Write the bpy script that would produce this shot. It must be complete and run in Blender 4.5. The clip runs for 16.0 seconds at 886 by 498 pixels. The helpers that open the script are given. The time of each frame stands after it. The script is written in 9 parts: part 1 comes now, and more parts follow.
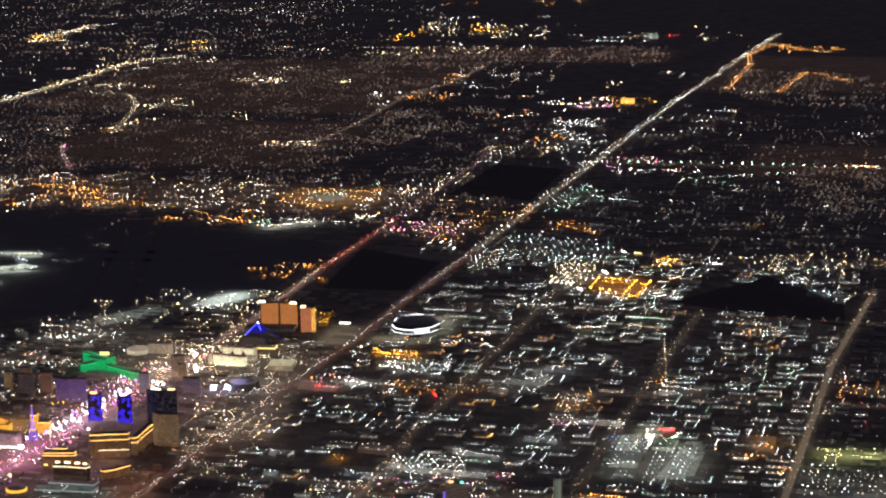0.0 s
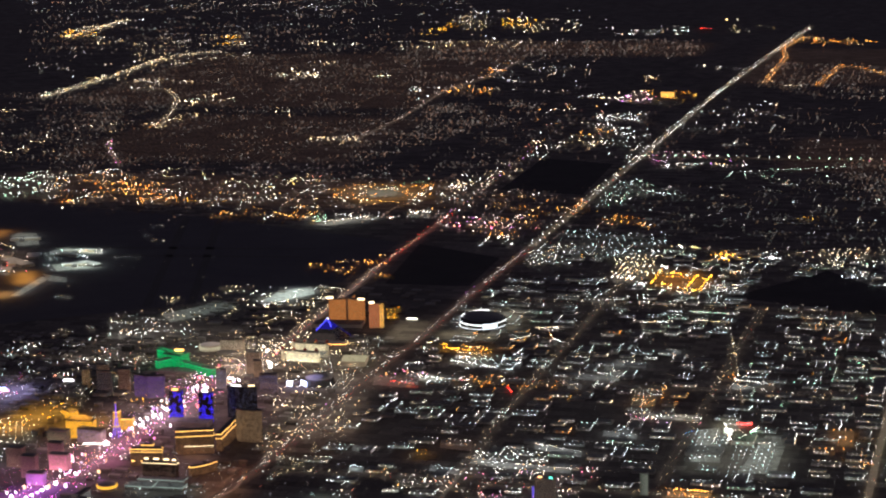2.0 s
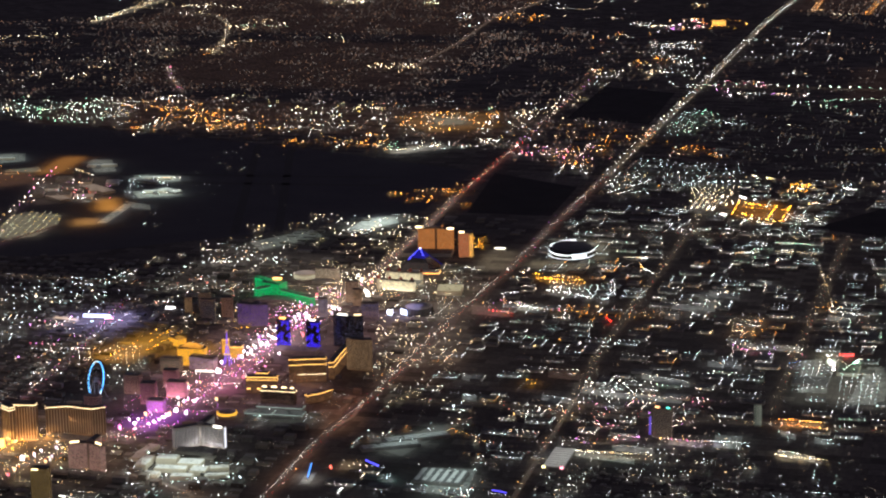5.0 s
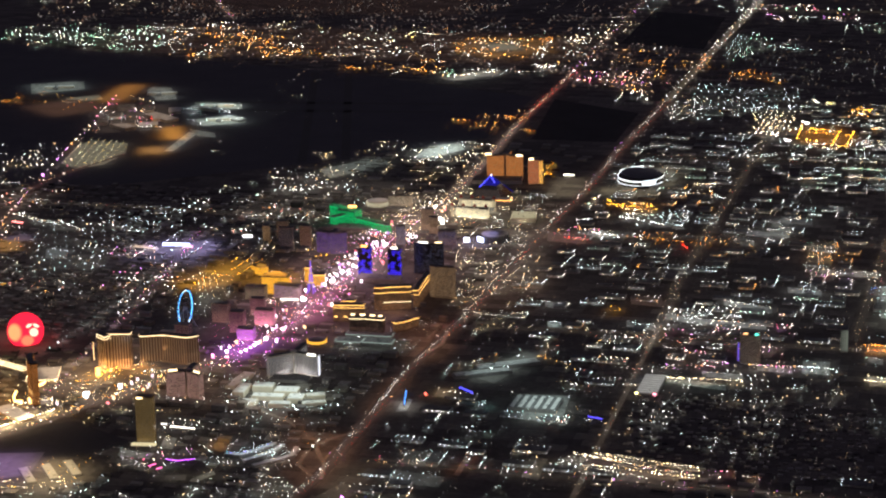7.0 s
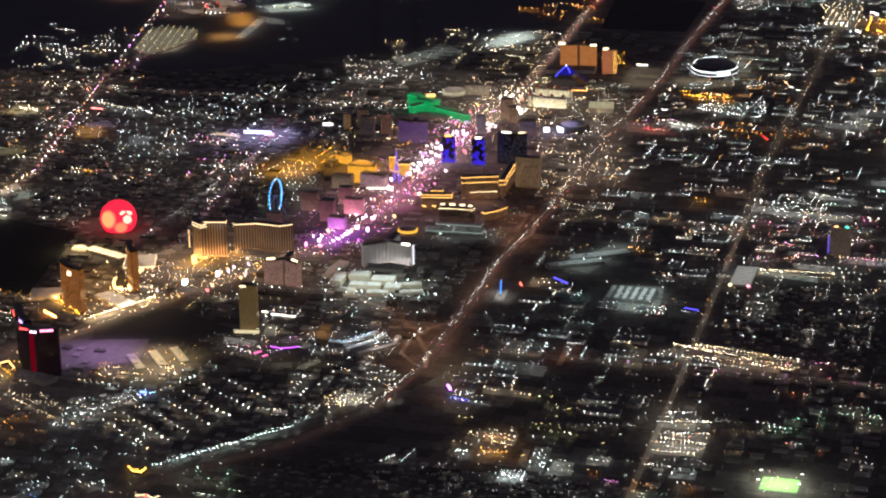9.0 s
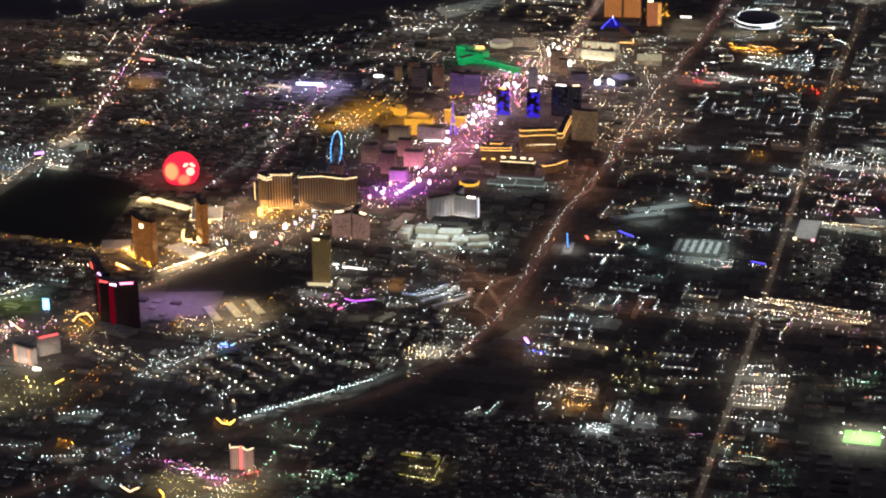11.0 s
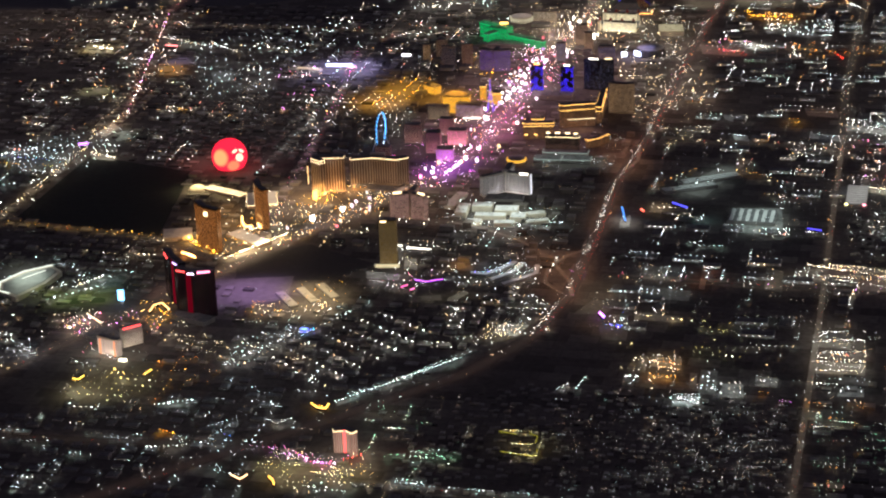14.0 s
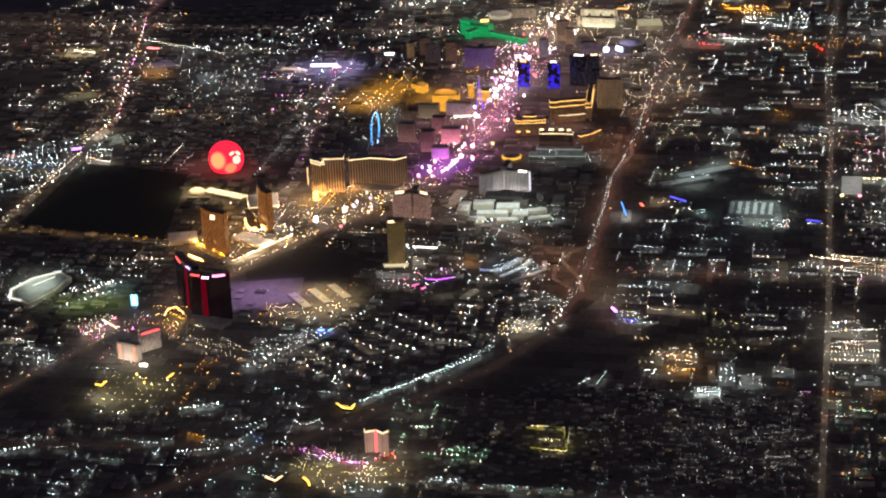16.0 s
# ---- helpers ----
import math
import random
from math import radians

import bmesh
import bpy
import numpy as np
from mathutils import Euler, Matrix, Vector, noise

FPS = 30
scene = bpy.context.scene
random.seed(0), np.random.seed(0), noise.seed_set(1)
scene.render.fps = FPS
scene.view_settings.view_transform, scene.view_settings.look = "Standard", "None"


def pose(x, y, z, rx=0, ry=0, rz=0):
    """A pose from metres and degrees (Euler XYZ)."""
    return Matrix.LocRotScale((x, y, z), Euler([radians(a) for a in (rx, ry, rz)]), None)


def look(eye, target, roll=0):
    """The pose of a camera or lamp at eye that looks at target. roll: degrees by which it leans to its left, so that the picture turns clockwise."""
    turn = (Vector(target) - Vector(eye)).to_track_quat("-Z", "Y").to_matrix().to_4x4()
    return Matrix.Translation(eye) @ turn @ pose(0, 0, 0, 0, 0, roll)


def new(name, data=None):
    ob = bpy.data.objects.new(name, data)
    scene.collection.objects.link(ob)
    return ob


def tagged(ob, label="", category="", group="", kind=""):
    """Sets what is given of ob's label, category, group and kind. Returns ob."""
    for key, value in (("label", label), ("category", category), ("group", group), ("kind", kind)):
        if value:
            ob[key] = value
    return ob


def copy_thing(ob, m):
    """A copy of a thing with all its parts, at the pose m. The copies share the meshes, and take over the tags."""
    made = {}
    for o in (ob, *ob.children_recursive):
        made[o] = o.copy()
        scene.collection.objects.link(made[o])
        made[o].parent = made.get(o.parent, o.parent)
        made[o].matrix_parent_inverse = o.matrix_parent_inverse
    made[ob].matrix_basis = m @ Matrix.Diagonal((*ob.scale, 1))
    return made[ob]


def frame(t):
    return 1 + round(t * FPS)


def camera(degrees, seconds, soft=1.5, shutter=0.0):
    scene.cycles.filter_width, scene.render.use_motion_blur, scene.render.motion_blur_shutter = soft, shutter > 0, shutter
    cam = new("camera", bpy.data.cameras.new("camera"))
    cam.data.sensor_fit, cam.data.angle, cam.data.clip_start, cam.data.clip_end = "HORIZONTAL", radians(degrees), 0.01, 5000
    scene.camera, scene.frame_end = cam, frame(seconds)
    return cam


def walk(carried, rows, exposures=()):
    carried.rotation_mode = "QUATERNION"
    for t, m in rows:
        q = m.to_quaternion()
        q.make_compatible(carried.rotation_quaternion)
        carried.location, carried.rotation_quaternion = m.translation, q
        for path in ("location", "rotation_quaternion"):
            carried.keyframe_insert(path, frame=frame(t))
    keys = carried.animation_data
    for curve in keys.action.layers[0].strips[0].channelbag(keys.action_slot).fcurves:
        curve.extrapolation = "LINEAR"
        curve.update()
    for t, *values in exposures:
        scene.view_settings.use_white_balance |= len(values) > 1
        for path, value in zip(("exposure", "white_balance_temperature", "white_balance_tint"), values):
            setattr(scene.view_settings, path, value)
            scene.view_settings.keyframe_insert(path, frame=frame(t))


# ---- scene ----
# ---- camera ----
# The valley is laid out at one eighth of its true size, so that its far end lies within the lens's reach.
K = 0.125
cam = camera(23.397, 16.0, soft=2.2)
PATH = [
    (0, (-511.30, 882.11, 308.63), (-435.384, 597.460, 251.943), -0.80),
    (0.5, (-503.04, 886.77, 309.95), (-426.821, 602.192, 253.347), -0.90),
    (1, (-494.75, 891.42, 311.29), (-418.153, 606.953, 254.609), -0.98),
    (1.5, (-486.45, 896.04, 312.65), (-409.430, 611.762, 255.580), -1.03),
    (2, (-478.12, 900.63, 314.03), (-400.956, 616.551, 256.188), -1.06),
    (2.5, (-469.78, 905.19, 315.43), (-392.670, 621.321, 256.522), -1.04),
    (3, (-461.42, 909.73, 316.85), (-384.354, 626.077, 256.857), -1.04),
    (5.5, (-419.31, 932.05, 324.27), (-341.981, 651.055, 253.139), -0.75),
    (6, (-410.83, 936.44, 325.82), (-333.320, 656.152, 252.124), -0.79),
    (6.5, (-402.34, 940.80, 327.39), (-324.199, 661.341, 251.246), -0.99),
    (7, (-393.82, 945.13, 328.97), (-315.513, 666.552, 249.852), -1.11),
    (7.5, (-385.28, 949.44, 330.58), (-306.588, 671.858, 248.401), -1.14),
    (8, (-376.72, 953.73, 332.21), (-297.888, 677.448, 245.872), -1.11),
    (8.5, (-368.15, 957.99, 333.86), (-288.912, 683.296, 242.937), -0.98),
    (9, (-359.55, 962.22, 335.53), (-280.160, 688.877, 240.758), -0.82),
    (11.5, (-316.29, 983.00, 344.18), (-239.492, 712.267, 240.217), -0.59),
    (12, (-307.58, 987.08, 345.97), (-231.880, 716.815, 240.002), -0.87),
    (12.5, (-298.85, 991.13, 347.78), (-224.594, 720.709, 241.199), -1.13),
    (13, (-290.10, 995.16, 349.61), (-217.475, 724.304, 243.006), -1.48),
    (13.5, (-281.33, 999.16, 351.47), (-210.599, 727.730, 245.050), -1.78),
    (14, (-272.54, 1003.13, 353.34), (-204.054, 731.233, 246.665), -1.94),
    (14.5, (-263.73, 1007.08, 355.23), (-197.581, 734.875, 247.875), -2.12),
    (15, (-254.91, 1011.01, 357.15), (-191.263, 738.533, 248.953), -2.26),
    (15.5, (-246.06, 1014.91, 359.08), (-185.089, 741.940, 250.590), -2.28),
    (16, (-237.20, 1018.78, 361.04), (-179.118, 745.043, 252.899), -2.32),
]
walk(cam, [(t, look(eye, target, roll)) for t, eye, target, roll in PATH], [(0, .2), (.5, .2), (1, 0), (16, 0)])

# ---- world and light ----
world = bpy.data.worlds.new("night_sky")
scene.world = world
world.use_nodes = True
bg = world.node_tree.nodes["Background"]
bg.inputs[0].default_value = (0.5, 0.45, 0.67, 1)
bg.inputs[1].default_value = 0.104


def overhead_glow(x, y, width, depth, angle, colour, watts, z=45, name="street_light_run"):
    """One unseen downward area lamp, added for the glow of street lamps, floodlights or signs over a road, lot, roof or
    district.
    """
    data = bpy.data.lights.new(name, "AREA")
    data.shape, data.size, data.size_y = "RECTANGLE", width * K, depth * K
    data.color, data.energy = colour, watts * width * K * depth * K
    ob = new(name, data)
    ob.matrix_world = pose(x * K, y * K, z * K, 0, 0, angle)
    return ob


def floodlight(x, y, width, height, angle, colour, power, away=26):
    """Floodlights on the ground before a wall, as one tilted area lamp; angle: the way that the wall faces."""
    data = bpy.data.lights.new("floodlight", "AREA")
    data.shape, data.size, data.size_y = "RECTANGLE", width * K, 6 * K
    data.color, data.energy = colour, 6.5 * power * width * height * K * K
    ob = new("floodlight", data)
    c, s = math.cos(radians(angle)), math.sin(radians(angle))
    ob.matrix_world = look(((x + c * away) * K, (y + s * away) * K, 2 * K), (x * K, y * K, height * .55 * K))
    return ob


# ---- materials ----
MATS = {}


def nodes_of(name):
    mat = bpy.data.materials.new(name)
    mat.use_nodes = True
    return mat, mat.node_tree.nodes, mat.node_tree.links


def surface(name, colour, second=None, rough=0.8, size=0.2, metal=0.0, bump=0.2):
    """A matt or glossy surface with stains at two scales; size: cells per world metre."""
    if name in MATS:
        return MATS[name]
    mat, n, l = nodes_of(name)
    b = n["Principled BSDF"]
    second = second or tuple(c * 0.6 for c in colour)
    at = n.new("ShaderNodeTexCoord")
    big, fine, mix, mul = n.new("ShaderNodeTexNoise"), n.new("ShaderNodeTexNoise"), n.new("ShaderNodeMix"), n.new("ShaderNodeMath")
    big.inputs["Scale"].default_value, fine.inputs["Scale"].default_value = size, size * 9
    big.inputs["Detail"].default_value, fine.inputs["Detail"].default_value = 5, 3
    l.new(at.outputs["Object"], big.inputs["Vector"])
    l.new(at.outputs["Object"], fine.inputs["Vector"])
    mul.operation = "MULTIPLY_ADD"
    l.new(fine.outputs["Fac"], mul.inputs[0])
    mul.inputs[1].default_value = 0.6
    l.new(big.outputs["Fac"], mul.inputs[2])
    half = n.new("ShaderNodeMapRange")
    half.inputs["From Min"].default_value, half.inputs["From Max"].default_value = 0.55, 1.05
    l.new(mul.outputs[0], half.inputs["Value"])
    mix.data_type = "RGBA"
    mix.inputs[6].default_value, mix.inputs[7].default_value = (*colour, 1), (*second, 1)
    l.new(half.outputs[0], mix.inputs[0])
    l.new(mix.outputs[2], b.inputs["Base Color"])
    b.inputs["Roughness"].default_value, b.inputs["Metallic"].default_value = rough, metal
    relief = n.new("ShaderNodeBump")
    relief.inputs["Strength"].default_value = bump
    l.new(fine.outputs["Fac"], relief.inputs["Height"])
    l.new(relief.outputs[0], b.inputs["Normal"])
    MATS[name] = mat
    return mat


PALETTES = {
    "white": ((1, .94, .82), (.88, 1, .93), (1, .98, .95), (1, .82, .56), (.85, .94, 1), (1, .92, .8), (.78, 1, .92), (1, .96, .92), (.95, .98, 1), (1, .6, .3)),
    "cool": ((.78, 1, .95), (.87, .96, 1), (.76, .9, 1), (1, .98, .96), (.68, 1, .92), (.95, .98, 1)),
    "warm": ((1, .8, .5), (1, .9, .68), (1, .66, .3), (1, .95, .85), (1, .78, .42)),
    "sodium": ((1, .4, .07), (1, .48, .1), (1, .34, .05), (1, .55, .18), (1, .7, .4)),
    "gold": ((1, .55, .08), (1, .62, .12), (1, .48, .06), (1, .7, .22), (1, .58, .1)),
    "yellow": ((1, .85, .35), (.95, .9, .45), (1, .7, .2), (.9, 1, .7), (1, .95, .7)),
    "green": ((.65, 1, .75), (.8, 1, .88), (1, 1, .92), (.5, 1, .7), (1, .92, .7)),
    "brown": ((1, .66, .5), (1, .58, .4), (1, .8, .7), (.95, .82, .78), (1, .52, .32), (1, .9, .8)),
    "dim": ((1, .8, .6), (1, .9, .8), (.85, 1, .9), (1, .65, .35), (.9, .9, 1)),
    "mixed": ((1, .95, .85), (1, .55, .2), (.85, 1, .93), (1, .85, .6), (1, .9, .82), (.9, .95, 1), (1, .4, .3)),
    "neon": ((1, .8, .7), (1, .3, .45), (1, .95, .9), (1, .6, .25), (.85, .4, 1), (1, .9, .75)),
    "pink": ((1, .35, .75), (.8, .3, 1), (1, .7, .95), (1, .2, .4), (.95, .85, 1)),
    "traffic": ((1, .9, .75), (1, .1, .06), (1, .85, .65), (1, .16, .08)),
    "red": ((1, .06, .05), (1, .1, .06), (1, .14, .1)),
    "blue": ((.15, .25, 1), (.2, .45, 1), (.35, .3, 1), (.1, .8, 1)),
}


DEEPEN = {"brown": 1, "white": 1.15, "cool": 1.25, "yellow": 1.15, "dim": 1, "warm": 1.1, "sodium": 1.15}


def lamp_glow(palette, gain, spread=1.7, even=False):
    """Lamp heads that differ in colour and power from lamp to lamp."""
    key = f"lamp_{palette}_{gain:g}" + ("_lens" if even else "")
    if key in MATS:
        return MATS[key]
    mat, n, l = nodes_of(key)
    n.remove(n["Principled BSDF"])
    geo, ramp, em = n.new("ShaderNodeNewGeometry"), n.new("ShaderNodeValToRGB"), n.new("ShaderNodeEmission")
    cols = [tuple(v ** DEEPEN.get(palette, 1.5) for v in c) for c in PALETTES[palette]]
    ramp.color_ramp.interpolation = "CONSTANT"
    while len(ramp.color_ramp.elements) < len(cols):
        ramp.color_ramp.elements.new(0.5)
    for i, c in enumerate(cols):
        ramp.color_ramp.elements[i].position = i / len(cols)
        ramp.color_ramp.elements[i].color = (*c, 1)
    info, add, part_of = n.new("ShaderNodeObjectInfo"), n.new("ShaderNodeMath"), n.new("ShaderNodeMath")
    add.operation, part_of.operation = "ADD", "FRACT"
    l.new(geo.outputs["Random Per Island"], add.inputs[0])
    l.new(info.outputs["Random"], add.inputs[1])
    l.new(add.outputs[0], part_of.inputs[0])
    l.new(part_of.outputs[0], ramp.inputs[0])
    l.new(ramp.outputs[0], em.inputs[0])
    white = n.new("ShaderNodeTexWhiteNoise")
    white.noise_dimensions = "1D"
    l.new(part_of.outputs[0], white.inputs["W"])
    power = n.new("ShaderNodeMath")
    power.operation = "POWER"
    l.new(white.outputs["Value"], power.inputs[0])
    power.inputs[1].default_value = spread
    scale = n.new("ShaderNodeMath")
    scale.operation = "MULTIPLY_ADD"
    l.new(power.outputs[0], scale.inputs[0])
    scale.inputs[1].default_value, scale.inputs[2].default_value = (gain * 1.0, gain * 0.5) if even else (gain * 1.45, gain * 0.12)
    l.new(scale.outputs[0], em.inputs[1])
    l.new(em.outputs[0], n["Material Output"].inputs[0])
    MATS[key] = mat
    return mat


def glow(name, colour, strength):
    """A light-giving tube or sign of one colour, or a wall, slope or roof that glows to look lit."""
    if name in MATS:
        return MATS[name]
    mat, n, l = nodes_of(name)
    n.remove(n["Principled BSDF"])
    em = n.new("ShaderNodeEmission")
    em.inputs[0].default_value, em.inputs[1].default_value = (*colour, 1), strength
    l.new(em.outputs[0], n["Material Output"].inputs[0])
    MATS[name] = mat
    return mat


def facade_glow(name, colour, strength, lit=0.6, patch=0.0):
    """Glowing panes of a facade: some rooms lit, some dim or dark glass; lit above 1 makes every pane glow, for
    floodlight on the wall. patch: lit rooms stand together in patches of that size.
    """
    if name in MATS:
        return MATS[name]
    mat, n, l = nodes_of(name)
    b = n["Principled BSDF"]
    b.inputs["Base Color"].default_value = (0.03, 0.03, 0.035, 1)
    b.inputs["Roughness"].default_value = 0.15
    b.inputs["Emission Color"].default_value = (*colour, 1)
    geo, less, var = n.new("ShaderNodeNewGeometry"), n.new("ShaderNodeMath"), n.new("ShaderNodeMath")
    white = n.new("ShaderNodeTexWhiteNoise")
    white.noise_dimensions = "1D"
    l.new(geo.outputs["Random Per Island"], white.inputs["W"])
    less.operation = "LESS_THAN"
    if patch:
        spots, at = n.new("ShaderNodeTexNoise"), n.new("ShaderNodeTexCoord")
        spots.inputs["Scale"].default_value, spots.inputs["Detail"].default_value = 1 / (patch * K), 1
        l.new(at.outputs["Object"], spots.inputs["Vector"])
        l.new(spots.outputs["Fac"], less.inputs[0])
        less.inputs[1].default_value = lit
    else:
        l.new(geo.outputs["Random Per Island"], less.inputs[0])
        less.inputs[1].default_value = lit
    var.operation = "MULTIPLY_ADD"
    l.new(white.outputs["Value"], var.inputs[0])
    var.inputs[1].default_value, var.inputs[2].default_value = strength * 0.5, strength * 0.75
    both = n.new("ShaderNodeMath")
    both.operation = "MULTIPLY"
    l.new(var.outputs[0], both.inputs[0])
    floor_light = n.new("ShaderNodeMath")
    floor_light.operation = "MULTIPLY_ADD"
    # Unlit rooms keep part of the glow, so the wall looks evenly washed.
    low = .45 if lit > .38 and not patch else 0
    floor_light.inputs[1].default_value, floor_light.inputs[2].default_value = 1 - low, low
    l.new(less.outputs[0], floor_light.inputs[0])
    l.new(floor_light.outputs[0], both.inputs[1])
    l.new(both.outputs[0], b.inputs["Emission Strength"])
    MATS[name] = mat
    return mat




def town_ground():
    """Parcels of the town: paved lots, gravel and bare desert side by side, with stains."""
    mat, n, l = nodes_of("town_ground")
    b = n["Principled BSDF"]
    at, brick, big, fine = n.new("ShaderNodeTexCoord"), n.new("ShaderNodeTexBrick"), n.new("ShaderNodeTexNoise"), n.new("ShaderNodeTexNoise")
    brick.inputs["Scale"].default_value, brick.offset = 0.1, 0.37
    brick.inputs["Brick Width"].default_value, brick.inputs["Row Height"].default_value = 1.3, 0.8
    brick.inputs["Mortar Size"].default_value, brick.inputs["Mortar Smooth"].default_value = 0.03, 0.6
    brick.inputs["Color1"].default_value, brick.inputs["Color2"].default_value = (.30, .27, .24, 1), (.06, .055, .052, 1)
    brick.inputs["Mortar"].default_value = (.13, .12, .11, 1)
    big.inputs["Scale"].default_value, big.inputs["Detail"].default_value = 0.012, 6
    fine.inputs["Scale"].default_value, fine.inputs["Detail"].default_value = 0.35, 5
    for t in (brick, big, fine):
        l.new(at.outputs["Object"], t.inputs["Vector"])
    mix, mul = n.new("ShaderNodeMix"), n.new("ShaderNodeMix")
    mix.data_type = mul.data_type = "RGBA"
    l.new(big.outputs["Fac"], mix.inputs[0])
    l.new(brick.outputs["Color"], mix.inputs[6])
    mix.inputs[7].default_value = (.12, .1, .088, 1)
    mul.blend_type, mul.inputs[0].default_value = "MULTIPLY", 0.7
    l.new(mix.outputs[2], mul.inputs[6])
    l.new(fine.outputs["Fac"], mul.inputs[7])
    l.new(mul.outputs[2], b.inputs["Base Color"])
    b.inputs["Roughness"].default_value = 0.95
    return mat


GROUND = town_ground()
ASPHALT = surface("asphalt", (0.06, 0.056, 0.054), (0.045, 0.043, 0.043), 0.85, 0.3)
CONCRETE = surface("road_concrete", (0.2, 0.185, 0.165), (0.13, 0.12, 0.11), 0.85, 0.3)
APRON = surface("apron_concrete", (0.36, 0.36, 0.33), (0.09, 0.09, 0.085), 0.8, 0.3)
# Turf darkened in its colour, so that the unlit course looks nearly black.
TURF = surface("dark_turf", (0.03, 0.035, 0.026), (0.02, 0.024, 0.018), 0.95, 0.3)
POLE = surface("galvanised_pole", (0.25, 0.25, 0.26), None, 0.5, 1.0, 0.8)
WALL = surface("painted_block_wall", (0.28, 0.26, 0.24), (0.18, 0.17, 0.16), 0.85, 0.5)
ROOF = surface("flat_roof_felt", (0.17, 0.165, 0.165), (0.07, 0.07, 0.075), 0.9, 0.4)
PALE_ROOF = surface("white_roof_membrane", (0.6, 0.6, 0.58), (0.42, 0.42, 0.41), 0.7, 0.3)
DARK_WALL = surface("dark_glass_wall", (0.03, 0.03, 0.035), (0.05, 0.05, 0.055), 0.2, 0.5)
STUCCO = surface("tan_stucco", (0.45, 0.36, 0.26), (0.34, 0.27, 0.2), 0.85, 0.4)
CREAM = surface("cream_stucco", (0.66, 0.6, 0.48), (0.52, 0.47, 0.38), 0.85, 0.4)
BRONZE = surface("bronze_glass", (0.12, 0.06, 0.03), (0.07, 0.035, 0.02), 0.2, 0.4, 0.6)
STEEL = surface("white_steel", (0.6, 0.62, 0.65), None, 0.4, 0.5, 0.3)

# ---- mesh helpers ----
ORIGIN = {}


def thing(name, x, y, label, category, group=""):
    """An empty at the base of a thing, which holds its parts."""
    ob = tagged(new(name), label, category, group)
    ob.location = (x * K, y * K, 0)
    ORIGIN[ob.name] = (x, y)
    return ob


def link(name, verts, faces, mats, parent=None, label="", slots=None, kind=""):
    """One mesh object from places in true metres, under a thing or a part if one is given."""
    verts = np.array(verts, float).reshape(-1, 3)
    ox, oy = ORIGIN.get(parent.name, (0, 0)) if parent else (0, 0)
    me = bpy.data.meshes.new(name)
    me.from_pydata(((verts - (ox, oy, 0)) * K).tolist(), [], faces)
    for m in mats if isinstance(mats, (list, tuple)) else [mats]:
        me.materials.append(m)
    if slots is not None:
        me.polygons.foreach_set("material_index", np.array(slots, np.int32))
    me.update()
    ob = tagged(new(name, me), label, kind=kind)
    if parent:
        ob.parent = parent
        ORIGIN[ob.name] = (ox, oy)
    return ob


def part(name, bm, material, parent, label=""):
    """A bmesh in true metres as one part."""
    bmesh.ops.recalc_face_normals(bm, faces=bm.faces)
    bm.verts.ensure_lookup_table()
    bm.verts.index_update()
    verts = [tuple(p.co) for p in bm.verts]
    faces = [[p.index for p in f.verts] for f in bm.faces]
    bm.free()
    return link(name, verts, faces, material, parent, label)


def box(bm, x, y, z, w, d, h, angle=0, bevel=0.0):
    """A box on its base centre."""
    m = Matrix.Translation((x, y, z + h / 2)) @ Matrix.Rotation(radians(angle), 4, "Z") @ Matrix.Diagonal((w, d, h, 1))
    made = bmesh.ops.create_cube(bm, size=1, matrix=m)
    if bevel:
        edges = {e for p in made["verts"] for e in p.link_edges}
        bmesh.ops.bevel(bm, geom=list(edges), offset=bevel, segments=1, affect="EDGES")
    return bm


def drum(bm, x, y, z, r, h, r2=None, n=24, sx=1.0, sy=1.0):
    m = Matrix.Translation((x, y, z + h / 2)) @ Matrix.Diagonal((sx, sy, 1, 1))
    bmesh.ops.create_cone(bm, cap_ends=True, segments=n, radius1=r, radius2=r if r2 is None else r2, depth=h, matrix=m)
    return bm


def outline(line, width):
    """The outline of a slab along a centre line, anticlockwise or clockwise."""
    p = [Vector(q) for q in line]
    left, right = [], []
    for i, q in enumerate(p):
        a, b = p[max(i - 1, 0)], p[min(i + 1, len(p) - 1)]
        way = (b - a).normalized()
        side = Vector((-way.y, way.x)) * width / 2
        left.append(q + side)
        right.append(q - side)
    return [tuple(q) for q in left + right[::-1]]


def arc(cx, cy, r, a0, a1, n=10):
    return [(cx + r * math.cos(radians(a0 + (a1 - a0) * i / n)), cy + r * math.sin(radians(a0 + (a1 - a0) * i / n))) for i in range(n + 1)]


def prism(ring, z0, z1):
    n = len(ring)
    verts = [(x, y, z0) for x, y in ring] + [(x, y, z1) for x, y in ring]
    faces = [[i, (i + 1) % n, n + (i + 1) % n, n + i] for i in range(n)] + [list(range(n))[::-1], list(range(n, 2 * n))]
    return verts, faces


def grown(ring, by):
    c = np.mean(ring, axis=0)
    area = sum(ring[i][0] * ring[(i + 1) % len(ring)][1] - ring[(i + 1) % len(ring)][0] * ring[i][1] for i in range(len(ring)))
    sign, out = (1 if area > 0 else -1), []
    for i in range(len(ring)):
        a, b, q = Vector(ring[i - 1]), Vector(ring[(i + 1) % len(ring)]), Vector(ring[i])
        u, v = (q - a).normalized(), (b - q).normalized()
        nrm = Vector((u.y + v.y, -u.x - v.x)) * sign
        nrm = nrm.normalized() if nrm.length > 1e-6 else Vector((0, 0))
        out.append(tuple(q + nrm * by * 1.25))
    return out


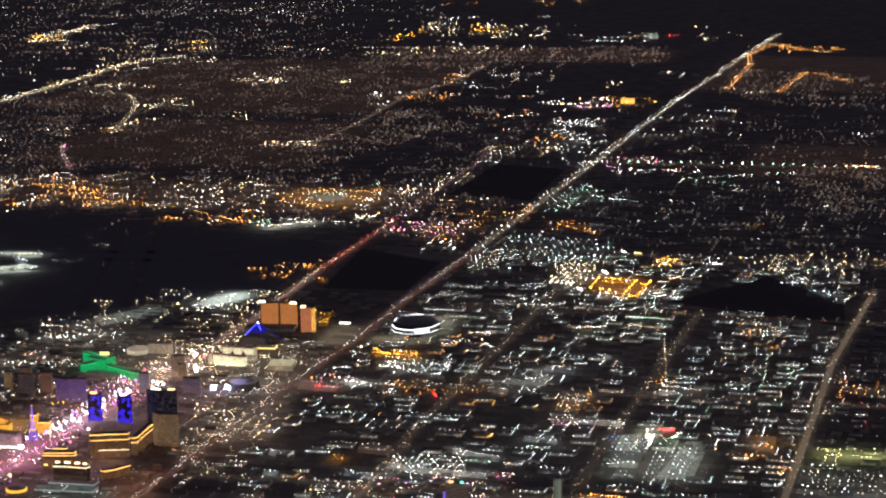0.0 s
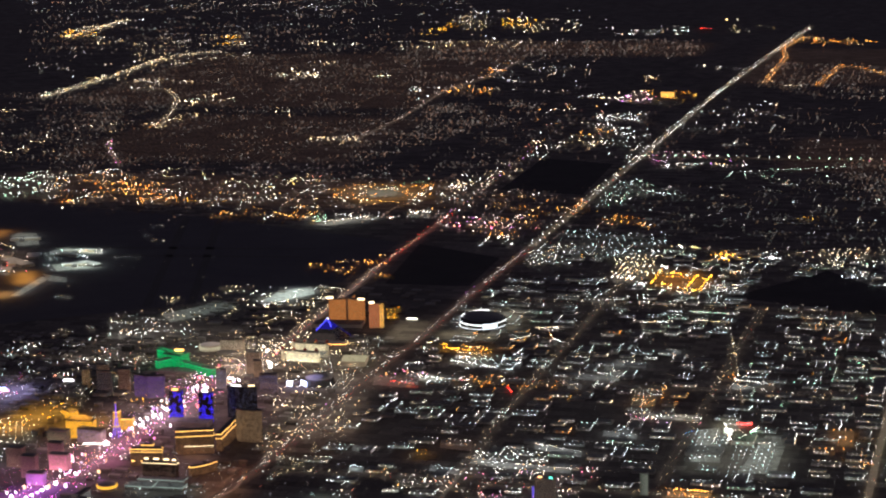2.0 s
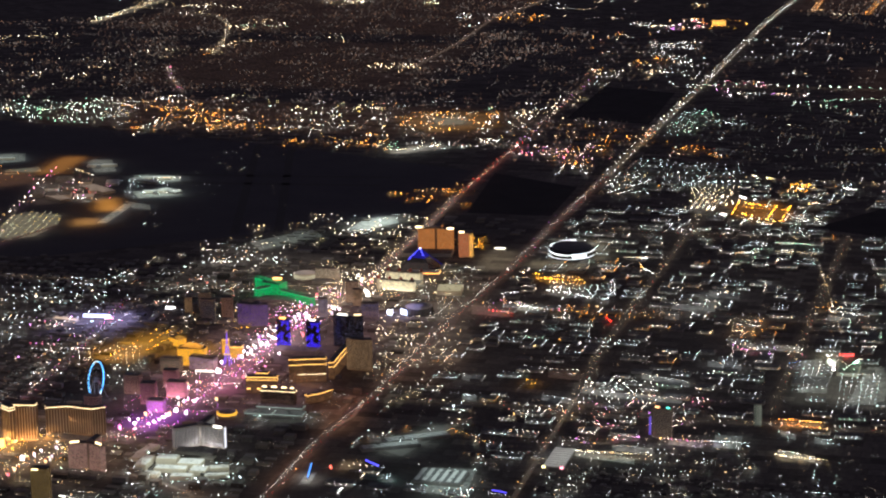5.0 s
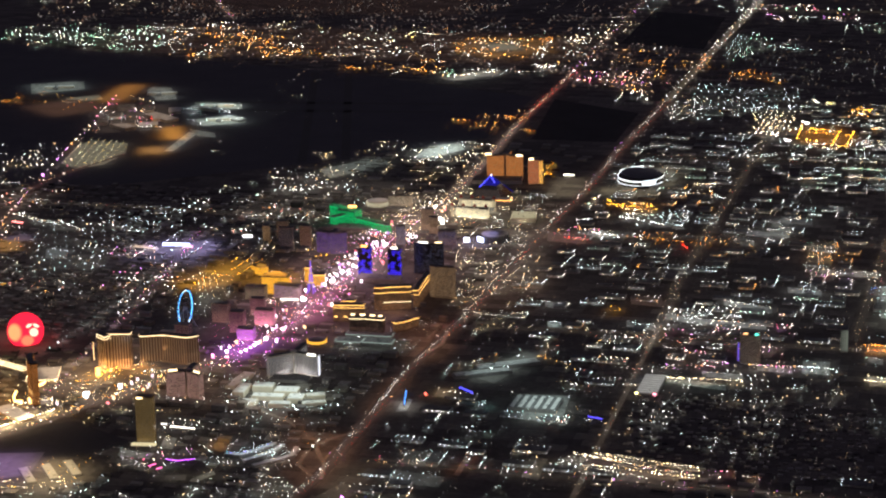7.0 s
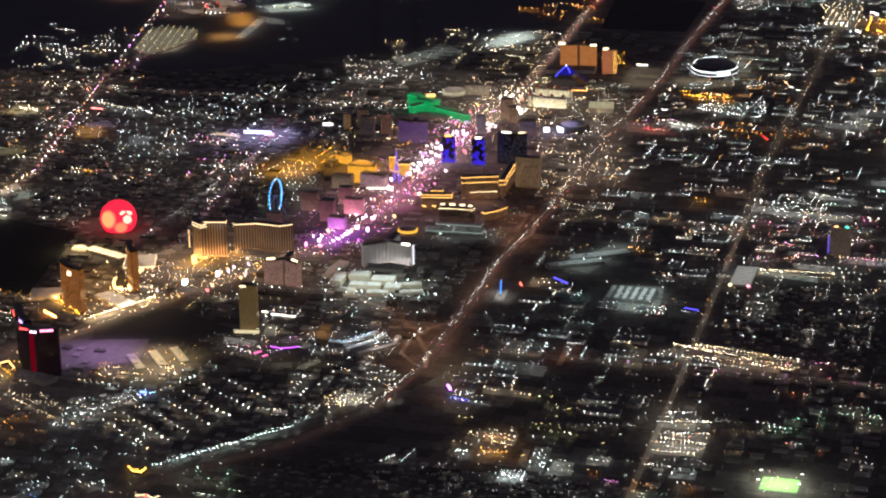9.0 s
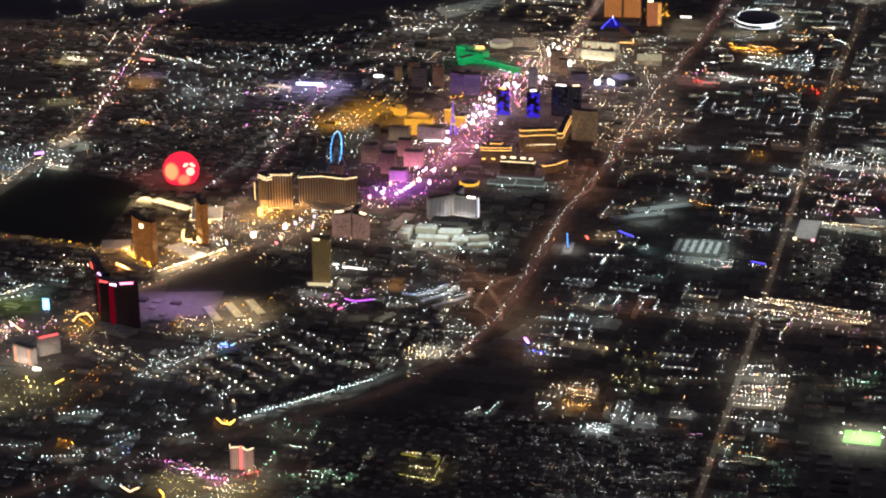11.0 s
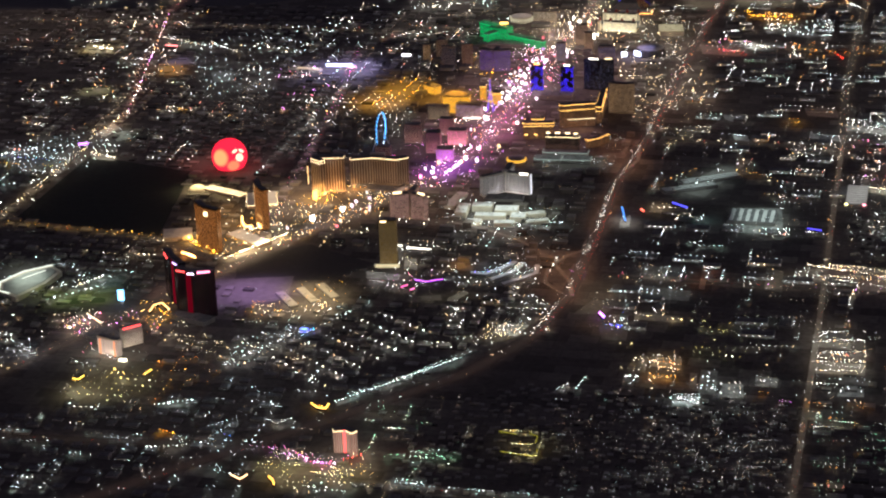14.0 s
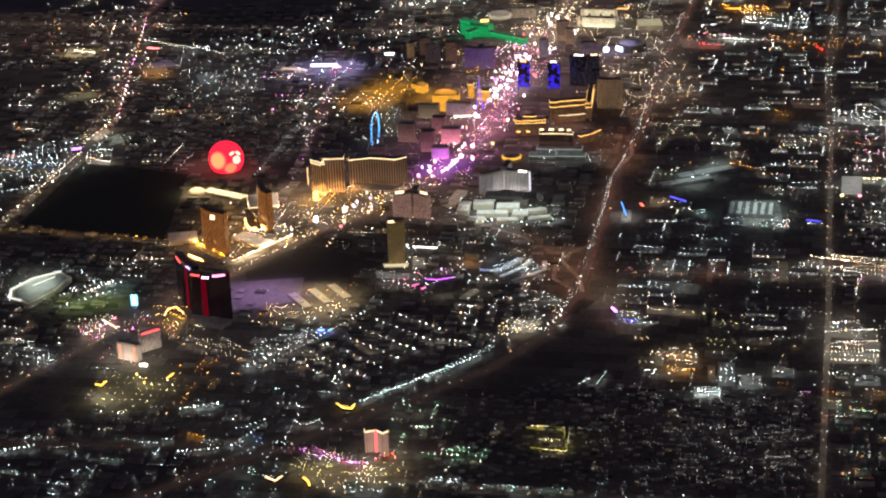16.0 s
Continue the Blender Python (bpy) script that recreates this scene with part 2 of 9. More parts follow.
def wing(parent, line, width, height, wall, pane, z0=0, bay=7, floor=5, cornice=None, at=(), mode="grid", name="tower", fill=(0.7, 0.6)):
    """A slab of a tower with its roof, its lit panes and the light lines at the heights given."""
    ring = outline(line, width)
    body = link(name, *prism(ring, z0, z0 + height), wall, parent)
    inner = grown(ring, -2)
    link("roof", *prism(inner, z0 + height + 0.1, z0 + height + 2.5), ROOF, body)
    n, verts, faces = len(ring), [], []
    area = sum(ring[i][0] * ring[(i + 1) % n][1] - ring[(i + 1) % n][0] * ring[i][1] for i in range(n))
    sign = 1 if area > 0 else -1
    for i in range(n):
        a, b = Vector(ring[i]), Vector(ring[(i + 1) % n])
        span = (b - a).length
        if span < 6:
            continue
        way, cols, rows = (b - a).normalized(), max(1, round(span / bay)), max(1, int((height - 8) / floor))
        if mode == "bands":
            cols = 1
        if mode == "stripes":
            rows = 1
        out = Vector((way.y, -way.x)) * sign * 0.6
        for c in range(cols):
            for r in range(rows):
                fu = fill[0] if mode != "bands" else 0.96
                fv = fill[1] if mode != "stripes" else 0.94
                step = (height - 8) / rows
                s0, s1 = (c + 0.5 - fu / 2) * span / cols, (c + 0.5 + fu / 2) * span / cols
                t0, t1 = z0 + 4 + (r + 0.5 - fv / 2) * step, z0 + 4 + (r + 0.5 + fv / 2) * step
                k = len(verts)
                for s, t in ((s0, t0), (s1, t0), (s1, t1), (s0, t1)):
                    q = a + way * s + out
                    verts.append((q.x, q.y, t))
                faces.append([k, k + 1, k + 2, k + 3] if sign > 0 else [k + 3, k + 2, k + 1, k])
    if pane and verts:
        link("window_panes", verts, faces, pane, body, kind="stuff")
    for h in at:
        outer = grown(ring, 1.2)
        link("light_line", *prism(outer, z0 + h, z0 + h + 1.9), cornice, body, "glowing line of light along the cornice")
    return body


def podium(parent, x, y, w, d, h, angle, wall=None, roof=None, line=None, name="podium"):
    bm = bmesh.new()
    box(bm, x, y, 0, w, d, h, angle, 0.6)
    body = part(name, bm, wall or WALL, parent)
    bm = bmesh.new()
    box(bm, x, y, h + 0.1, w - 4, d - 4, 1.2, angle)
    for i in range(5):
        u, v = (random.random() - 0.5) * w * 0.7, (random.random() - 0.5) * d * 0.7
        c, s = math.cos(radians(angle)), math.sin(radians(angle))
        box(bm, x + u * c - v * s, y + u * s + v * c, h + 1.3, 9, 6, 3, angle)
    part("roof", bm, roof or ROOF, body)
    if line:
        c, s = math.cos(radians(angle)), math.sin(radians(angle))
        ring = [(x + u * c - v * s, y + u * s + v * c) for u, v in ((-w / 2, -d / 2), (w / 2, -d / 2), (w / 2, d / 2), (-w / 2, d / 2))]
        link("light_line", *prism(grown(ring, 1.0), h - 2.5, h - 0.3), line, body)
    return body


HEAD_POWER, UNDERGLOW_POWER = 1.9, 12


# Lamps: a glowing head on a thin pole, many to a mesh.
HEAD = np.array([(1, 0, 0), (-1, 0, 0), (0, 1, 0), (0, -1, 0), (0, 0, 1), (0, 0, -1)], float)
HEAD_F = np.array([(0, 2, 4), (2, 1, 4), (1, 3, 4), (3, 0, 4), (2, 0, 5), (1, 2, 5), (3, 1, 5), (0, 3, 5)])
POLE_V = np.array([(0.12, 0, 0), (-0.06, 0.1, 0), (-0.06, -0.1, 0), (0.12, 0, 1), (-0.06, 0.1, 1), (-0.06, -0.1, 1)], float)
UNDER_QUAD_V = np.array([(.8, .8, 0), (-.8, .8, 0), (-.8, -.8, 0), (.8, -.8, 0)], float)
POLE_F = np.array([(0, 1, 4), (0, 4, 3), (1, 2, 5), (1, 5, 4), (2, 0, 3), (2, 3, 5)])


def lamps(name, places, radius, palette, gain, label, parent=None, height=None, category="street lamp"):
    """All lamps of one lot, road or block as one mesh; each has a pole, and a head of its own colour and power."""
    p = np.array(places, float).reshape(-1, 2)
    if not len(p):
        return None
    n = len(p)
    rng = np.random.default_rng(n * 7 + int(abs(p[0, 0])))
    size = radius * (0.4 + 0.5 * rng.random(n) ** 2.2)
    h = (9 + radius + 3 * rng.random(n)) if height is None else np.full(n, float(height))
    heads = HEAD[None] * size[:, None, None] + np.c_[p, h][:, None]
    poles = POLE_V[None] * np.c_[np.full((n, 2), 1.0), h - size * 0.9][:, None] + np.c_[p, np.zeros(n)][:, None]
    # Added glowing quad under each head lights the ground; a cap hides it above.
    lens = UNDER_QUAD_V[None] * np.minimum(size, 3)[:, None, None] + np.c_[p, h - size * 1.05][:, None]
    cap = UNDER_QUAD_V[None] * np.minimum(size, 3)[:, None, None] * 1.3 + np.c_[p, h - size * 1.05 + .05][:, None]
    verts = np.concatenate([heads.reshape(-1, 3), poles.reshape(-1, 3), lens.reshape(-1, 3), cap.reshape(-1, 3)])
    f1 = (HEAD_F[None] + 6 * np.arange(n)[:, None, None]).reshape(-1, 3)
    f2 = (POLE_F[None] + 6 * n + 6 * np.arange(n)[:, None, None]).reshape(-1, 3)
    faces, slots = np.concatenate([f1, f2]).tolist(), np.r_[np.zeros(8 * n), np.ones(6 * n)]
    mats = [lamp_glow(palette, round(gain * HEAD_POWER, 3)), POLE]
    if gain >= 2:
        faces += (12 * n + 4 * np.arange(n)[:, None] + np.arange(4)[None]).tolist()
        faces += (16 * n + 4 * np.arange(n)[:, None] + np.arange(4)[None]).tolist()
        slots = np.r_[slots, np.full(n, 2), np.ones(n)]
        mats.append(lamp_glow(palette, gain * UNDERGLOW_POWER, 1.5, True))
    ob = link(name, verts, faces, mats, parent, slots=slots)
    return tagged(ob, label, "" if parent else category, kind="stuff")


def inside(poly, x, y):
    hit = False
    for i in range(len(poly)):
        (x1, y1), (x2, y2) = poly[i - 1], poly[i]
        if (y1 > y) != (y2 > y) and x < (x2 - x1) * (y - y1) / (y2 - y1) + x1:
            hit = not hit
    return hit


WORDS = {"white": "white", "cool": "cold white", "warm": "warm white", "sodium": "orange sodium", "gold": "golden", "yellow": "yellowish", "green": "greenish white",
         "brown": "dim brownish", "dim": "faint", "mixed": "white, orange and red", "neon": "pink, white and orange", "pink": "pink and violet", "traffic": "white and red", "red": "red", "blue": "blue"}
KINDS = {"scatter": ("block_lamps", "lamps scattered over a dark block of the town"), "rows": ("lot_lamps", "lamps in straight rows over a car park"),
         "apartments": ("apartment_lamps", "lamps along rows of low apartment buildings")}


VOIDS = [[(828, 2290), (808, 2044), (648, 1910), (540, 2236), (482, 2447), (758, 2463)], [(268, 1651), (191, 1603), (105, 1707), (123, 1838), (220, 1777)], [(437, 1791), (340, 1781), (264, 1960), (351, 1993)],
         [(-300, -8776), (-885, -8585), (-930, -7171), (-311, -7302)], [(-287, -5267), (-879, -4929), (-899, -4117), (-411, -4098)], [(-2360, -4100), (-2812, -4883), (-3280, -4250), (-3330, -3700)],
         [(1388, -37), (878, 103), (745, 849), (1381, 754)], [(379, 1021), (140, 851), (-162, 1010), (-40, 1190), (300, 1240)], [(-600, 1950), (-880, 1560), (-1280, 1640), (-1150, 2000), (-900, 2150)]]
VOIDS += [[(-1165, 1391), (-1340, 1410), (-1370, 1620), (-1209, 1635)],
          [(-955, 1408), (-1049, 1411), (-1038, 1561), (-947, 1519)],
          [(-1587, 582), (-1721, 589), (-1723, 807), (-1586, 831)],
          [(-1361, -53), (-1518, -44), (-1517, 203), (-1392, 211)],
          [(-1383, 1014), (-1473, 999), (-1506, 1281), (-1417, 1276)],
          [(-1368, 1735), (-1407, 1728), (-1421, 1902), (-1393, 1907)],
          [(2345, -1339), (2007, -1387), (1888, -1106), (2216, -1059)],
          [(-670, -1006), (-824, -950), (-840, -700), (-758, -642)],
          [(-1572, 664), (-1685, 521), (-1759, 793), (-1670, 841)],
          [(-1928, 1075), (-1996, 1034), (-2146, 1273), (-1885, 1342)]]
VOIDS += [[(-1109, -1312), (-1329, -1530), (-1424, -1113), (-1164, -1037)],
          [(-1497, -1001), (-1674, -1066), (-1724, -828), (-1555, -773)],
          [(-1827, -1756), (-2188, -1817), (-2203, -1593), (-1860, -1554)],
          [(-2140, -2356), (-2200, -2770), (-2351, -2577), (-2167, -2131)],
          [(-1330, -110), (-1477, -130), (-1542, 55), (-1428, 122)],
          [(-1611, 569), (-1778, 542), (-1768, 751), (-1636, 782)],
          [(-2407, -2838), (-2505, -2976), (-2516, -2525), (-2436, -2529)]]
LOTS = []


def field(kind, poly, count, radius, palette, gain):
    """The lamps of one block of the town; poly: its corners."""
    rng = random.Random(int(abs(poly[0][0]) * 31 + abs(poly[0][1])))
    xs, ys = [p[0] for p in poly], [p[1] for p in poly]
    area = abs(sum(poly[i - 1][0] * poly[i][1] - poly[i][0] * poly[i - 1][1] for i in range(len(poly)))) / 2
    clump = max(60, radius * 40)
    mx, my = sum(xs) / len(xs), sum(ys) / len(ys)
    if my > -2800 and gain >= 2 and kind == "scatter":
        count = int(count * (.45 if mx < -950 and my > -300 else .62 if mx > 500 else .8))
    if mx < -1200 and (my < -5200 or my > -300):
        gain *= .75
    got = []
    if kind == "scatter":
        tries = 0
        while len(got) < count and tries < count * 40:
            tries += 1
            x, y = rng.uniform(min(xs), max(xs)), rng.uniform(min(ys), max(ys))
            if inside(poly, x, y) and not any(inside(v, x, y) for v in VOIDS) and (count < 150 or noise.noise((x / clump, y / clump, count * .37)) > -.12):
                run = rng.choice((1, 1, 1, 1, 2, 3, 5) if radius < 3.6 and gain > 2 else (1, 1, 1, 2, 3, 4))
                step = radius * rng.uniform(6, 10)
                turn = rng.random() < 0.3
                for k in range(run):
                    got.append((x + (0 if turn else k * step), y + (k * step * 2 if turn else 0)))
    else:
        gap = math.sqrt(area / count) * (1.45 if my > 0 and mx < -950 else 1.0)
        dx, dy = gap * 0.75, gap * 1.33
        if kind == "apartments":
            dx, dy = gap * 0.5, gap * 2
        LOTS.append(poly)
        way = (Vector(poly[1]) - Vector(poly[0])).normalized()
        if abs(way.x) > abs(way.y) * 3:
            way = Vector((1, 0))
        mid = Vector((sum(xs) / len(xs), sum(ys) / len(ys)))
        reach = math.hypot(max(xs) - min(xs), max(ys) - min(ys)) / 2
        for j in range(int(-reach / dy), int(reach / dy) + 1):
            shift = rng.random() * dx
            for i in range(int(-reach / dx), int(reach / dx) + 1):
                q = mid + way * (i * dx + shift + rng.gauss(0, dx * .08)) + Vector((-way.y, way.x)) * (j * dy + rng.gauss(0, dy * .04))
                if inside(poly, q.x, q.y) and noise.noise((q.x / 60, q.y / 45, count * .2)) > -.28:
                    got.append((q.x, q.y))
    name, text = KINDS[kind]
    return lamps(name, got, radius, palette, gain, f"{WORDS[palette]} {text}")


def lamp_row(a, b, count, palette, gain, radius):
    """A straight row of lamps from a to b."""
    places = [(a[0] + (b[0] - a[0]) * i / max(1, count - 1), a[1] + (b[1] - a[1]) * i / max(1, count - 1)) for i in range(count)]
    return lamps("lamp_row", places, radius, palette, gain, f"straight row of {WORDS[palette]} lamps along a lane")


def strip_of(name, line, width, material, z=0.3, label="", kind="structure"):
    ring = outline(line, width)
    n = len(line)
    verts = [(x, y, z) for x, y in ring]
    faces = [[i, i + 1, 2 * n - 2 - i, 2 * n - 1 - i] for i in range(n - 1)]
    return tagged(link(name, verts, [f[::-1] for f in faces], material), label, kind=kind)


def along(line, step, side=0.0, jitter=0.0, rng=random):
    got = []
    for a, b in zip(line, line[1:]):
        a, b = Vector(a), Vector(b)
        n, way = max(1, int((b - a).length / step)), (b - a).normalized()
        for i in range(n):
            q = a + way * (i + rng.random() * jitter) * (b - a).length / n + Vector((-way.y, way.x)) * side
            got.append((q.x, q.y))
    return got


def road(name, line, width, lamp_step, palette, gain, radius, traffic=0.0, label="", glow_watts=0.0, glow_colour=(1, .7, .45), cars=2.2, paving=None):
    """An asphalt road with lamps on both kerbs and the lights of cars on its lanes."""
    strip_of(name, line, width, paving or ASPHALT, 0.3 + 0.05 * (len(name) % 5), label)
    rng = random.Random(len(line) * 100 + int(width))
    if lamp_step:
        lamps("street_lamps", along(line, lamp_step, width * 0.45, 0.2, rng) + along(line, lamp_step, -width * 0.45, 0.2, rng), radius, palette, gain,
              f"{WORDS[palette]} street lamps along both kerbs of a road")
    if traffic:
        north, south = [], []
        for lane in (0.08, 0.18, 0.3):
            north += [q for q in along(line, traffic, width * lane, 1, rng) if noise.noise((q[0] / 70, q[1] / 160, lane * 9)) > -.05 + rng.gauss(0, .1)]
            south += [q for q in along(line, traffic, -width * lane, 1, rng) if noise.noise((q[0] / 70, q[1] / 160, lane * 9 + 5)) > -.05 + rng.gauss(0, .1)]
        if line[0][1] < line[-1][1]:
            north, south = south, north
        lamps("headlights", north, cars, "white" if name == "motorway" else "warm", gain * (1.1 if name == "motorway" else .7), "white headlights of cars driving along the road", height=cars + 0.4, category="car lights")
        lamps("tail_lights", south, cars * 0.8, "red", gain * 0.3, "red tail lights of cars driving along the road", height=cars + 0.4, category="car lights")
    if glow_watts:
        for a, b in zip(line, line[1:]):
            a, b = Vector(a), Vector(b)
            mid, way = (a + b) / 2, b - a
            overhead_glow(mid.x, mid.y, way.length, width * .8, math.degrees(math.atan2(way.y, way.x)), glow_colour, glow_watts, 16)


# ---- ground ----
ground = tagged(link("ground", [(-40000, -40000, 0), (40000, -40000, 0), (40000, 30000, 0), (-40000, 30000, 0)], [[0, 1, 2, 3]], GROUND),
                "dark desert valley floor under the town at night", kind="structure")


def patch(name, poly, material, label, z=0.2):
    return tagged(link(name, [(x, y, z) for x, y in poly], [list(range(len(poly)))], material), label, kind="structure")

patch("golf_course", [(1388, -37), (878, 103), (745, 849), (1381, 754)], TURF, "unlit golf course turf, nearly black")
patch("empty_lot", [(379, 1021), (140, 851), (-162, 1010), (-40, 1190), (300, 1240)], ASPHALT, "dark empty building lot beside the boulevard")
patch("airfield", [(4200, -6600), (1300, -5890), (-150, -5300), (-150, -4100), (560, -3350), (1500, -2600), (4200, -2100)], surface("airfield_desert", (0.085, 0.08, 0.088), (0.06, 0.058, 0.068), 0.95, 0.03), "dark airfield between the runways", 0.1)
# Near-black soil colour carries the lack of light on these blocks.
patch("vacant_block", [(-300, -8776), (-885, -8585), (-930, -7171), (-311, -7302)], surface("unlit_soil", (0.035, 0.032, 0.032), None, 0.95, 0.05), "vacant desert block, unlit", 0.15)
patch("vacant_block", [(-287, -5267), (-879, -4929), (-899, -4117), (-411, -4098)], MATS["unlit_soil"], "vacant desert block beside the motorway, unlit", 0.15)
patch("vacant_block", [(-2360, -4100), (-2812, -4883), (-3280, -4250), (-3330, -3700)], MATS["unlit_soil"], "vacant desert block, unlit", 0.15)
for a, b in (((4000, -4250), (300, -4750)), ((4000, -4500), (300, -5000)), ((1500, -5900), (700, -3300)), ((1250, -5850), (480, -3400))):
    strip_of("runway", [a, b], 50, ASPHALT, 0.35, "dark asphalt runway")

# ---- roads ----
I15 = [(-1300, -19900), (-1060, -12800), (-1035, -8900), (-1004, -6800), (-990, -5300), (-960, -3900), (-965, -2900), (-925, -1900), (-922, -600), (-885, 0), (-905, 700), (-905, 1200), (-850, 1580), (-700, 1900), (-375, 2298), (47, 2771), (500, 3300)]
road("motorway", I15[:5], 52, 130, "white", 6, 4.6, 190, "wide asphalt motorway with heavy traffic", 1.2, (1, .82, .5), 2.8, CONCRETE)
road("motorway", I15[4:13], 52, 170, "neon", 3.0, 2.0, 16, "wide asphalt motorway with heavy traffic", 1.9, (1, .55, .4), 1.5)
road("motorway", I15[12:], 60, 120, "white", 3.0, 2.2, 130, "wide asphalt motorway bending away to the northeast", 0.8, (1, .6, .45), 1.9)
STRIP = [(-126, -9400), (-220, -6254), (-233, -5400), (-240, -4500), (-300, -3300), (-310, -2600), (-255, -1900), (-255, -1200), (-236, -430), (-151, 14), (-23, 300), (120, 573), (261, 892), (420, 1250), (640, 1750), (900, 2350), (1150, 2950)]
road("boulevard", STRIP[:2], 36, 120, "neon", 3, 3.4, 160, "boulevard running south past shops", .8, (1, .6, .45), 3)
road("boulevard", STRIP[1:4], 36, 120, "red", 3, 2.8, 45, "boulevard running south, full of red tail lights", 3.2, (1, .35, .3), 3.0)
road("boulevard", STRIP[3:7], 40, 90, "warm", 3, 2.2, 50, "boulevard between the hotels, full of cars", 6.0, (1, .65, .55), 2.6)
road("boulevard", STRIP[6:10], 42, 60, "pink", 3, 1.9, 30, "boulevard between the hotels, washed in pink light", 11.0, (1, .25, .5), 1.9)
road("boulevard", STRIP[9:14], 40, 60, "warm", 5, 2.4, 35, "boulevard lit by warm street lamps", 6.0, (1, .6, .4), 2.3)
road("boulevard", STRIP[13:], 36, 80, "warm", 4, 2.1, 70, "boulevard passing the northern hotels", 2.0, (1, .7, .5), 2.0)
road("arterial_road", [(-3420, -4600), (-3330, -2950), (-3320, 2900)], 30, 120, "warm", 2.6, 2.0, 150, "straight lamp-lit avenue with a few cars", 2.4, (1, .8, .55), 1.8, CONCRETE)
road("arterial_road", [(-1735, -760), (-1765, 600), (-1782, 1334), (-1803, 2900)], 20, 110, "white", 3.2, 1.8, 110, "straight lamp-lit avenue with a few cars", 1.2, (1, .76, .5), 1.7, CONCRETE)
road("arterial_road", [(-1735, -760), (-1700, -1400), (-1720, -4300)], 30, 90, "warm", 2.5, 2.2, 130, "straight avenue between works and shops", 1.6, (1, .8, .6))
road("arterial_road", [(-2560, -3900), (-2530, -700)], 28, 110, "warm", 2.5, 2.2, 150, "straight avenue between works", 1.2, (1, .8, .6))
for y, x0, x1, pal, w in ((-588, -3500, -1000, "warm", 2.0), (-2164, -3600, 2600, "mixed", 2.0), (-3806, -3600, -1000, "warm", 1.0), (1000, -3400, -1000, "neon", 1.6), (-5400, -4200, -1000, "warm", 1.2), (2720, -1750, -600, "cool", 1.2)):
    road("cross_street", [(x0, y), ((x0 + x1) / 2, y + 12), (x1, y)], 26, 75, pal, 3.2, 2.2, 120, "cross street lined with lamps and shops", w, (1, .8, .62))
road("cross_street", [(-1050, -8950), (-2000, -9000), (-4000, -9000)], 40, 75, "green", 6, 5.0, 0, "road lined with evenly spaced greenish white lamps", 2.0)
road("cross_street", [(2800, 900), (1300, 815), (640, 880), (300, 905)], 24, 42, "gold", 4, 2.0, 90, "road along the golf course, lined with golden lamps", 2.5, (1, .7, .35))
road("cross_street", [(1560, -900), (1450, 0), (1440, 800)], 26, 60, "warm", 3, 2.0, 90, "road along the golf course", 2.0, (1, .75, .5))
road("avenue", [(1760, -3300), (1920, -2680), (1903, -2392), (1780, -1950), (1695, -1534), (1661, -1336), (1544, -967), (1448, -622), (1435, -300)], 28, 120, "neon", 1.5, 1.8, 46, "avenue to the airport with red tail lights", 2.6, (1, .45, .38))
road("avenue", [(700, -1800), (540, -900), (420, 200), (330, 900)], 26, 60, "pink", 3.0, 2.0, 110, "street behind the hotels with pinkish lamps", 1.5, (1, .6, .7))
road("railway_road", [(-378, 2152), (-562, 1936), (-700, 1720)], 18, 22, "cool", 5, 2.0, 0, "service road with a dense line of cold white lamps", 0.8, (.9, 1, .95))
road("elevated_road", [(708, 2600), (272, 2573), (-200, 2500)], 40, 0, "warm", 3, 2, 150, "dark elevated road with few cars", 0.8, (1, .7, .5), 1.9)
road("arterial_road", [(1450, -9480), (1460, -11020), (1600, -13000), (1440, -13900), (1450, -15650)], 36, 130, "brown", 2, 4.5, 0, "long straight road through the southern homes", 1.3, (1, .75, .55), 2, CONCRETE)
road("arterial_road", [(5370, -11810), (5390, -12600), (5450, -13980), (5570, -15480), (5200, -16290)], 60, 55, "warm", 4, 5.5, 0, "shopping road lit by dense warm white lamps", 2.5, (1, .9, .7), 2, CONCRETE)
road("arterial_road", [(7830, -17660), (7910, -18750), (8060, -20270)], 60, 60, "warm", 4, 7, 0, "far shopping road lit by warm lamps", 2.5, (1, .9, .7), 2, CONCRETE)
road("winding_road", [(4810, -12680), (4380, -12600), (4030, -12000), (3760, -11270), (3410, -10070)], 34, 80, "warm", 3.2, 4.5, 0, "winding road through the southern homes", 2.5, (1, .85, .65), 2, CONCRETE)
road("winding_road", [(3520, -9240), (3250, -8630), (2870, -7940)], 30, 90, "neon", 3, 4.2, 0, "winding road with pinkish lamps", 2.0, (1, .7, .65), 2, CONCRETE)
road("winding_road", [(-1420, -13810), (-1400, -14810), (-1380, -16190), (-1240, -17090), (-1330, -18290)], 45, 60, "sodium", 2.6, 5.5, 0, "curving road under orange sodium lamps", 3.5, (1, .4, .1), 2, CONCRETE)
road("winding_road", [(-1950, -13650), (-1980, -14480), (-2030, -15430), (-2260, -15190), (-2580, -14610)], 45, 60, "sodium", 2.6, 5.5, 0, "curving road under orange sodium lamps", 3.5, (1, .4, .1), 2, CONCRETE)

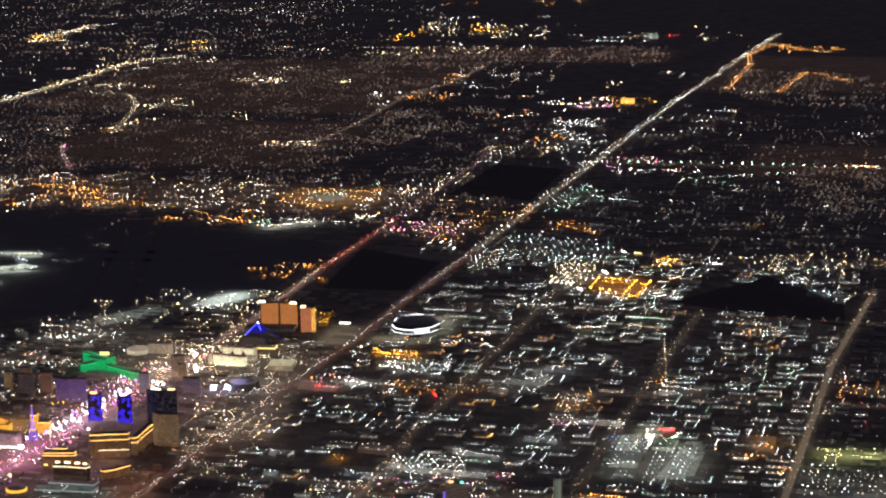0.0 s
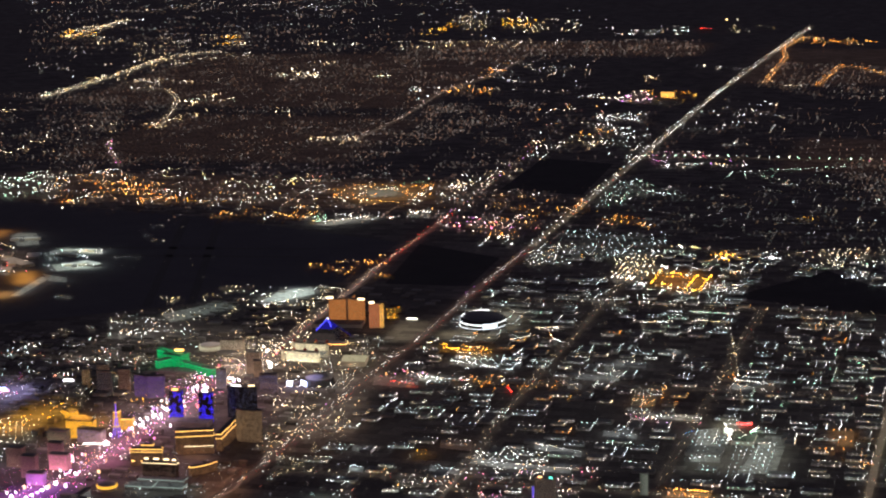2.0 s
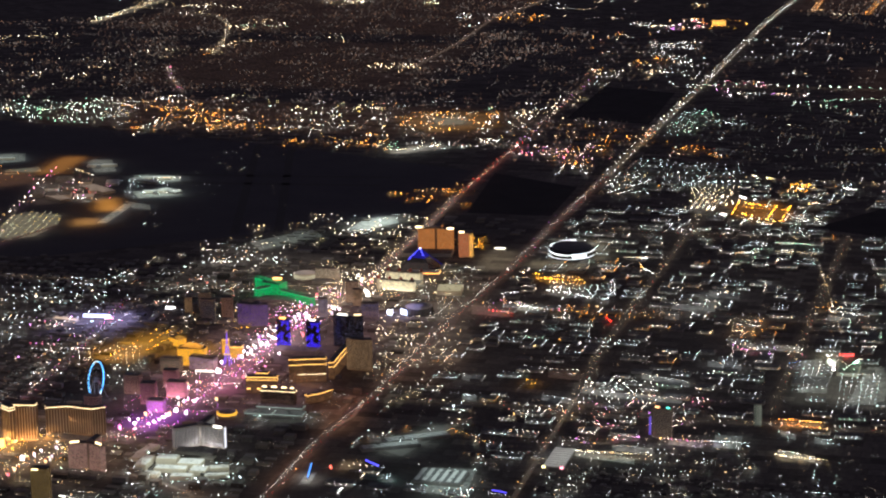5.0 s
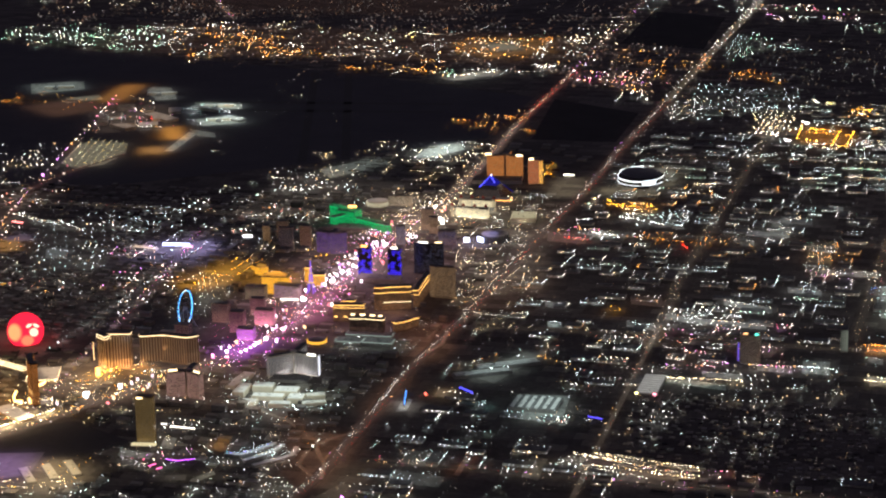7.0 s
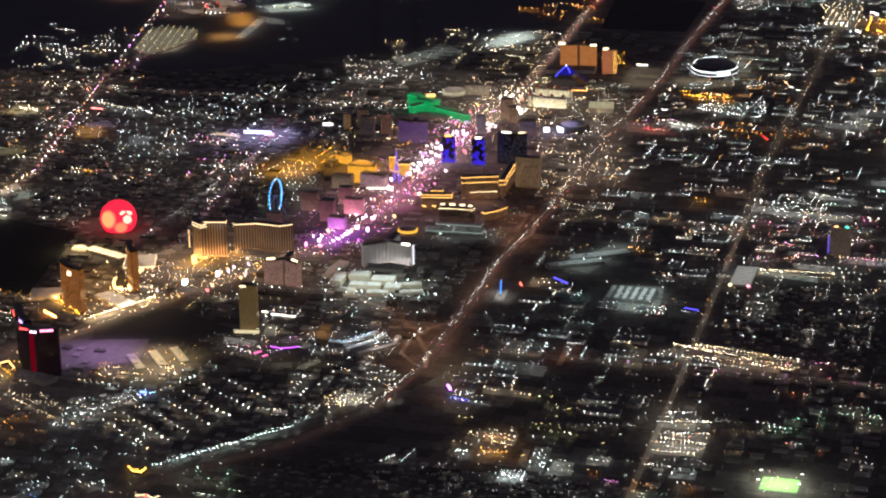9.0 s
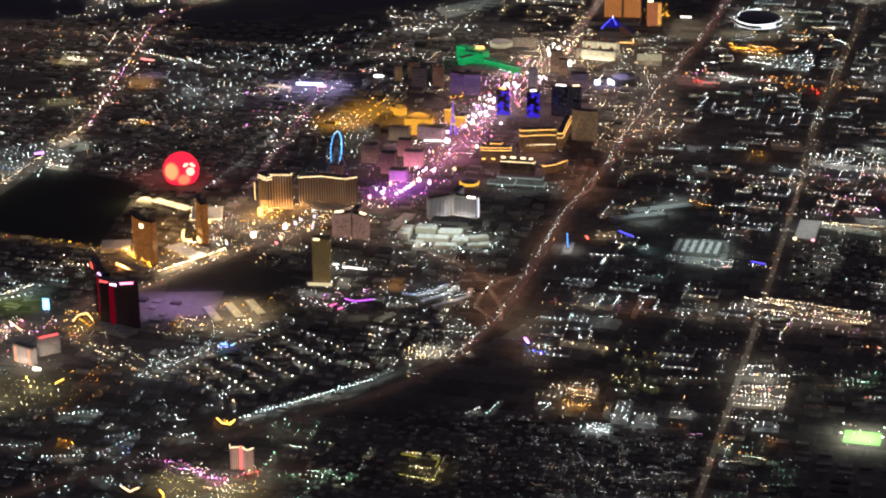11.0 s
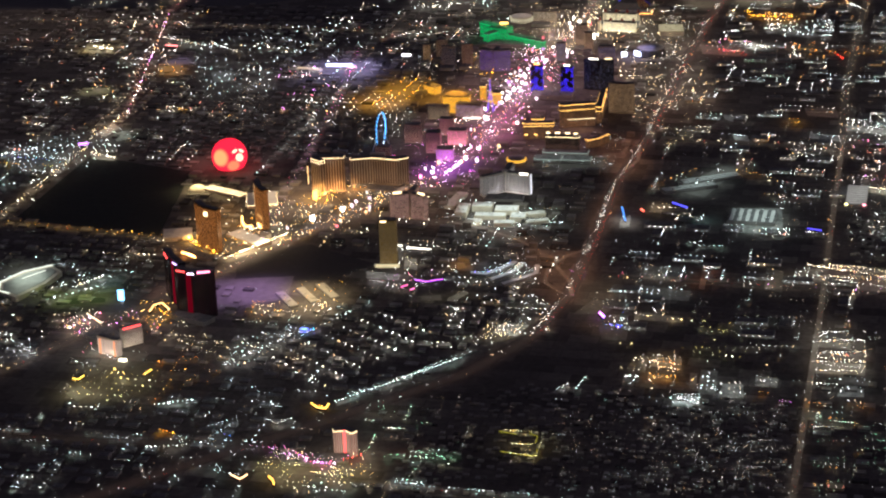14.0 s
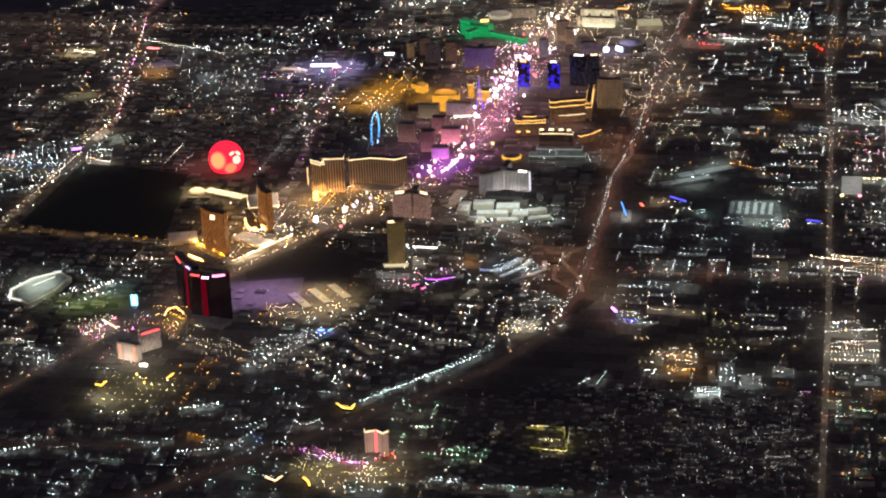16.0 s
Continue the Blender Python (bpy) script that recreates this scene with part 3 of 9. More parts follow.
# ---- lit lots and blocks ----
for x, y, w, d, a, col, watts in (
    (-165, -105, 130, 230, -15, (.58, .1, 1), 20), (-240, -700, 190, 500, 4, (1, .3, .6), 6),
    (-260, -1250, 200, 420, 0, (1, .6, .75), 6), (-300, -2150, 260, 500, 0, (1, .7, .55), 4), (330, -1060, 190, 420, -15, (1, .5, .06), 12),
    (60, -1060, 200, 240, 0, (1, .48, .06), 9), (660, -1500, 260, 200, 10, (.5, .45, 1), 9), (190, 1350, 260, 170, -35, (.55, .3, .75), 2.6),
    (0, 1350, 240, 170, -50, (1, .75, .4), 5), (-500, 470, 250, 230, 25, (.88, 1, .92), 5), (-620, 470, 160, 160, 10, (.9, 1, .85), 4),
    (560, 640, 140, 320, 25, (1, .55, .2), 4), (-3560, -1380, 330, 110, 0, (.85, 1, .4), 7), (-420, 2680, 260, 110, 12, (1, .85, .4), 3.5),
    (-1000, 2395, 170, 100, 5, (1, .85, .3), .5), (-500, 2560, 150, 200, 10, (1, .8, .6), 1.8), (500, 1960, 200, 180, 0, (1, .95, .75), 2),
    (480, 2260, 130, 120, -20, (1, .9, .5), 2.6), (1070, 1330, 240, 120, -58, (.85, 1, .9), 3), (-650, -230, 300, 120, 0, (.8, 1, .9), 1.6),
    (-800, 900, 300, 190, 0, (1, .5, .28), .9), (-820, -420, 160, 420, 0, (1, .42, .25), 1.5), (-520, -2380, 260, 200, 0, (1, .95, .7), 4),
    (-790, -2310, 150, 160, 0, (.95, .95, .6), 3), (-1180, -3400, 260, 200, 0, (1, .95, .8), 2), (480, 1400, 160, 120, 0, (1, .6, .5), 3),
    (-330, -2350, 700, 700, 0, (1, .74, .6), 1.1), (-330, -1500, 800, 900, 0, (1, .58, .6), 1.3), (-300, -600, 800, 800, 0, (1, .52, .58), 1.3), (0, 250, 800, 700, 0, (1, .6, .42), 1.0), (540, 900, 280, 300, 0, (1, .55, .3), 1.3), (1500, -900, 1700, 1900, 0, (1, .8, .75), .15), (2300, -2000, 1200, 800, 0, (1, .75, .6), .4), (300, -2500, 700, 900, 0, (1, .9, .8), .6), (520, 1720, 420, 420, 0, (1, .8, .7), .5),
    (-2209, 1850, 118, 100, 0, (.9, 1, .8), 26), (-1850, 1560, 200, 260, 0, (1, .9, .75), .4), (-1965, 905, 370, 40, -7, (1, .6, .45), 4),
):
    overhead_glow(x, y, w, d, a, col, watts)
# Added fill lamps that lift the dark ground of the suburbs.
for x, y, w, d, watts in ((3300, -13800, 3600, 4600, 0.21), (2400, -9600, 2400, 2600, 0.20), (1300, -17000, 3400, 1500, 0.23), (-2900, -9300, 1500, 1700, 0.23), (-2300, -15500, 2400, 3400, 0.20), (1700, -7000, 3600, 1200, .3)):
    overhead_glow(x, y, w, d, 0, (1, .55, .33), watts, 60, "suburb_street_lamps")

GOLD_LINE = glow("golden_light_line", (1, .52, .13), 3.6)
WHITE_LINE = glow("white_light_line", (1, .93, .82), 4.5)
CREAM_LINE = glow("cream_light_line", (1, .75, .42), 3.4)
RED_LINE = glow("red_light_line", (1, .08, .08), 3.5)
PINK_LINE = glow("pink_light_line", (1, .4, .75), 6)
BLUE_LINE = glow("blue_light_line", (.08, .08, 1), 6)
ORANGE_LINE = glow("orange_light_line", (1, .42, .1), 6)


# ---- the hotels, from south to north ----
def flood_top(parent, x, y, z, w, d, h, mat, angle=0, name="crown_sign"):
    bm = bmesh.new()
    box(bm, x, y, z, w, d, h, angle, 0.3)
    return part(name, bm, mat, parent)


def three_wings(parent, x, y, length, width, height, angles, wall, pane, cornice=None, at=(), **more):
    for a in angles:
        c, s = math.cos(radians(a)), math.sin(radians(a))
        wing(parent, [(x + c * width * 0.4, y + s * width * 0.4), (x + c * length, y + s * length)], width, height, wall, pane, cornice=cornice, at=at, **more)
    bm = bmesh.new()
    drum(bm, x, y, 0, width * 0.62, height + 4, n=12)
    part("core", bm, wall, parent)


h = thing("hotel", -480, -3150, "gold-glass hotel tower of three wings, glowing orange", "hotel")
# The orange floodlight is put into evenly glowing panes.
three_wings(h, -490, -3160, 98, 26, 125, (20, 165, 272), STUCCO, facade_glow("orange_facade", (1, .36, .1), 0.42, 1.01), GOLD_LINE, (), fill=(.92, .9))
floodlight(-540, -3130, 110, 120, 80, (1, .45, .14), 1.3)
floodlight(-430, -3110, 90, 120, 110, (1, .5, .3), .5)
for x, y in ((-405, -3122), (-575, -3120)):
    flood_top(h, x, y, 127, 34, 6, 8, glow("crown_sign_light", (1, .75, .45), 5), 10)
podium(h, -470, -3060, 260, 110, 18, 8, CREAM)
h = thing("hotel", -665, -3040, "slim gold-glass hotel slab with a lit edge", "hotel")
wing(h, [(-700, -3060), (-645, -3035)], 24, 130, STUCCO, facade_glow("dull_orange_facade", (1, .33, .14), 0.5, 1.01), fill=(.8, .8))
wing(h, [(-708, -3066), (-704, -3040)], 10, 128, STUCCO, facade_glow("orange_edge", (1, .5, .1), 1.6, 0.95), name="side_bay")
flood_top(h, -660, -3030, 132, 26, 6, 8, MATS["crown_sign_light"], 20)

h = thing("pyramid_hotel", -515, -2750, "black glass pyramid hotel with blue light along its edges", "hotel")
bm = bmesh.new()
bmesh.ops.create_cone(bm, cap_ends=True, segments=4, radius1=130, radius2=0.5, depth=107, matrix=Matrix.Translation((-515, -2750, 53.5)) @ Matrix.Rotation(radians(40), 4, "Z"))
part("glass_body", bm, DARK_WALL, h)
for k in range(4):
    a = radians(40 + 90 * k)
    low = (.5, .7, 1, 1)[k]
    tip = Vector((-515, -2750, 108))
    foot = tip.lerp(Vector((-515 + 129 * math.cos(a), -2750 + 129 * math.sin(a), 2)), 1 - low * (k < 2) if k < 2 else 1)
    bm = bmesh.new()
    way = tip - foot
    bmesh.ops.create_cone(bm, cap_ends=True, segments=6, radius1=3.0, radius2=2.2, depth=way.length, matrix=Matrix.Translation((foot + tip) / 2) @ way.to_track_quat("Z", "Y").to_matrix().to_4x4())
    part("edge_light", bm, glow("blue_edge", (.08, .08, 1), 2.6) if k < 2 else glow("dim_blue_line", (.08, .08, 1), .12), h, "strip of blue light up the edge")
# Glowing shell over the glass, in place of blue light falling on it.
bm = bmesh.new()
bmesh.ops.create_cone(bm, cap_ends=False, segments=4, radius1=54, radius2=1, depth=44, matrix=Matrix.Translation((-515, -2750, 86.4)) @ Matrix.Rotation(radians(40), 4, "Z"))
part("lit_top", bm, glow("dusky_blue", (.06, .05, 1), .22), h, "glowing shell over the upper slopes, for their wash of blue light")
bm = bmesh.new()
drum(bm, -515, -2750, 104, 5, 8, 1, 8)
part("apex_beacon", bm, glow("beacon", (.6, .65, 1), 9), h, "bright beacon at the tip")
podium(h, -560, -2640, 170, 60, 14, 5, WALL, None, ORANGE_LINE)

h = thing("castle_hotel", -500, -2370, "cream castle hotel with pointed turrets, brightly floodlit", "hotel")
cream_panes = facade_glow("cream_facade", (1, .86, .55), .85, 1.01)
wing(h, [(-450, -2310), (-615, -2295)], 24, 50, CREAM, cream_panes, fill=(.9, .8))
wing(h, [(-420, -2480), (-590, -2470)], 24, 50, CREAM, cream_panes, fill=(.9, .8))
for i in range(8):
    x, y = -600 + 170 * (i % 4) / 3, -2303 if i < 4 else -2470
    bm = bmesh.new()
    drum(bm, x, y, 0, 9, 56, 8, 10)
    turret = part("turret", bm, CREAM, h)
    bm = bmesh.new()
    drum(bm, x, y, 56, 10, 16, 0.5, 10)
    part("turret_roof", bm, surface("turret_red", (.4, .06, .05)), turret, "pointed red roof")
podium(h, -520, -2390, 200, 90, 20, 4, CREAM)
floodlight(-530, -2290, 165, 70, 88, (1, .9, .62), 1.6)

h = thing("hotel", 25, -2060, "cross-shaped hotel washed in emerald green light", "hotel")
# Green uplight is put into the glowing panes of all wings.
for a, far, tall in ((-30, 130, 78), (60, 115, 60), (150, 285, 46), (240, 70, 66)):
    three_wings(h, 25, -2060, far, 26, tall, (a,), WALL, facade_glow("green_facade", (0, .5, .13), .85, .86), glow("green_light_line", (.02, .8, .25), 1.2), (tall - 8,), fill=(.86, .8))
wing(h, [(-25, -2045), (75, -2070)], 64, 76, WALL, MATS["green_facade"], fill=(.86, .8), name="centre_block")
floodlight(40, -1960, 60, 60, 60, (.1, 1, .4), .8)
podium(h, 0, -1960, 230, 90, 20, 2, WALL)
# Unseen lamps added above the roof to wash the hotel green.
overhead_glow(-60, -2010, 260, 40, 150, (.05, 1, .3), 7, 92)
overhead_glow(70, -2085, 150, 40, 150, (.05, 1, .3), 7, 92)
flood_top(h, 10, -2066, 84, 40, 10, 8, ORANGE_LINE, 10)

h = thing("arena_drum", 0, -2450, "low round arena, its cream wall floodlit", "arena")
bm = bmesh.new()
drum(bm, 0, -2450, 0, 58, 26, 52, 28)
drumwall = part("drum_wall", bm, CREAM, h)
bm = bmesh.new()
drum(bm, 0, -2450, 26.2, 50, 7, 10, 28)
part("roof", bm, PALE_ROOF, drumwall)
# Glowing bays stand in for the floodlight on the cream wall.
for i in range(28):
    a = 2 * math.pi * i / 28
    bm = bmesh.new()
    box(bm, 56 * math.cos(a), -2450 + 56 * math.sin(a), 5, 7, 7, 15, math.degrees(a))
    part("lit_bay", bm, glow("cream_wash", (1, .9, .62), .55), drumwall)
for x, y, w, ht, col, st in ((-131, -2415, 60, 66, (1, .82, .6), .5), (-395, -1990, 30, 118, (1, .62, .42), .3), (-345, -1700, 22, 106, (.8, .7, .95), .3), (-440, -1930, 20, 96, (1, .6, .35), .3), (-560, -1740, 40, 84, (.6, .5, .9), .16), (240, -1700, 26, 100, (1, .6, .4), .12), (175, -1570, 34, 104, (.5, .5, .7), .07), (90, -1600, 26, 110, (1, .5, .35), .14), (300, -1640, 16, 90, (1, .6, .3), .25)):
    h = thing("hotel", x, y, "hotel slab with warm lit windows and a bright roof sign", "hotel")
    wing(h, [(x - w, y), (x + w, y + 12)], 24, ht, STUCCO, facade_glow(f"rooms_{col[0]}_{col[1]}_{st}", col, st * 1.1, .4), bay=5.5, floor=4)
    flood_top(h, x, y + 13, ht - 7, w * .7, 2, 4.5, WHITE_LINE, 3.4)
    podium(h, x, y + 45, w * 2, 60, 14, 3.4)

h = thing("arena", -746, -1909, "dark arena with a glowing blue and white screen wall", "arena")
bm = bmesh.new()
drum(bm, -746, -1909, 0, 72, 34, 66, 28, 1.0, 1.15)
bowl = part("bowl", bm, DARK_WALL, h)
bm = bmesh.new()
drum(bm, -746, -1909, 34.2, 64, 8, 30, 28, 1.0, 1.15)
part("roof", bm, ROOF, bowl)
bm = bmesh.new()
box(bm, -690, -1845, 6, 46, 2, 22, -40)
part("screen", bm, glow("arena_screen", (.6, .66, 1), 5), bowl, "bright blue-white screen")

overhead_glow(-690, -1850, 150, 120, 0, (.55, .5, 1), 7, 50)
h = thing("hotel", -60, -1539, "hotel tower washed in violet light", "hotel")
wing(h, [(-130, -1540), (-60, -1520), (10, -1540)], 26, 105, WALL, facade_glow("violet_facade", (.42, .2, .8), .3, .75), fill=(.7, .62))
wing(h, [(-60, -1520), (-60, -1600)], 24, 100, WALL, MATS["violet_facade"], fill=(.85, .8))

for x, y in ((-330, -1186), (-470, -1182)):
    h = thing("hotel", x, y, "dark glass hotel tower with patches of deep blue light", "hotel")
    wing(h, [(x - 27, y), (x + 27, y + 4)], 34, 138, DARK_WALL, facade_glow("blue_facade", (.05, .025, 1), 1.3, .5, 26), fill=(.7, .7), bay=6, floor=4.5)
    flood_top(h, x, y + 10, 141, 26, 8, 5, WHITE_LINE if x < -400 else ORANGE_LINE)
podium(thing("casino_hall", -420, -1080, "low casino hall between the blue towers", "casino"), -410, -1130, 190, 80, 22, 2, WALL)
h = thing("hotel", -600, -1290, "tall curved dark glass hotel with a white crown line", "hotel")
wing(h, arc(-590, -1480, 190, 72, 112), 26, 140, DARK_WALL, facade_glow("dark_rooms", (.6, .6, 1), .08, .35))
flood_top(h, -572, -1284, 143, 44, 5, 5, WHITE_LINE, -6)
flood_top(h, -640, -1294, 143, 30, 5, 5, CREAM_LINE, 15)
h = thing("hotel", -735, -1000, "curved brown hotel tower with faint warm windows", "hotel")
wing(h, arc(-757, -1070, 130, 66, 114), 26, 140, STUCCO, facade_glow("brown_rooms", (1, .62, .34), .2, .55), fill=(.8, .7))
h = thing("theatre_hotel", 20, -1080, "hotel block washed in golden light", "hotel")
# Every pane glows gold, in place of floodlight on the block.
gold_wash = facade_glow("gold_facade", (1, .45, .04), 1.0, 1.01)
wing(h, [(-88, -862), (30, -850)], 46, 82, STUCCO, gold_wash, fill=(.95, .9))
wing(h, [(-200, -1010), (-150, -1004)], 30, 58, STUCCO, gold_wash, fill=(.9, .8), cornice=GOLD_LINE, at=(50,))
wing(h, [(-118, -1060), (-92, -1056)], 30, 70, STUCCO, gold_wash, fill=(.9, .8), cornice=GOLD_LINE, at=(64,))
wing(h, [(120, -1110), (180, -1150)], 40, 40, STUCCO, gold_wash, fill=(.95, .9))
bm = bmesh.new()
bmesh.ops.create_cone(bm, cap_ends=True, segments=4, radius1=44, radius2=14, depth=16, matrix=Matrix.Translation((-28, -856, 91)) @ Matrix.Diagonal((1.7, .75, 1, 1)) @ Matrix.Rotation(radians(45), 4, "Z"))
part("mansard_roof", bm, STUCCO, h, "sloping roof washed in gold")
# Unseen lamp added above the roof to wash it gold.
overhead_glow(-28, -840, 120, 60, 6, (1, .5, .06), 14, 120)

h = thing("lattice_tower", -174, -895, "half-size iron lattice tower glowing violet and blue", "tower")
for lvl, (r0, r1, z0, z1) in enumerate(((20, 11, 0, 46), (9, 5, 48, 88), (4, .8, 90, 150))):
    for k in range(4):
        a = radians(45 + 90 * k)
        foot, tip = Vector((-174 + r0 * math.cos(a), -895 + r0 * math.sin(a), z0)), Vector((-174 + r1 * math.cos(a), -895 + r1 * math.sin(a), z1))
        way = tip - foot
        bm = bmesh.new()
        bmesh.ops.create_cone(bm, cap_ends=True, segments=6, radius1=2.6 - lvl * .8, radius2=1.9 - lvl * 0.6, depth=way.length, matrix=Matrix.Translation((foot + tip) / 2) @ way.to_track_quat("Z", "Y").to_matrix().to_4x4())
        part("leg", bm, glow("tower_violet", (.35, .16, 1), 1.1), h)
    bm = bmesh.new()
    box(bm, -174, -895, z1, r1 * 2 + 5, r1 * 2 + 5, 2.4)
    part("platform", bm, glow("tower_gold", (1, .6, .2), 1), h)
h = thing("hotel", -104, -800, "hotel block with dusky lilac windows and a glaring foot", "hotel")
flood_top(h, -120, -762, 4, 80, 3, 4, WHITE_LINE, 8, "lit_canopy")
wing(h, [(-160, -790), (-44, -806)], 40, 62, STUCCO, facade_glow("dusky_rooms", (.85, .55, .75), .4, .65))

h = thing("hotel", -600, -735, "curved hotel with double golden light lines along its roofs", "hotel")
UMBER = surface("umber_stucco", (.2, .14, .09), (.14, .1, .07), .85, .4)
golden_rooms = facade_glow("golden_room_grid", (1, .5, .22), .22, .45)
wing(h, [(-522, -706), (-548, -712), (-585, -732), (-668, -758)], 26, 104, UMBER, golden_rooms, cornice=GOLD_LINE, at=(76, 99))
wing(h, [(-684, -772), (-672, -900), (-662, -1045)], 24, 80, UMBER, golden_rooms, cornice=GOLD_LINE, at=(56, 75))
for k in range(22):
    u = k / 21
    x, y = -560 - 110 * u, -704 - 38 * u
    flood_top(h, x, y, 34, 3.2, 2, 2.6, CREAM_LINE, -20, "terrace_lamp")
overhead_glow(-600, -690, 150, 30, -18, (1, .5, .2), 5, 30)
h = thing("hotel", -460, -540, "palace hall with two golden light lines along its stepped roof", "hotel")
wing(h, [(-398, -527), (-462, -538), (-524, -552)], 30, 72, UMBER, golden_rooms, cornice=GOLD_LINE, at=(58, 69))
wing(h, [(-430, -560), (-480, -566)], 20, 82, UMBER, golden_rooms, cornice=GOLD_LINE, at=(78,))
for x, y in ((-415, -505), (-455, -512)):
    flood_top(h, x, y, 22, 16, 3, 4, GOLD_LINE, -8, "canopy_line")
h = thing("hotel", -600, -340, "dark hotel slab with a cream light line along its roof", "hotel")
wing(h, [(-531, -338), (-600, -346), (-674, -343)], 26, 82, UMBER, facade_glow("dull_rooms", (1, .6, .4), .07, .35), cornice=CREAM_LINE, at=(76,))
for x, y, w in ((-540, -352, 16), (-580, -356, 22), (-622, -356, 20), (-656, -354, 14)):
    flood_top(h, x, y, 85, w, 8, 5, CREAM_LINE, 3, "roof_lantern")
h = thing("hotel", -690, -420, "low hotel wing with winding warm light lines", "hotel")
wing(h, [(-690, -430), (-730, -470), (-760, -530)], 20, 40, UMBER, golden_rooms, cornice=GOLD_LINE, at=(36,))
h = thing("round_theatre", -435, -200, "round theatre with a golden lit wall", "theatre")
bm = bmesh.new()
drum(bm, -435, -200, 0, 40, 24, 36, 24)
part("wall", bm, STUCCO, h)
# The wall's golden light is a glowing band laid round it.
bm = bmesh.new()
drum(bm, -435, -200, 12, 41, 9, 41, 24)
part("lit_band", bm, glow("gold_band", (1, .5, .06), 1.3), h, "golden lit band round the wall")
bm = bmesh.new()
drum(bm, -435, -200, 24, 37, 8, 6, 24)
part("roof", bm, ROOF, h)

h = thing("hotel", -465, 160, "white three-winged hotel, its facade floodlit in stripes", "hotel")
white_stripes = facade_glow("white_facade", (.85, .8, .82), .16, 1.01)
three_wings(h, -461, 150, 110, 24, 84, (43, 167, 268), CREAM, white_stripes, fill=(.6, .95), mode="stripes", bay=6)
flood_top(h, -545, 186, 84, 34, 4, 7, WHITE_LINE, -6)
flood_top(h, -572, 176, 4, 4, 12, 78, glow("corner_sign", (.9, .9, 1), 1.2), name="corner_sign")
podium(h, -480, 250, 150, 60, 12, 4, WALL)
floodlight(-425, 205, 90, 80, 130, (.95, .92, 1), .6)
floodlight(-520, 182, 90, 80, 78, (.95, .92, 1), .8)
h = thing("hotel", -165, 512, "three-winged tan hotel with two lit roof signs", "hotel")
three_wings(h, -165, 505, 80, 24, 105, (25, 150, 270), STUCCO, facade_glow("tan_rooms", (.9, .5, .42), .34, .7), fill=(.7, .8))
for x in (-120, -215):
    flood_top(h, x, 538, 107, 34, 4, 7, CREAM_LINE, -30 if x < -150 else 30)
podium(h, -150, 590, 190, 60, 14, -4, WALL)
floodlight(-165, 545, 90, 90, 90, (1, .5, .4), .35)

h = thing("observation_wheel", 170, -300, "tall observation wheel ringed with blue and white light", "wheel")
verts, faces = [], []
for i in range(72):
    a = 2 * math.pi * i / 72
    for k in range(6):
        b = 2 * math.pi * k / 6
        rr = 75 + 1.7 * math.cos(b)
        verts.append((170 + 2.3 * math.sin(b), -300 + rr * math.cos(a), 84 + rr * math.sin(a)))
        faces.append([i * 6 + k, i * 6 + (k + 1) % 6, (i + 1) % 72 * 6 + (k + 1) % 6, (i + 1) % 72 * 6 + k])
slots = [1 if 14 < i // 6 < 21 or 46 < i // 6 < 52 else 0 for i in range(len(faces))]
link("rim", verts, faces, [glow("rim_blue", (.1, .42, 1), 3.2), glow("rim_white", (.6, .8, 1), 3)], h, "glowing rim, blue and white", slots)
bm = bmesh.new()
bmesh.ops.create_cone(bm, cap_ends=True, segments=16, radius1=8, radius2=8, depth=14, matrix=Matrix.Translation((170, -300, 84)) @ Matrix.Rotation(radians(90), 4, "Y"))
part("hub", bm, STEEL, h)
for k in range(28):
    a = 2 * math.pi * k / 28
    bm = bmesh.new()
    drum(bm, 170, -300 + 80 * math.cos(a), 84 + 80 * math.sin(a) - 3, 3, 6, 3, 8)
    part("cabin", bm, DARK_WALL, h)
    bm = bmesh.new()
    way = Vector((0, 73 * math.cos(a), 73 * math.sin(a)))
    bmesh.ops.create_cone(bm, cap_ends=True, segments=4, radius1=.25, radius2=.25, depth=73, matrix=Matrix.Translation(Vector((170, -300, 84)) + way / 2) @ way.to_track_quat("Z", "Y").to_matrix().to_4x4())
    part("spoke", bm, STEEL, h)
for sx, sy in ((-30, -38), (-30, 38), (30, -38), (30, 38)):
    bm = bmesh.new()
    foot, tip = Vector((170 + sx, -300 + sy, 0)), Vector((170 + sx * .25, -300, 84))
    way = tip - foot
    bmesh.ops.create_cone(bm, cap_ends=True, segments=8, radius1=2.4, radius2=1.6, depth=way.length, matrix=Matrix.Translation((foot + tip) / 2) @ way.to_track_quat("Z", "Y").to_matrix().to_4x4())
    part("leg", bm, STEEL, h)

h = thing("hotel", 255, 250, "tall tan hotel with cream light lines and a glowing corner", "hotel")
# Faint glowing stripes carry part of the wall's warm floodlight.
tan_wash = facade_glow("tan_wash", (1, .48, .18), .06, 1.01)
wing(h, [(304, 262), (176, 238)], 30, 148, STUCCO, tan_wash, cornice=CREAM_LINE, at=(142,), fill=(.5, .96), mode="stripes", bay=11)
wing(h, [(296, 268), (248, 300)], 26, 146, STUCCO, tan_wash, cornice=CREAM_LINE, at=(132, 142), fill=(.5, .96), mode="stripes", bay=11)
floodlight(215, 268, 80, 130, 98, (1, .42, .14), 1.7)
floodlight(272, 300, 56, 130, 60, (1, .42, .12), 2.2)
floodlight(306, 280, 30, 130, 40, (1, .5, .2), 1.5)
overhead_glow(262, 345, 90, 70, 20, (1, .5, .1), 40, 50)
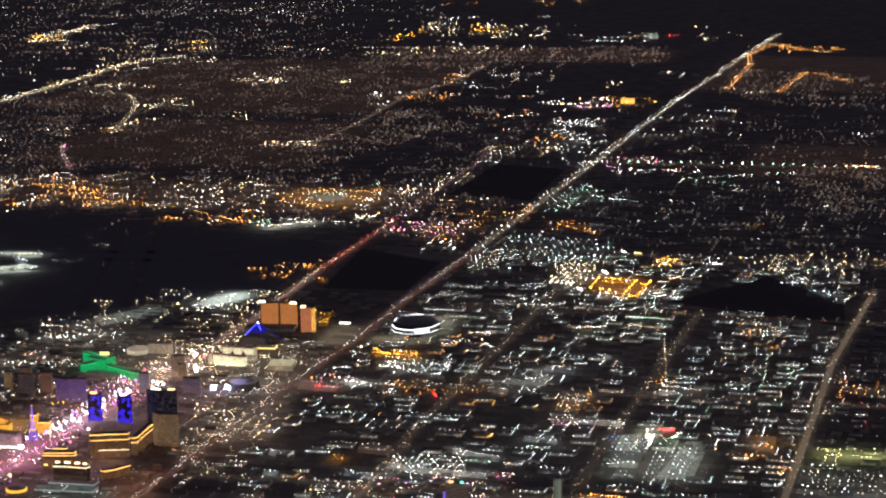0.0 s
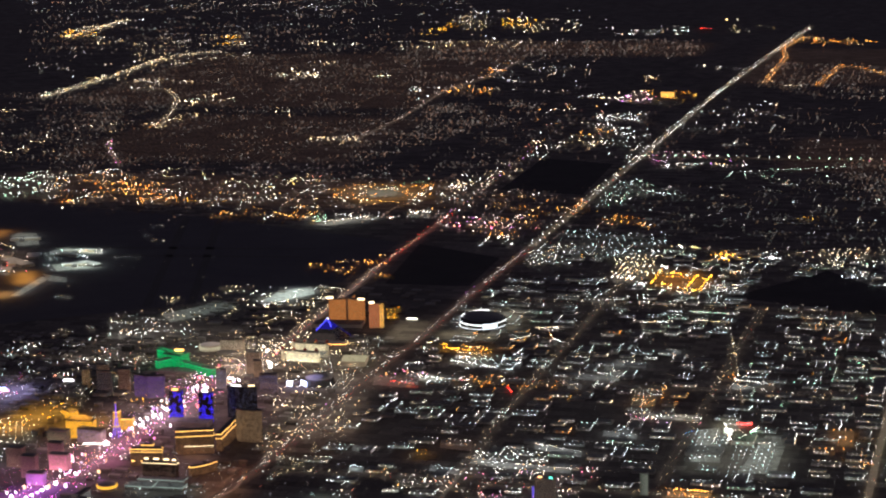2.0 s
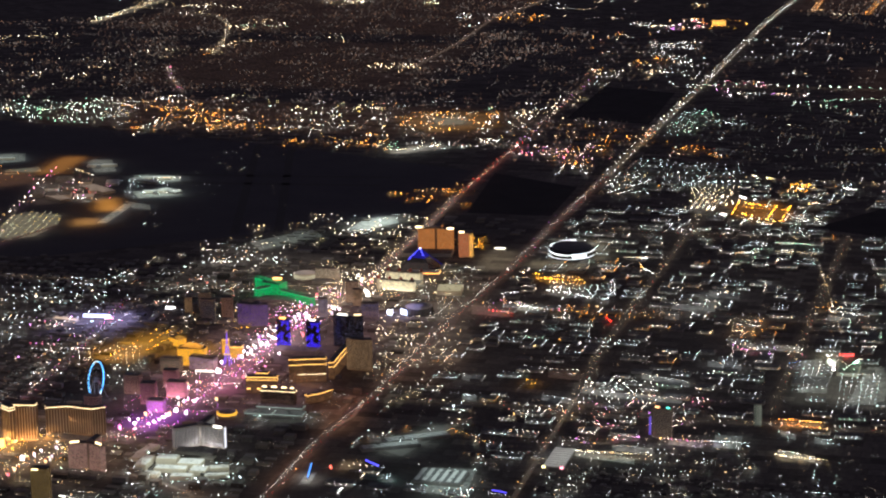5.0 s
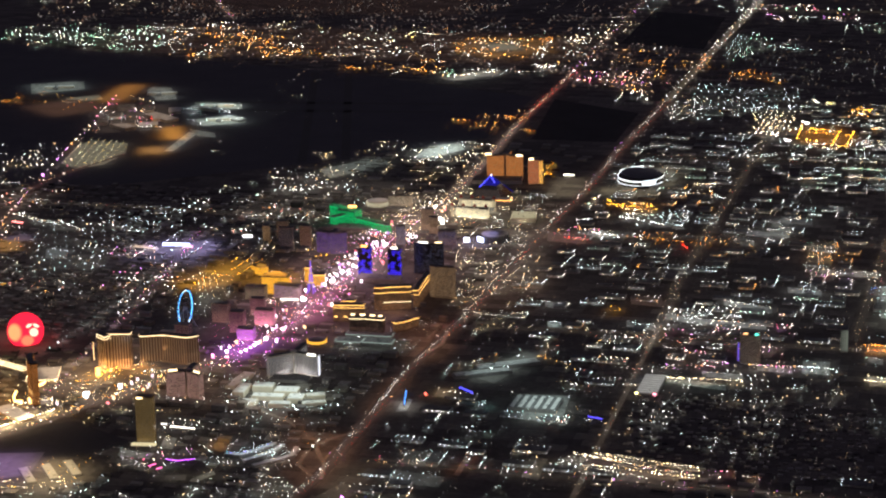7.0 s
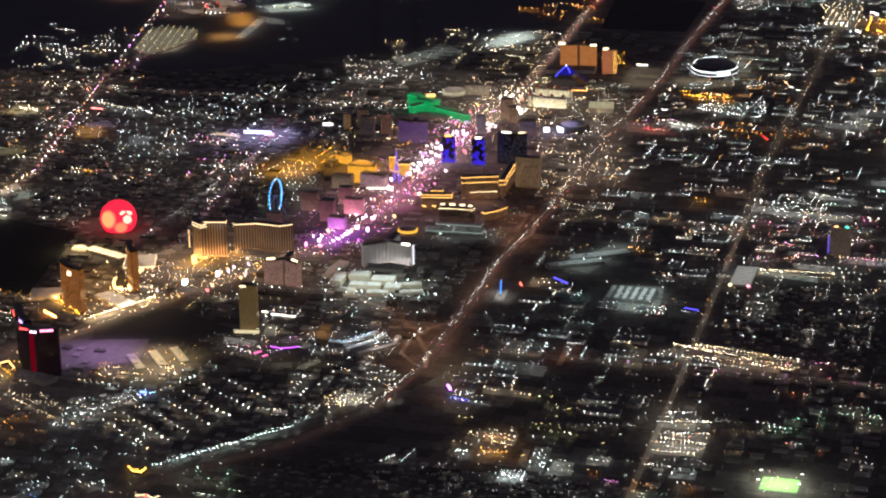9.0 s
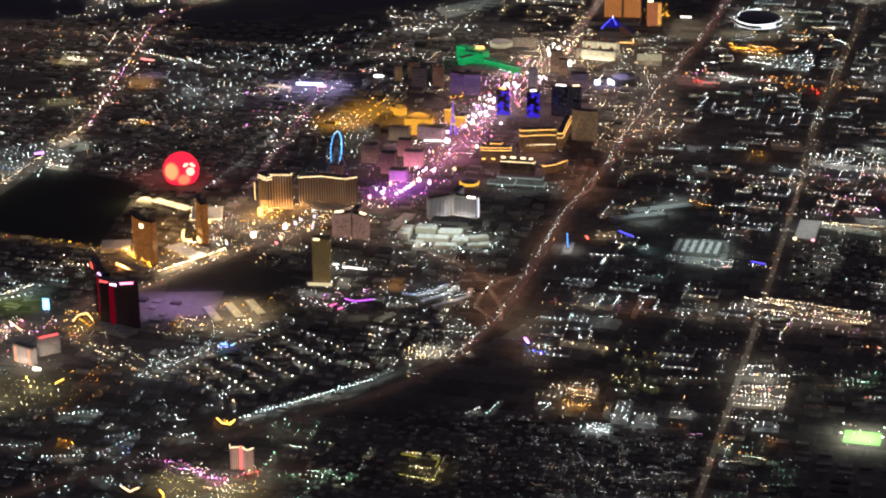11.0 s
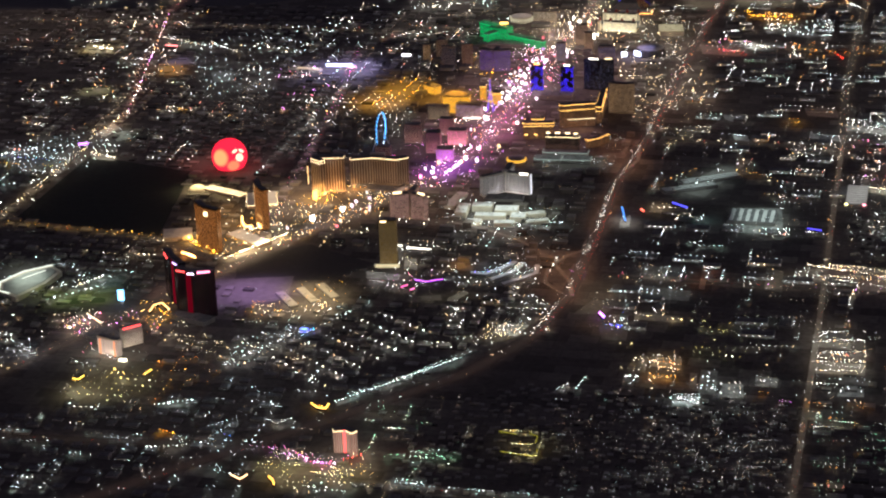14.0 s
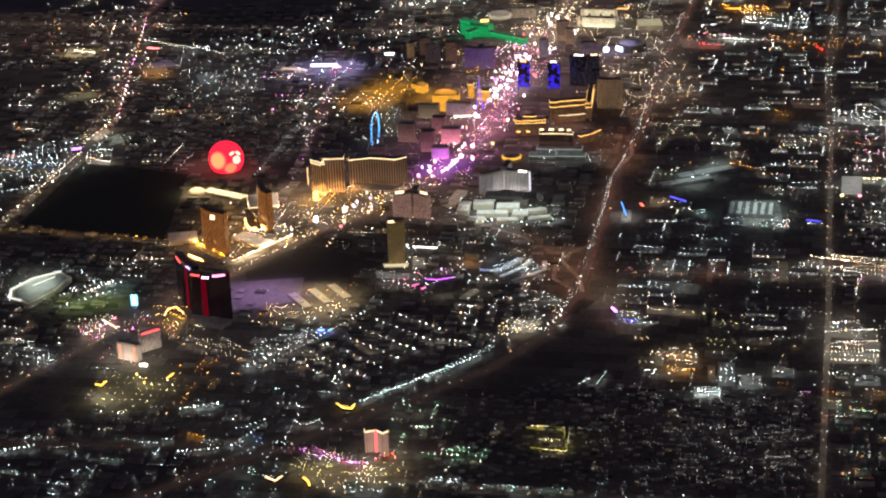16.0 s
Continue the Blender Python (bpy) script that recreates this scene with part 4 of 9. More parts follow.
overhead_glow(165, 235, 90, 60, 0, (1, .5, .14), 22, 40)
# Glowing box stands in for golden floodlight on the hotel's base.
flood_top(h, 266, 362, 2, 18, 9, 34, glow("corner_glow", (1, .55, .12), 4.5), 30, "corner_sign")
flood_top(h, 314, 290, 40, 3, 3, 74, glow("corner_column", (1, .6, .25), 2.4), 30, "light_column")
h = thing("hotel", 90, 60, "broad hotel slab with a bright cream line along its bowed roof", "hotel")
wing(h, [(172, 170), (88, 132), (-17, 144), (-48, 112)], 28, 116, STUCCO, facade_glow("tan_wash_dim", (1, .5, .24), .08, 1.01), cornice=CREAM_LINE, at=(111,), fill=(.5, .96), mode="stripes", bay=11)
flood_top(h, 70, 120, 118, 60, 12, 8, CREAM, 10, "roof_plant")
podium(h, 40, 215, 220, 60, 12, -6, STUCCO)
floodlight(90, 160, 150, 100, 95, (1, .52, .24), .8)

h = thing("sphere_arena", 738, 22, "huge ball-shaped arena whose skin glows red", "arena")
bm = bmesh.new()
bmesh.ops.create_uvsphere(bm, u_segments=64, v_segments=40, radius=74, matrix=Matrix.Translation((738, 22, 50)))
for p in [p for p in bm.verts if p.co.z < 0]:
    p.co.z = 0
bmesh.ops.remove_doubles(bm, verts=bm.verts, dist=.01)
eye = Vector((-2000, 8100, 2850)) - Vector((738, 22, 50))
eye.normalize()
across = Vector((-eye.y, eye.x, 0)).normalized()
upward = eye.cross(across) * -1
upward = upward if upward.z > 0 else -upward
across = upward.cross(eye)
skin, n, l = nodes_of("red_skin")
n.remove(n["Principled BSDF"])
at, em = n.new("ShaderNodeTexCoord"), n.new("ShaderNodeEmission")
tone = None
for u, v, reach, colour in ((-40, -8, 44, (1, .33, .13, 1)), (16, -44, 32, (1, .2, .1, 1))):
    far, fade, mix = n.new("ShaderNodeVectorMath"), n.new("ShaderNodeMapRange"), n.new("ShaderNodeMix")
    far.operation, mix.data_type, fade.interpolation_type = "DISTANCE", "RGBA", "SMOOTHSTEP"
    q = across * u + upward * v
    q = q + eye * math.sqrt(74 ** 2 - q.length_squared)
    far.inputs[1].default_value = Vector((q.x, q.y, q.z + 50)) * K
    l.new(at.outputs["Object"], far.inputs[0])
    fade.inputs["From Min"].default_value, fade.inputs["From Max"].default_value = reach * K, reach * .55 * K
    l.new(far.outputs["Value"], fade.inputs["Value"])
    l.new(fade.outputs[0], mix.inputs[0])
    mix.inputs[6].default_value, mix.inputs[7].default_value = (1, .018, .05, 1), colour
    if tone:
        l.new(tone, mix.inputs[6])
    tone = mix.outputs[2]
l.new(tone, em.inputs[0])
em.inputs[1].default_value = 1.6
l.new(em.outputs[0], n["Material Output"].inputs[0])
shell = part("led_shell", bm, skin, h, "glowing red skin with paler orange patches")
for u0, v0, w, hh, turn, tone in ((24, 18, 24, 13, 32, 2), (50, 18, 24, 13, -32, 2), (42, -9, 32, 34, 0, 1.8)):
    verts, faces = [], []
    for j in range(13):
        for i in range(25):
            u, v = w * (i / 24 - .5), hh * (j / 12 - .5) * math.sqrt(max(1 - abs(i / 12 - 1) ** 2, .02))
            c, s = math.cos(radians(turn)), math.sin(radians(turn))
            q = across * (u0 + u * c - v * s) + upward * (v0 + u * s + v * c)
            q = q + eye * math.sqrt(max(75 ** 2 - q.length_squared, 0))
            verts.append((738 + q.x, 22 + q.y, 50 + q.z))
    faces = [[j * 25 + i, j * 25 + i + 1, (j + 1) * 25 + i + 1, (j + 1) * 25 + i] for j in range(12) for i in range(24)]
    link("bright_patch", verts, faces, glow(f"patch_light_{tone:g}", (1, .62, .45), tone), h, "paler patch on the glowing skin")

h = thing("hotel", 380, 690, "curved bronze glass hotel slab with swirling light at its foot", "hotel")
bronze_rooms = facade_glow("bronze_rooms", (1, .36, .09), .3, 1.01)
wing(h, arc(196, 556, 230, 15, 48), 26, 165, BRONZE, bronze_rooms, mode="bands", fill=(.9, .6), cornice=CREAM_LINE, at=())
floodlight(400, 740, 70, 150, 20, (1, .42, .12), 3.4)
for line in ([(481, 632), (462, 690), (436, 734), (408, 729)], [(372, 736), (392, 705), (404, 660), (417, 602), (430, 560), (422, 504)]):
    link("light_swirl", *prism(outline(line, 7), 10, 18), glow("swirl_light", (1, .56, .18), 5), h, "winding band of golden light")
podium(h, 470, 420, 120, 150, 16, 20, STUCCO, PALE_ROOF, CREAM_LINE)
podium(h, 648, 346, 190, 40, 16, -22.5, STUCCO, PALE_ROOF, CREAM_LINE, "hall")
bm = bmesh.new()
bmesh.ops.create_uvsphere(bm, u_segments=28, v_segments=14, radius=1, matrix=Matrix.Translation((775, 322, 0)) @ Matrix.Diagonal((38, 34, 24, 1)))
bmesh.ops.delete(bm, geom=[p for p in bm.verts if p.co.z < -.5], context="VERTS")
part("dome", bm, CREAM, h, "pale dome under warm floodlights")
overhead_glow(775, 322, 80, 70, 0, (1, .78, .4), 22, 45)
overhead_glow(645, 348, 180, 36, -22.5, (1, .72, .36), 20, 36)
podium(h, 384, 842, 190, 74, 12, -33, STUCCO, PALE_ROOF, None, "casino_hall")
overhead_glow(384, 842, 180, 70, -33, (1, .8, .6), 2.5, 40)
h = thing("hotel", 540, 960, "tall curved bronze glass hotel with golden light at its foot", "hotel")
wing(h, arc(414, 812, 170, 35, 78), 28, 172, BRONZE, bronze_rooms, mode="bands", fill=(.9, .6))
floodlight(560, 1010, 110, 150, 70, (1, .42, .13), 3.4)
flood_top(h, 500, 976, 140, 16, 5, 16, glow("script_sign", (1, .7, .4), 4), -10)
podium(h, 520, 1030, 150, 44, 12, -30, STUCCO)
lamps("foot_lights", along([(612, 892), (560, 930), (494, 974), (452, 1012)], 9, 0, .6), 2.4, "gold", 9, "golden lamps along the foot of the tower", h, 6)
lamps("foot_lights", along([(600, 905), (494, 984)], 12, 14, .8), 2.2, "warm", 8, "warm lamps along the foot of the tower", h, 5)
podium(h, 668, 846, 110, 100, 16, 20, CREAM, PALE_ROOF, None, "hall")

h = thing("hotel", -654, -12565, "distant hotel block glowing gold beside the motorway", "hotel")
wing(h, [(-600, -12565), (-720, -12565)], 40, 62, STUCCO, facade_glow("far_gold_facade", (1, .5, .1), 1.6, 1.01), fill=(.95, .9))
podium(h, -640, -12450, 260, 120, 14, 0, STUCCO)
h = thing("hotel", -207, 1000, "slim golden glass tower with a bright foot and crown", "hotel")
wing(h, [(-238, 995), (-176, 1005)], 32, 175, surface("gold_glass", (.4, .26, .08), None, .25, .4, .6), facade_glow("gold_glass_rooms", (1, .68, .28), .1, 1.01), fill=(.8, .8))
floodlight(-207, 1018, 64, 150, 99, (1, .8, .4), .4)
flood_top(h, -195, 1020, 168, 22, 2, 6, CREAM_LINE, 9)
flood_top(h, -207, 1028, 0, 88, 16, 7, glow("lobby_light", (1, .85, .5), .8), 9, "lobby")

h = thing("hotel", 370, 1480, "tall curved dark hotel striped with red light, pink crown", "hotel")
red_rooms = facade_glow("dim_red_rooms", (.4, .02, .05), .012, .5)
for line in ([(500, 1385), (455, 1460), (395, 1525)], [(388, 1572), (330, 1585), (262, 1558)]):
    wing(h, line, 28, 170, DARK_WALL, red_rooms, mode="stripes", bay=8, fill=(.8, 1), cornice=RED_LINE, at=())
wing(h, [(395, 1525), (388, 1572)], 28, 160, DARK_WALL, red_rooms, mode="stripes", bay=8, fill=(.8, 1))
flood_top(h, 440, 1497, 6, 18, 1.5, 160, glow("red_column", (.8, .012, .06), .2), 133, "light_column")
flood_top(h, 345, 1597, 6, 20, 1.5, 160, glow("red_column_dim", (.75, .01, .05), .15), -8, "light_column")
flood_top(h, 478, 1460, 166, 60, 2.5, 5, RED_LINE, 121, "crown_line")
flood_top(h, 425, 1516, 160, 30, 2.5, 5, glow("crown_violet", (.6, .4, 1), 3.5), 133, "crown_line")
flood_top(h, 375, 1591, 164, 34, 2.5, 5, RED_LINE, -10, "crown_line")
flood_top(h, 335, 1602, 160, 24, 2.5, 6, glow("crown_white", (.85, .7, 1), 4), 0, "crown_sign")
flood_top(h, 290, 1592, 165, 44, 2.5, 7, glow("crown_pink", (1, .25, .45), 4), 22, "crown_sign")
podium(h, 330, 1620, 150, 60, 16, -20, WALL)
flood_top(h, 300, 1655, 10, 50, 2, 4, ORANGE_LINE, -20, "entrance_line")

h = thing("hotel", 495, 1890, "white hotel slab with red light lines on its roof", "hotel")
wing(h, [(545, 1932), (464, 1958)], 22, 62, CREAM, facade_glow("pale_rooms", (1, .75, .62), .5, 1.01), cornice=RED_LINE, at=(), mode="stripes", bay=7)
wing(h, [(488, 1882), (438, 1828)], 22, 66, CREAM, facade_glow("dim_pale_rooms", (1, .75, .7), .14, .7), cornice=RED_LINE, at=())
flood_top(h, 455, 1866, 66, 64, 3, 5, RED_LINE, 47)
floodlight(505, 1958, 80, 60, 72, (1, .75, .6), 1.2)
floodlight(455, 1870, 70, 60, 137, (1, .85, .75), .5)
for q in (535, 478):
    flood_top(h, q, 1976 - (q - 464) * .3, 4, 5, 1.5, 54, glow("orange_column", (1, .3, .12), 1.5), -18, "light_column")
flood_top(h, 440, 1998, 2, 26, 8, 8, glow("entrance_light", (1, .92, .7), 4), 0, "entrance")
podium(h, 560, 1830, 150, 100, 14, -35, WALL)
flood_top(h, 668, 1688, 11, 105, 3, 3, CREAM_LINE, -41, "canopy_line")
h = thing("sign_tower", 631, 1520, "tall sign tower with a glaring blue-white screen", "sign")
bm = bmesh.new()
box(bm, 631, 1520, 0, 10, 6, 30)
part("mast", bm, STEEL, h)
bm = bmesh.new()
box(bm, 631, 1524, 14, 22, 3, 40, 10, .4)
part("screen", bm, glow("sign_blue", (.2, .55, 1), 5), h)

h = thing("exhibition_hall", 1070, 1320, "long exhibition hall with a curved lit roof edge", "hall")
link("hall", *prism([(1099, 1523), (1127, 1446), (1086, 1332), (1006, 1255), (950, 1300), (961, 1427), (1013, 1566)], 0, 19), CREAM, h)
link("roof", *prism([(1085, 1510), (1110, 1446), (1070, 1340), (1004, 1275), (965, 1310), (975, 1425), (1018, 1545)], 19.1, 21), surface("pale_hall_roof", (.35, .36, .33), (.26, .27, .25), .8, .3), h)
for line, w in (([(1099, 1523), (1127, 1446), (1086, 1332), (1006, 1255)], 9), ([(1050, 1540), (1099, 1523)], 7), ([(1060, 1400), (1010, 1310)], 4)):
    link("roof_edge_light", *prism(outline(line, w), 21.2, 23.5), glow("hall_edge", (.95, 1, .88), 1.2), h, "curved line of white light along the roof")
overhead_glow(1040, 1410, 250, 90, -65, (.9, 1, .85), 3, 60)

TERMINAL = (2093, -4266)
CONCOURSES = [(1717, -4660), (1544, -4275), (2221, -4968), (2981, -5050)]
BAR_SPOT = (-817, -3226)
h = thing("stadium", -1213, -3180, "black domed stadium ringed by ribbons of white light", "stadium")


def oval(rx, ry, tilt, z, n=56, cx=-1213, cy=-3180):
    return [(cx + rx * math.cos(2 * math.pi * i / n), cy + ry * math.sin(2 * math.pi * i / n), z + tilt * math.cos(2 * math.pi * i / n)) for i in range(n)]


def loft(rings, close_top=True):
    n, verts, faces = len(rings[0]), [q for r in rings for q in r], []
    for k in range(len(rings) - 1):
        faces += [[k * n + i, k * n + (i + 1) % n, (k + 1) * n + (i + 1) % n, (k + 1) * n + i] for i in range(n)]
    if close_top:
        faces.append(list(range((len(rings) - 1) * n, len(rings) * n)))
    return verts, faces


link("bowl", *loft([oval(112, 140, 0, 0), oval(122, 150, 0, 20), oval(116, 143, 4, 42), oval(104, 128, 6, 54)]), DARK_WALL, h)
link("roof", *loft([oval(103, 127, 6, 54), oval(80, 100, 4, 60), oval(40, 50, 2, 64)]), surface("stadium_roof", (.05, .05, .06), (.035, .035, .04), .4, .5), h)
led, led_soft = glow("stadium_led", (.85, .93, 1), 4.5), glow("stadium_led_low", (.9, .96, 1), 2.2)


def ribbon(name, a0, a1, rx, ry, z, tall, mat, label, n=26):
    """A band of light on the bowl from angle a0 to a1."""
    verts = []
    for i in range(n + 1):
        a = radians(a0 + (a1 - a0) * i / n)
        c, s = math.cos(a), math.sin(a)
        verts += [(-1213 + rx * c, -3180 + ry * s, z), (-1213 + (rx - 1) * c, -3180 + (ry - 1) * s, z + tall), (-1213 + (rx - 4) * c, -3180 + (ry - 4) * s, z + tall)]
    faces = [[3 * i + k, 3 * i + 3 + k, 3 * i + 4 + k, 3 * i + 1 + k] for i in range(n) for k in (0, 1)]
    link(name, verts, faces, mat, h, label)


ribbon("rim_ribbon", -85, 12, 112, 137, 51, 6, led, "broad ribbon of white light on the rim")
ribbon("upper_ribbon", 8, 120, 119, 147, 36, 2.6, led, "thin ribbon of white light round the rim")
ribbon("upper_ribbon", 118, 185, 119, 147, 40, 2.6, led_soft, "thin ribbon of white light round the rim")
ribbon("lower_ribbon", 15, 170, 123.5, 151.5, 17, 2.0, led_soft, "thin ribbon of white light round the base")
verts, faces = [], []
for i in range(10):
    a = radians(105 + 36 * i / 9)
    for z, g0 in ((22, 3.4), (44, -1.4)):
        verts.append((-1213 + (121 + g0) * math.cos(a), -3180 + (149 + g0) * math.sin(a), z))
faces = [[2 * i, 2 * i + 2, 2 * i + 3, 2 * i + 1] for i in range(9)]
link("window_wall", verts, faces, glow("stadium_window", (.8, .92, 1), 1.9), h, "tall window wall, lit from within")
h = thing("events_hall", *BAR_SPOT, "low hall with a white bar of light along its eave", "building")
podium(h, BAR_SPOT[0], BAR_SPOT[1] - 14, 62, 24, 12, 0, WALL)
flood_top(h, BAR_SPOT[0], BAR_SPOT[1], 10, 58, 2, 6, WHITE_LINE, 0, "light_bar")

h = thing("hotel", -2155, -340, "dark hotel slab with blue edge and orange roof sign", "hotel")
wing(h, [(-2120, -340), (-2195, -335)], 28, 115, STUCCO, facade_glow("dim_rooms", (.8, .6, .5), .12, .5))
flood_top(h, -2112, -330, 8, 4, 14, 70, glow("blue_strip", (.22, .15, 1), .8), 0, "corner_strip")
flood_top(h, -2140, -322, 118, 16, 3, 5, glow("orange_sign", (1, .5, .2), 4))
flood_top(h, -2182, -322, 117.6, 12, 3, 5, glow("teal_sign", (.1, .8, .6), 4))
h = thing("hotel", -2502, -545, "slim pale tower lit at its edges", "hotel")
wing(h, [(-2484, -545), (-2512, -545)], 22, 96, WALL, facade_glow("pale_tower_rooms", (.9, 1, .8), .16, .6), mode="stripes", bay=8)

h = thing("hotel", -475, 2535, "hotel tower with red and white light along its top and front", "hotel")
wing(h, [(-445, 2540), (-480, 2525), (-510, 2545)], 22, 82, CREAM, facade_glow("red_white_rooms", (1, .55, .42), .4, 1.01), mode="stripes", bay=7, cornice=CREAM_LINE, at=(78,))
flood_top(h, -478, 2540, 6, 5, 3, 76, RED_LINE, 0, "red_strip")
podium(h, -400, 2590, 200, 60, 9, 12, WALL)
podium(h, -300, 2530, 50, 50, 12, 12, WALL, None, None, "entrance_hall")

h = thing("market_hall", -1835, 20, "big shop with a glowing white roof", "shop")
# The white roof glows itself, with a lamp added above, to look lit.
podium(h, -1835, 30, 82, 220, 12, 0, WALL, glow("roof_glow", (1, .98, .92), .34))
overhead_glow(-1835, 30, 80, 215, 0, (1, .98, .92), 2.5, 60)


# ---- signs along the boulevard ----
def led_sign(x, y, w, ht, colour, power, angle):
    s = thing("led_sign", x, y, "tall roadside screen glowing over the boulevard", "sign", "signs along the boulevard")
    bm = bmesh.new()
    box(bm, x, y, 0, w * .3, 2, 8, angle)
    part("post", bm, STEEL, s)
    bm = bmesh.new()
    box(bm, x, y, 8, w + 1.5, 2.4, ht + 1.5, angle, .3)
    frame_box = part("frame", bm, DARK_WALL, s)
    bm = bmesh.new()
    box(bm, x, y, 8.7, w, 3.2, ht, angle, .2)
    part("screen", bm, glow("screen_%.1f_%.1f_%.1f_%g" % (*colour, power), colour, power), frame_box)


rng = random.Random(5)
SIGN_COLOURS = ((1, .75, .95), (1, .25, .55), (.75, .35, 1), (1, .9, .85), (1, .2, .25), (1, .6, .3), (.9, .8, 1))
for k in range(70):
    t = rng.random()
    y = -2500 + 3300 * t
    base = np.interp(y, [p[1] for p in STRIP], [p[0] for p in STRIP])
    side = rng.choice((-1, 1))
    warm = y < -1900 or y > 150
    colour = SIGN_COLOURS[rng.choice((3, 5, 3, 0, 4))] if warm else SIGN_COLOURS[rng.randrange(7)]
    led_sign(base + side * rng.uniform(28, 110), y, rng.uniform(6, 14), rng.uniform(6, 16), colour, rng.choice((1.5, 3, 6)), rng.uniform(-25, 25))
# The pair at (200, 621) and (115, 497) stands in for glaring spot lamps.
for x, y, w, ht, colour, power in ((-180, -10, 12, 6, (.9, .6, 1), 8), (-190, -40, 14, 6, (.95, .75, 1), 9), (-198, -72, 12, 7, (.8, .4, 1), 7), (-203, -104, 14, 7, (1, .8, 1), 9), (-208, -136, 12, 8, (.9, .7, 1), 8), (-150, 60, 12, 5, (1, .4, .5), 6), (-222, -190, 14, 14, (1, .8, 1), 8), (200, 621, 16, 20, (.78, .82, 1), 14), (115, 497, 13, 18, (.85, .85, 1), 12), (-430, -2120, 14, 26, (1, .95, .88), 10), (-400, -2180, 12, 18, (1, .9, .8), 8), (-290, -2280, 12, 18, (1, .8, .65), 6), (420, -1700, 46, 10, (.9, .9, 1), 5), (-84, 1662, 22, 7, (.12, .22, 1), 6), (-631, -1818, 26, 22, (.7, .75, 1), 6)):
    led_sign(x, y, w, ht, colour, power, 8)


# knots of glaring screens
for cx, cy, spread, count, tones in ((-222, -1225, 46, 16, (0, 3, 6)), (-208, -1070, 30, 9, (0, 6, 3)), (-185, -760, 24, 6, (3, 6, 0)), (-250, -1650, 50, 10, (3, 0, 6)), (-330, -2420, 60, 8, (3, 5)), (-215, -330, 34, 8, (0, 3, 1)), (-160, -560, 60, 8, (1, 0, 5)), (-330, -1880, 60, 9, (3, 5, 0)), (-230, -1430, 40, 8, (0, 3))):
    for k in range(count):
        led_sign(cx + rng.gauss(0, spread * .5), cy + rng.gauss(0, spread), rng.uniform(4, 10), rng.uniform(4, 13), SIGN_COLOURS[rng.choice(tones)], rng.choice((5, 7, 9)), rng.uniform(-30, 30))
# Lamps added for the glow round two knots of screens.
overhead_glow(-222, -1225, 90, 130, 0, (.9, .75, 1), 14, 50)
overhead_glow(-185, -760, 60, 60, 0, (1, .85, 1), 12, 50)


# ---- more blocks behind the boulevard ----
for x, y, w, d, ht, a, col, st in ((-135, -420, 80, 40, 66, 8, (1, .28, .5), 1.6), (-60, -300, 60, 40, 90, 8, (.9, .3, .5), .3), (-130, -210, 70, 36, 50, 8, (.7, .22, 1), 1.3), (-60, -540, 60, 34, 75, 5, (1, .35, .5), .35), (60, -420, 70, 36, 80, 0, (.8, .4, .4), .2), (120, -150, 60, 40, 66, 0, (.7, .35, .5), .15), (30, -760, 90, 40, 60, 0, (.6, .6, .4), .25)):
    h = thing("hotel", x, y, "hotel block tinted by the coloured signs before it", "hotel")
    # The signs' tint is put into glowing panes, with a lamp added below.
    wing(h, [(x - w / 2, y), (x + w / 2, y + w / 2 * math.sin(radians(a)))], d, ht, STUCCO, facade_glow("tinted_%g_%g" % (x, y), col, st * .55, .72), fill=(.62, .6), bay=5.5, floor=4)
    floodlight(x, y + d / 2, w, ht, 95, col, st)
mall = thing("shopping_mall", -470, 440, "sprawling shopping mall with pale lit roofs", "mall")
for x, y, w, d, ht, a in ((-520, 400, 90, 60, 20, 6), (-420, 380, 80, 50, 24, 6), (-470, 470, 120, 40, 17, 6), (-580, 470, 60, 60, 20, 6), (-350, 430, 46, 110, 22, 4), (-640, 420, 70, 34, 15, 20), (-660, 500, 90, 30, 14, 24), (-540, 540, 80, 36, 16, 8), (-420, 540, 60, 40, 15, 4), (-295, 310, 44, 170, 14, -6)):
    podium(mall, x, y, w, d, ht, a, CREAM, PALE_ROOF, None, "mall_hall")
roofs = thing("covered_arcade", -640, -240, "long dark arcade roofs edged with faint light", "mall")
for x, y, w, d, ht, a in ((-560, -240, 110, 60, 18, 2), (-680, -250, 120, 60, 18, 2), (-620, -320, 190, 50, 22, 2)):
    podium(roofs, x, y, w, d, ht, a, WALL, ROOF, glow("faint_edge", (.8, 1, .9), .5), "arcade_hall")
for x, y, w, d, ht, a, lab in ((-1250, -90, 260, 50, 12, 32, "long bus depot with pale roofs"), (-1180, 30, 230, 44, 12, 30, "long depot with pale roofs"), (-1460, 330, 180, 140, 13, 0, "square works hall with rows of skylights"), (-2640, -1160, 150, 110, 14, 0, "big shop with a pale roof"), (1930, -4250, 260, 90, 18, -35, "airport terminal with warm lit roofs"), (2050, -3950, 180, 80, 20, -35, "airport terminal with warm lit roofs"), (1750, -4550, 220, 50, 16, -20, "airport concourse with lit stands"), (1480, -4300, 60, 160, 14, 60, "airport concourse with lit stands")):
    b = thing("long_hall", x, y, lab, "building")
    podium(b, x, y, w, d, ht, a, WALL, ROOF if x < -1100 else PALE_ROOF, None, "hall")

